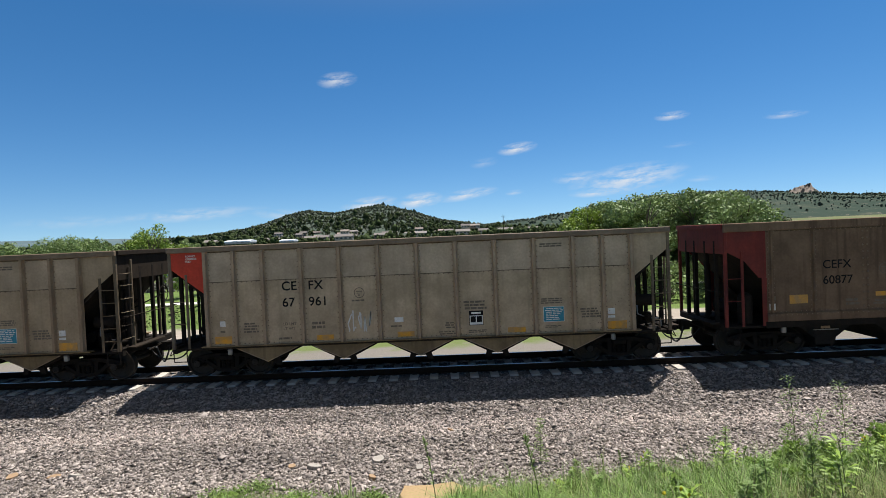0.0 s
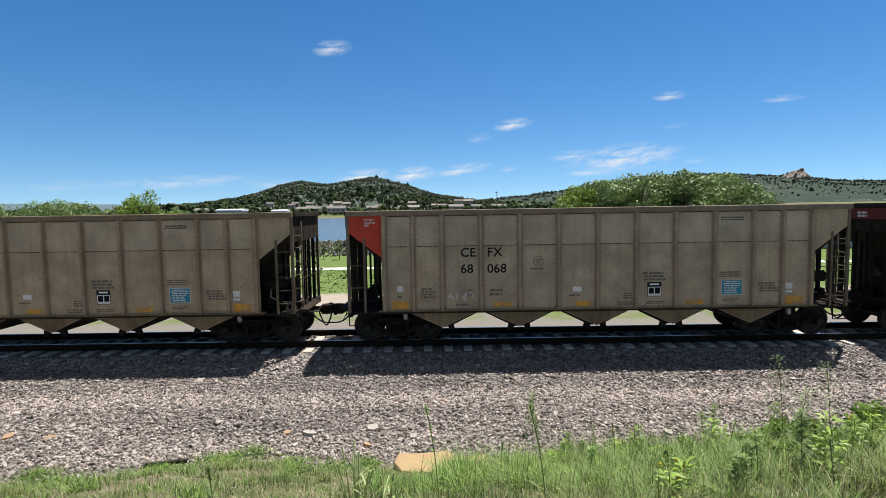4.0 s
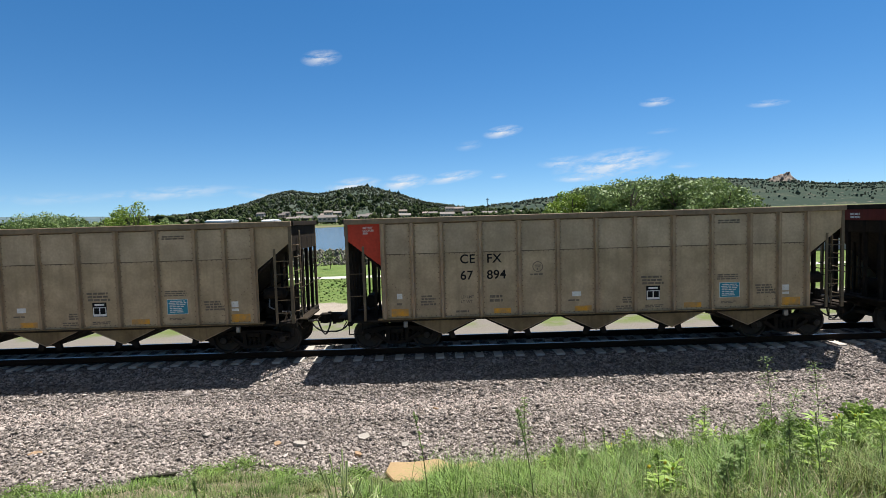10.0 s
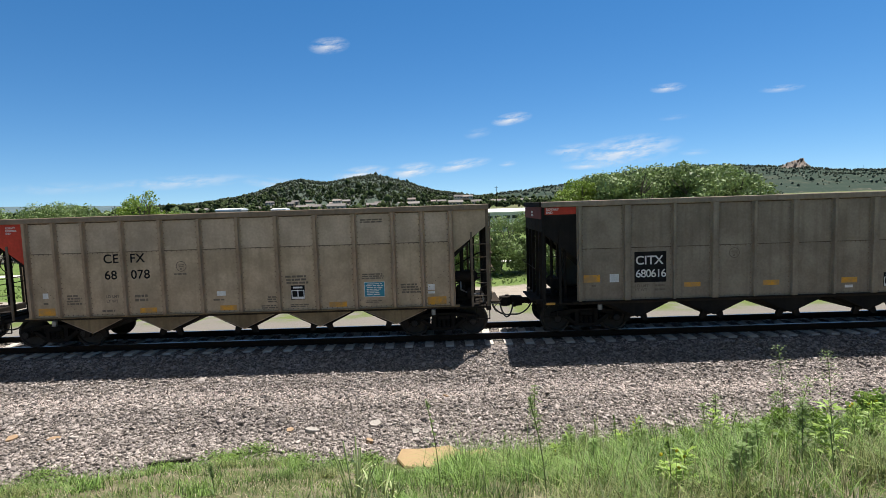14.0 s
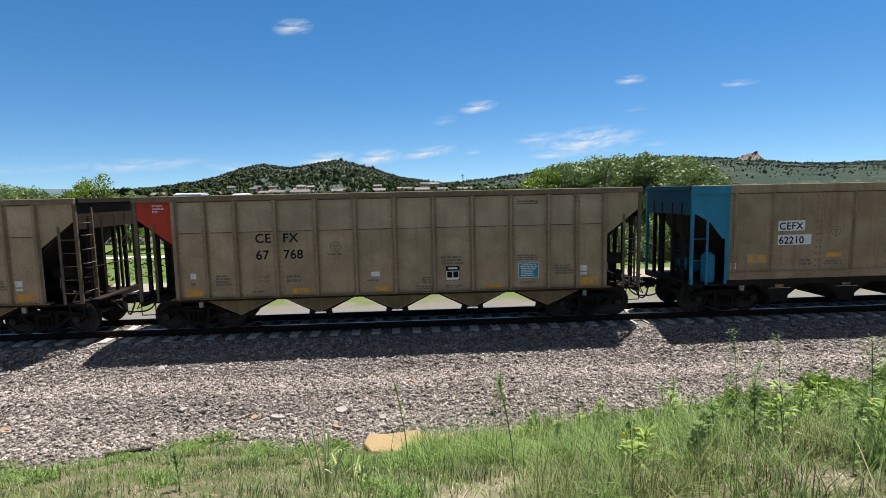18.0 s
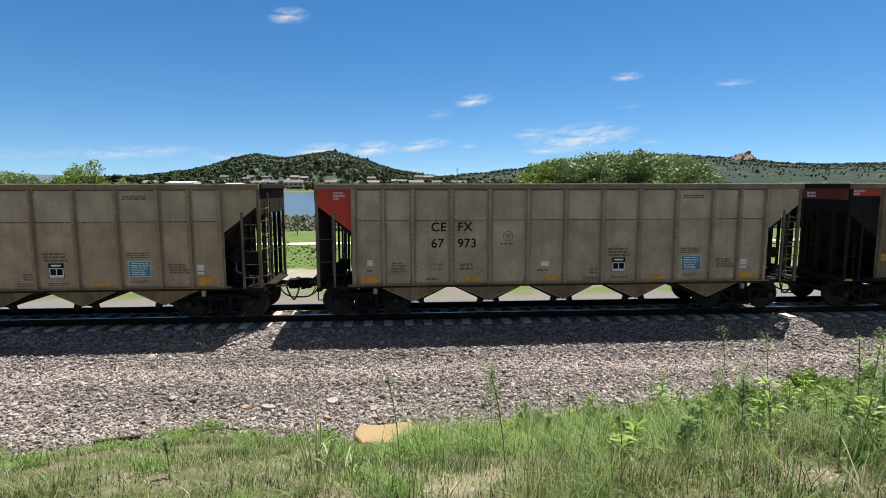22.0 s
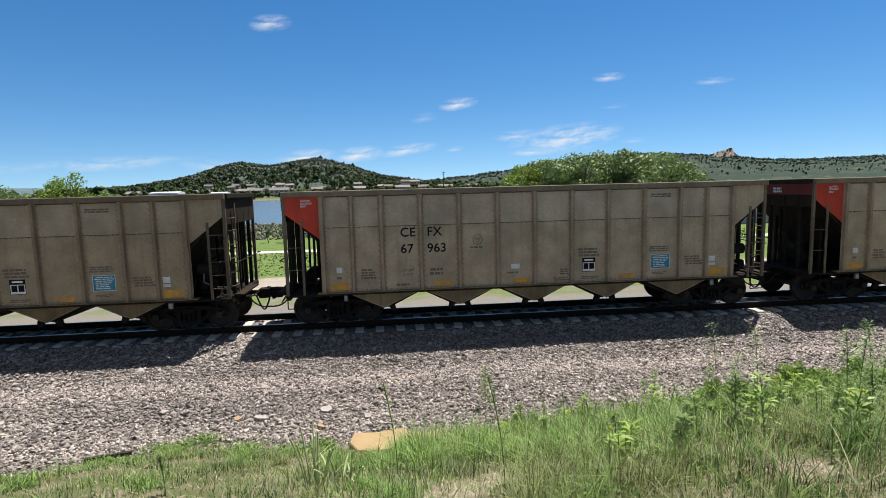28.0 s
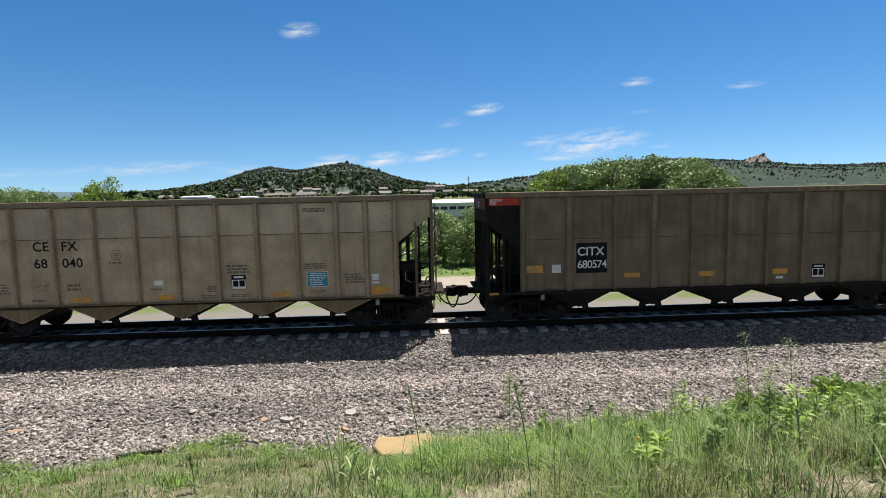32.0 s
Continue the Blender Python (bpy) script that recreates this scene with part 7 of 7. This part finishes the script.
def edge_strip(x, y, rz):
    """A dark uneven strip at the edge of the ballast."""
    r = random.Random(8)
    n = 9
    g = Geo()
    top = [(-0.4 + 0.8 * k / (n - 1), 0.05 + r.uniform(-0.015, 0.015)) for k in range(n)]
    low = [(-0.4 + 0.8 * k / (n - 1), -0.05 + r.uniform(-0.02, 0.015)) for k in range(n)][::-1]
    g.slab(top + low, 0.0, 0.085, "z")
    ob = new("board", g.mesh("board", M["strip_dark"]))
    ob.matrix_basis = pose(x, y, float(ground_z(x, y)) + 0.01, -10, 0, rz)
    tagged(ob, "dark narrow strip at the edge of the ballast", "board")


M["strip_dark"] = material("dark_strip", (0.028, 0.024, 0.02), rough=0.95, second=(0.05, 0.042, 0.034), scale=6, bump=0.5, spec=0.1)
edge_strip(-5.68, 10.24, 13)


# ---- motion of the train ----
TRAVEL = [
    (0.0, 0.000),
    (0.5, 5.444),
    (1.0, 10.850),
    (1.5, 16.239),
    (2.0, 21.635),
    (2.5, 27.066),
    (3.0, 32.501),
    (3.5, 37.884),
    (4.0, 43.251),
    (4.5, 48.571),
    (5.0, 53.887),
    (5.5, 59.243),
    (6.0, 64.632),
    (6.5, 70.032),
    (7.0, 75.433),
    (7.5, 80.815),
    (8.0, 86.195),
    (8.5, 91.590),
    (9.0, 96.983),
    (9.5, 102.380),
    (10.0, 107.773),
    (10.5, 113.161),
    (11.0, 118.551),
    (11.5, 123.949),
    (12.0, 129.359),
    (12.5, 134.759),
    (13.0, 140.151),
    (13.5, 145.546),
    (14.0, 150.926),
    (14.5, 156.314),
    (15.0, 161.702),
    (15.5, 167.093),
    (16.0, 172.481),
    (16.5, 177.853),
    (17.0, 183.230),
    (17.5, 188.615),
    (18.0, 193.998),
    (18.5, 199.395),
    (19.0, 204.811),
    (19.5, 210.248),
    (20.0, 215.707),
    (20.5, 221.156),
    (21.0, 226.573),
    (21.5, 231.972),
    (22.0, 237.369),
    (22.5, 242.774),
    (23.0, 248.224),
    (23.5, 253.748),
    (24.0, 259.232),
    (24.5, 264.693),
    (25.0, 270.153),
    (25.5, 275.593),
    (26.0, 281.023),
    (26.5, 286.452),
    (27.0, 291.880),
    (27.5, 297.315),
    (28.0, 302.754),
    (28.5, 308.194),
    (29.0, 313.651),
    (29.5, 319.101),
    (30.0, 324.544),
    (30.5, 329.979),
    (31.0, 335.408),
    (31.5, 340.829),
    (32.0, 346.247),
]
FIRST_X = -0.938        # centre of the second car at the start


def motions():
    """The train rolls towards -x at close to 39 km/h; its wheels turn without slipping."""
    times = [t for t, _ in TRAVEL]
    dist = [d for _, d in TRAVEL]
    for k, (car, *_) in enumerate(CARS):
        walk(car, [(t, pose(FIRST_X + (k - 1) * CAR_PITCH - d, TRACK_Y, 0)) for t, d in TRAVEL])
    steps = [f / FPS for f in range(0, 32 * FPS + 1)]
    rolled = np.interp(steps, times, dist)
    spun = {}
    for car, *_ in CARS:
        for w in car.children_recursive:
            if "turns" not in w:
                continue
            x = round(w.location.x, 3)
            if x not in spun:
                walk(w, [(t, pose(x, 0, 0.457, 0, -math.degrees(d / 0.457) % 360, 0)) for t, d in zip(steps, rolled)])
                spun[x] = w.animation_data
            else:
                w.rotation_mode = "QUATERNION"
                keys = w.animation_data_create()
                keys.action = spun[x].action
                keys.action_slot = spun[x].action_slot


motions()
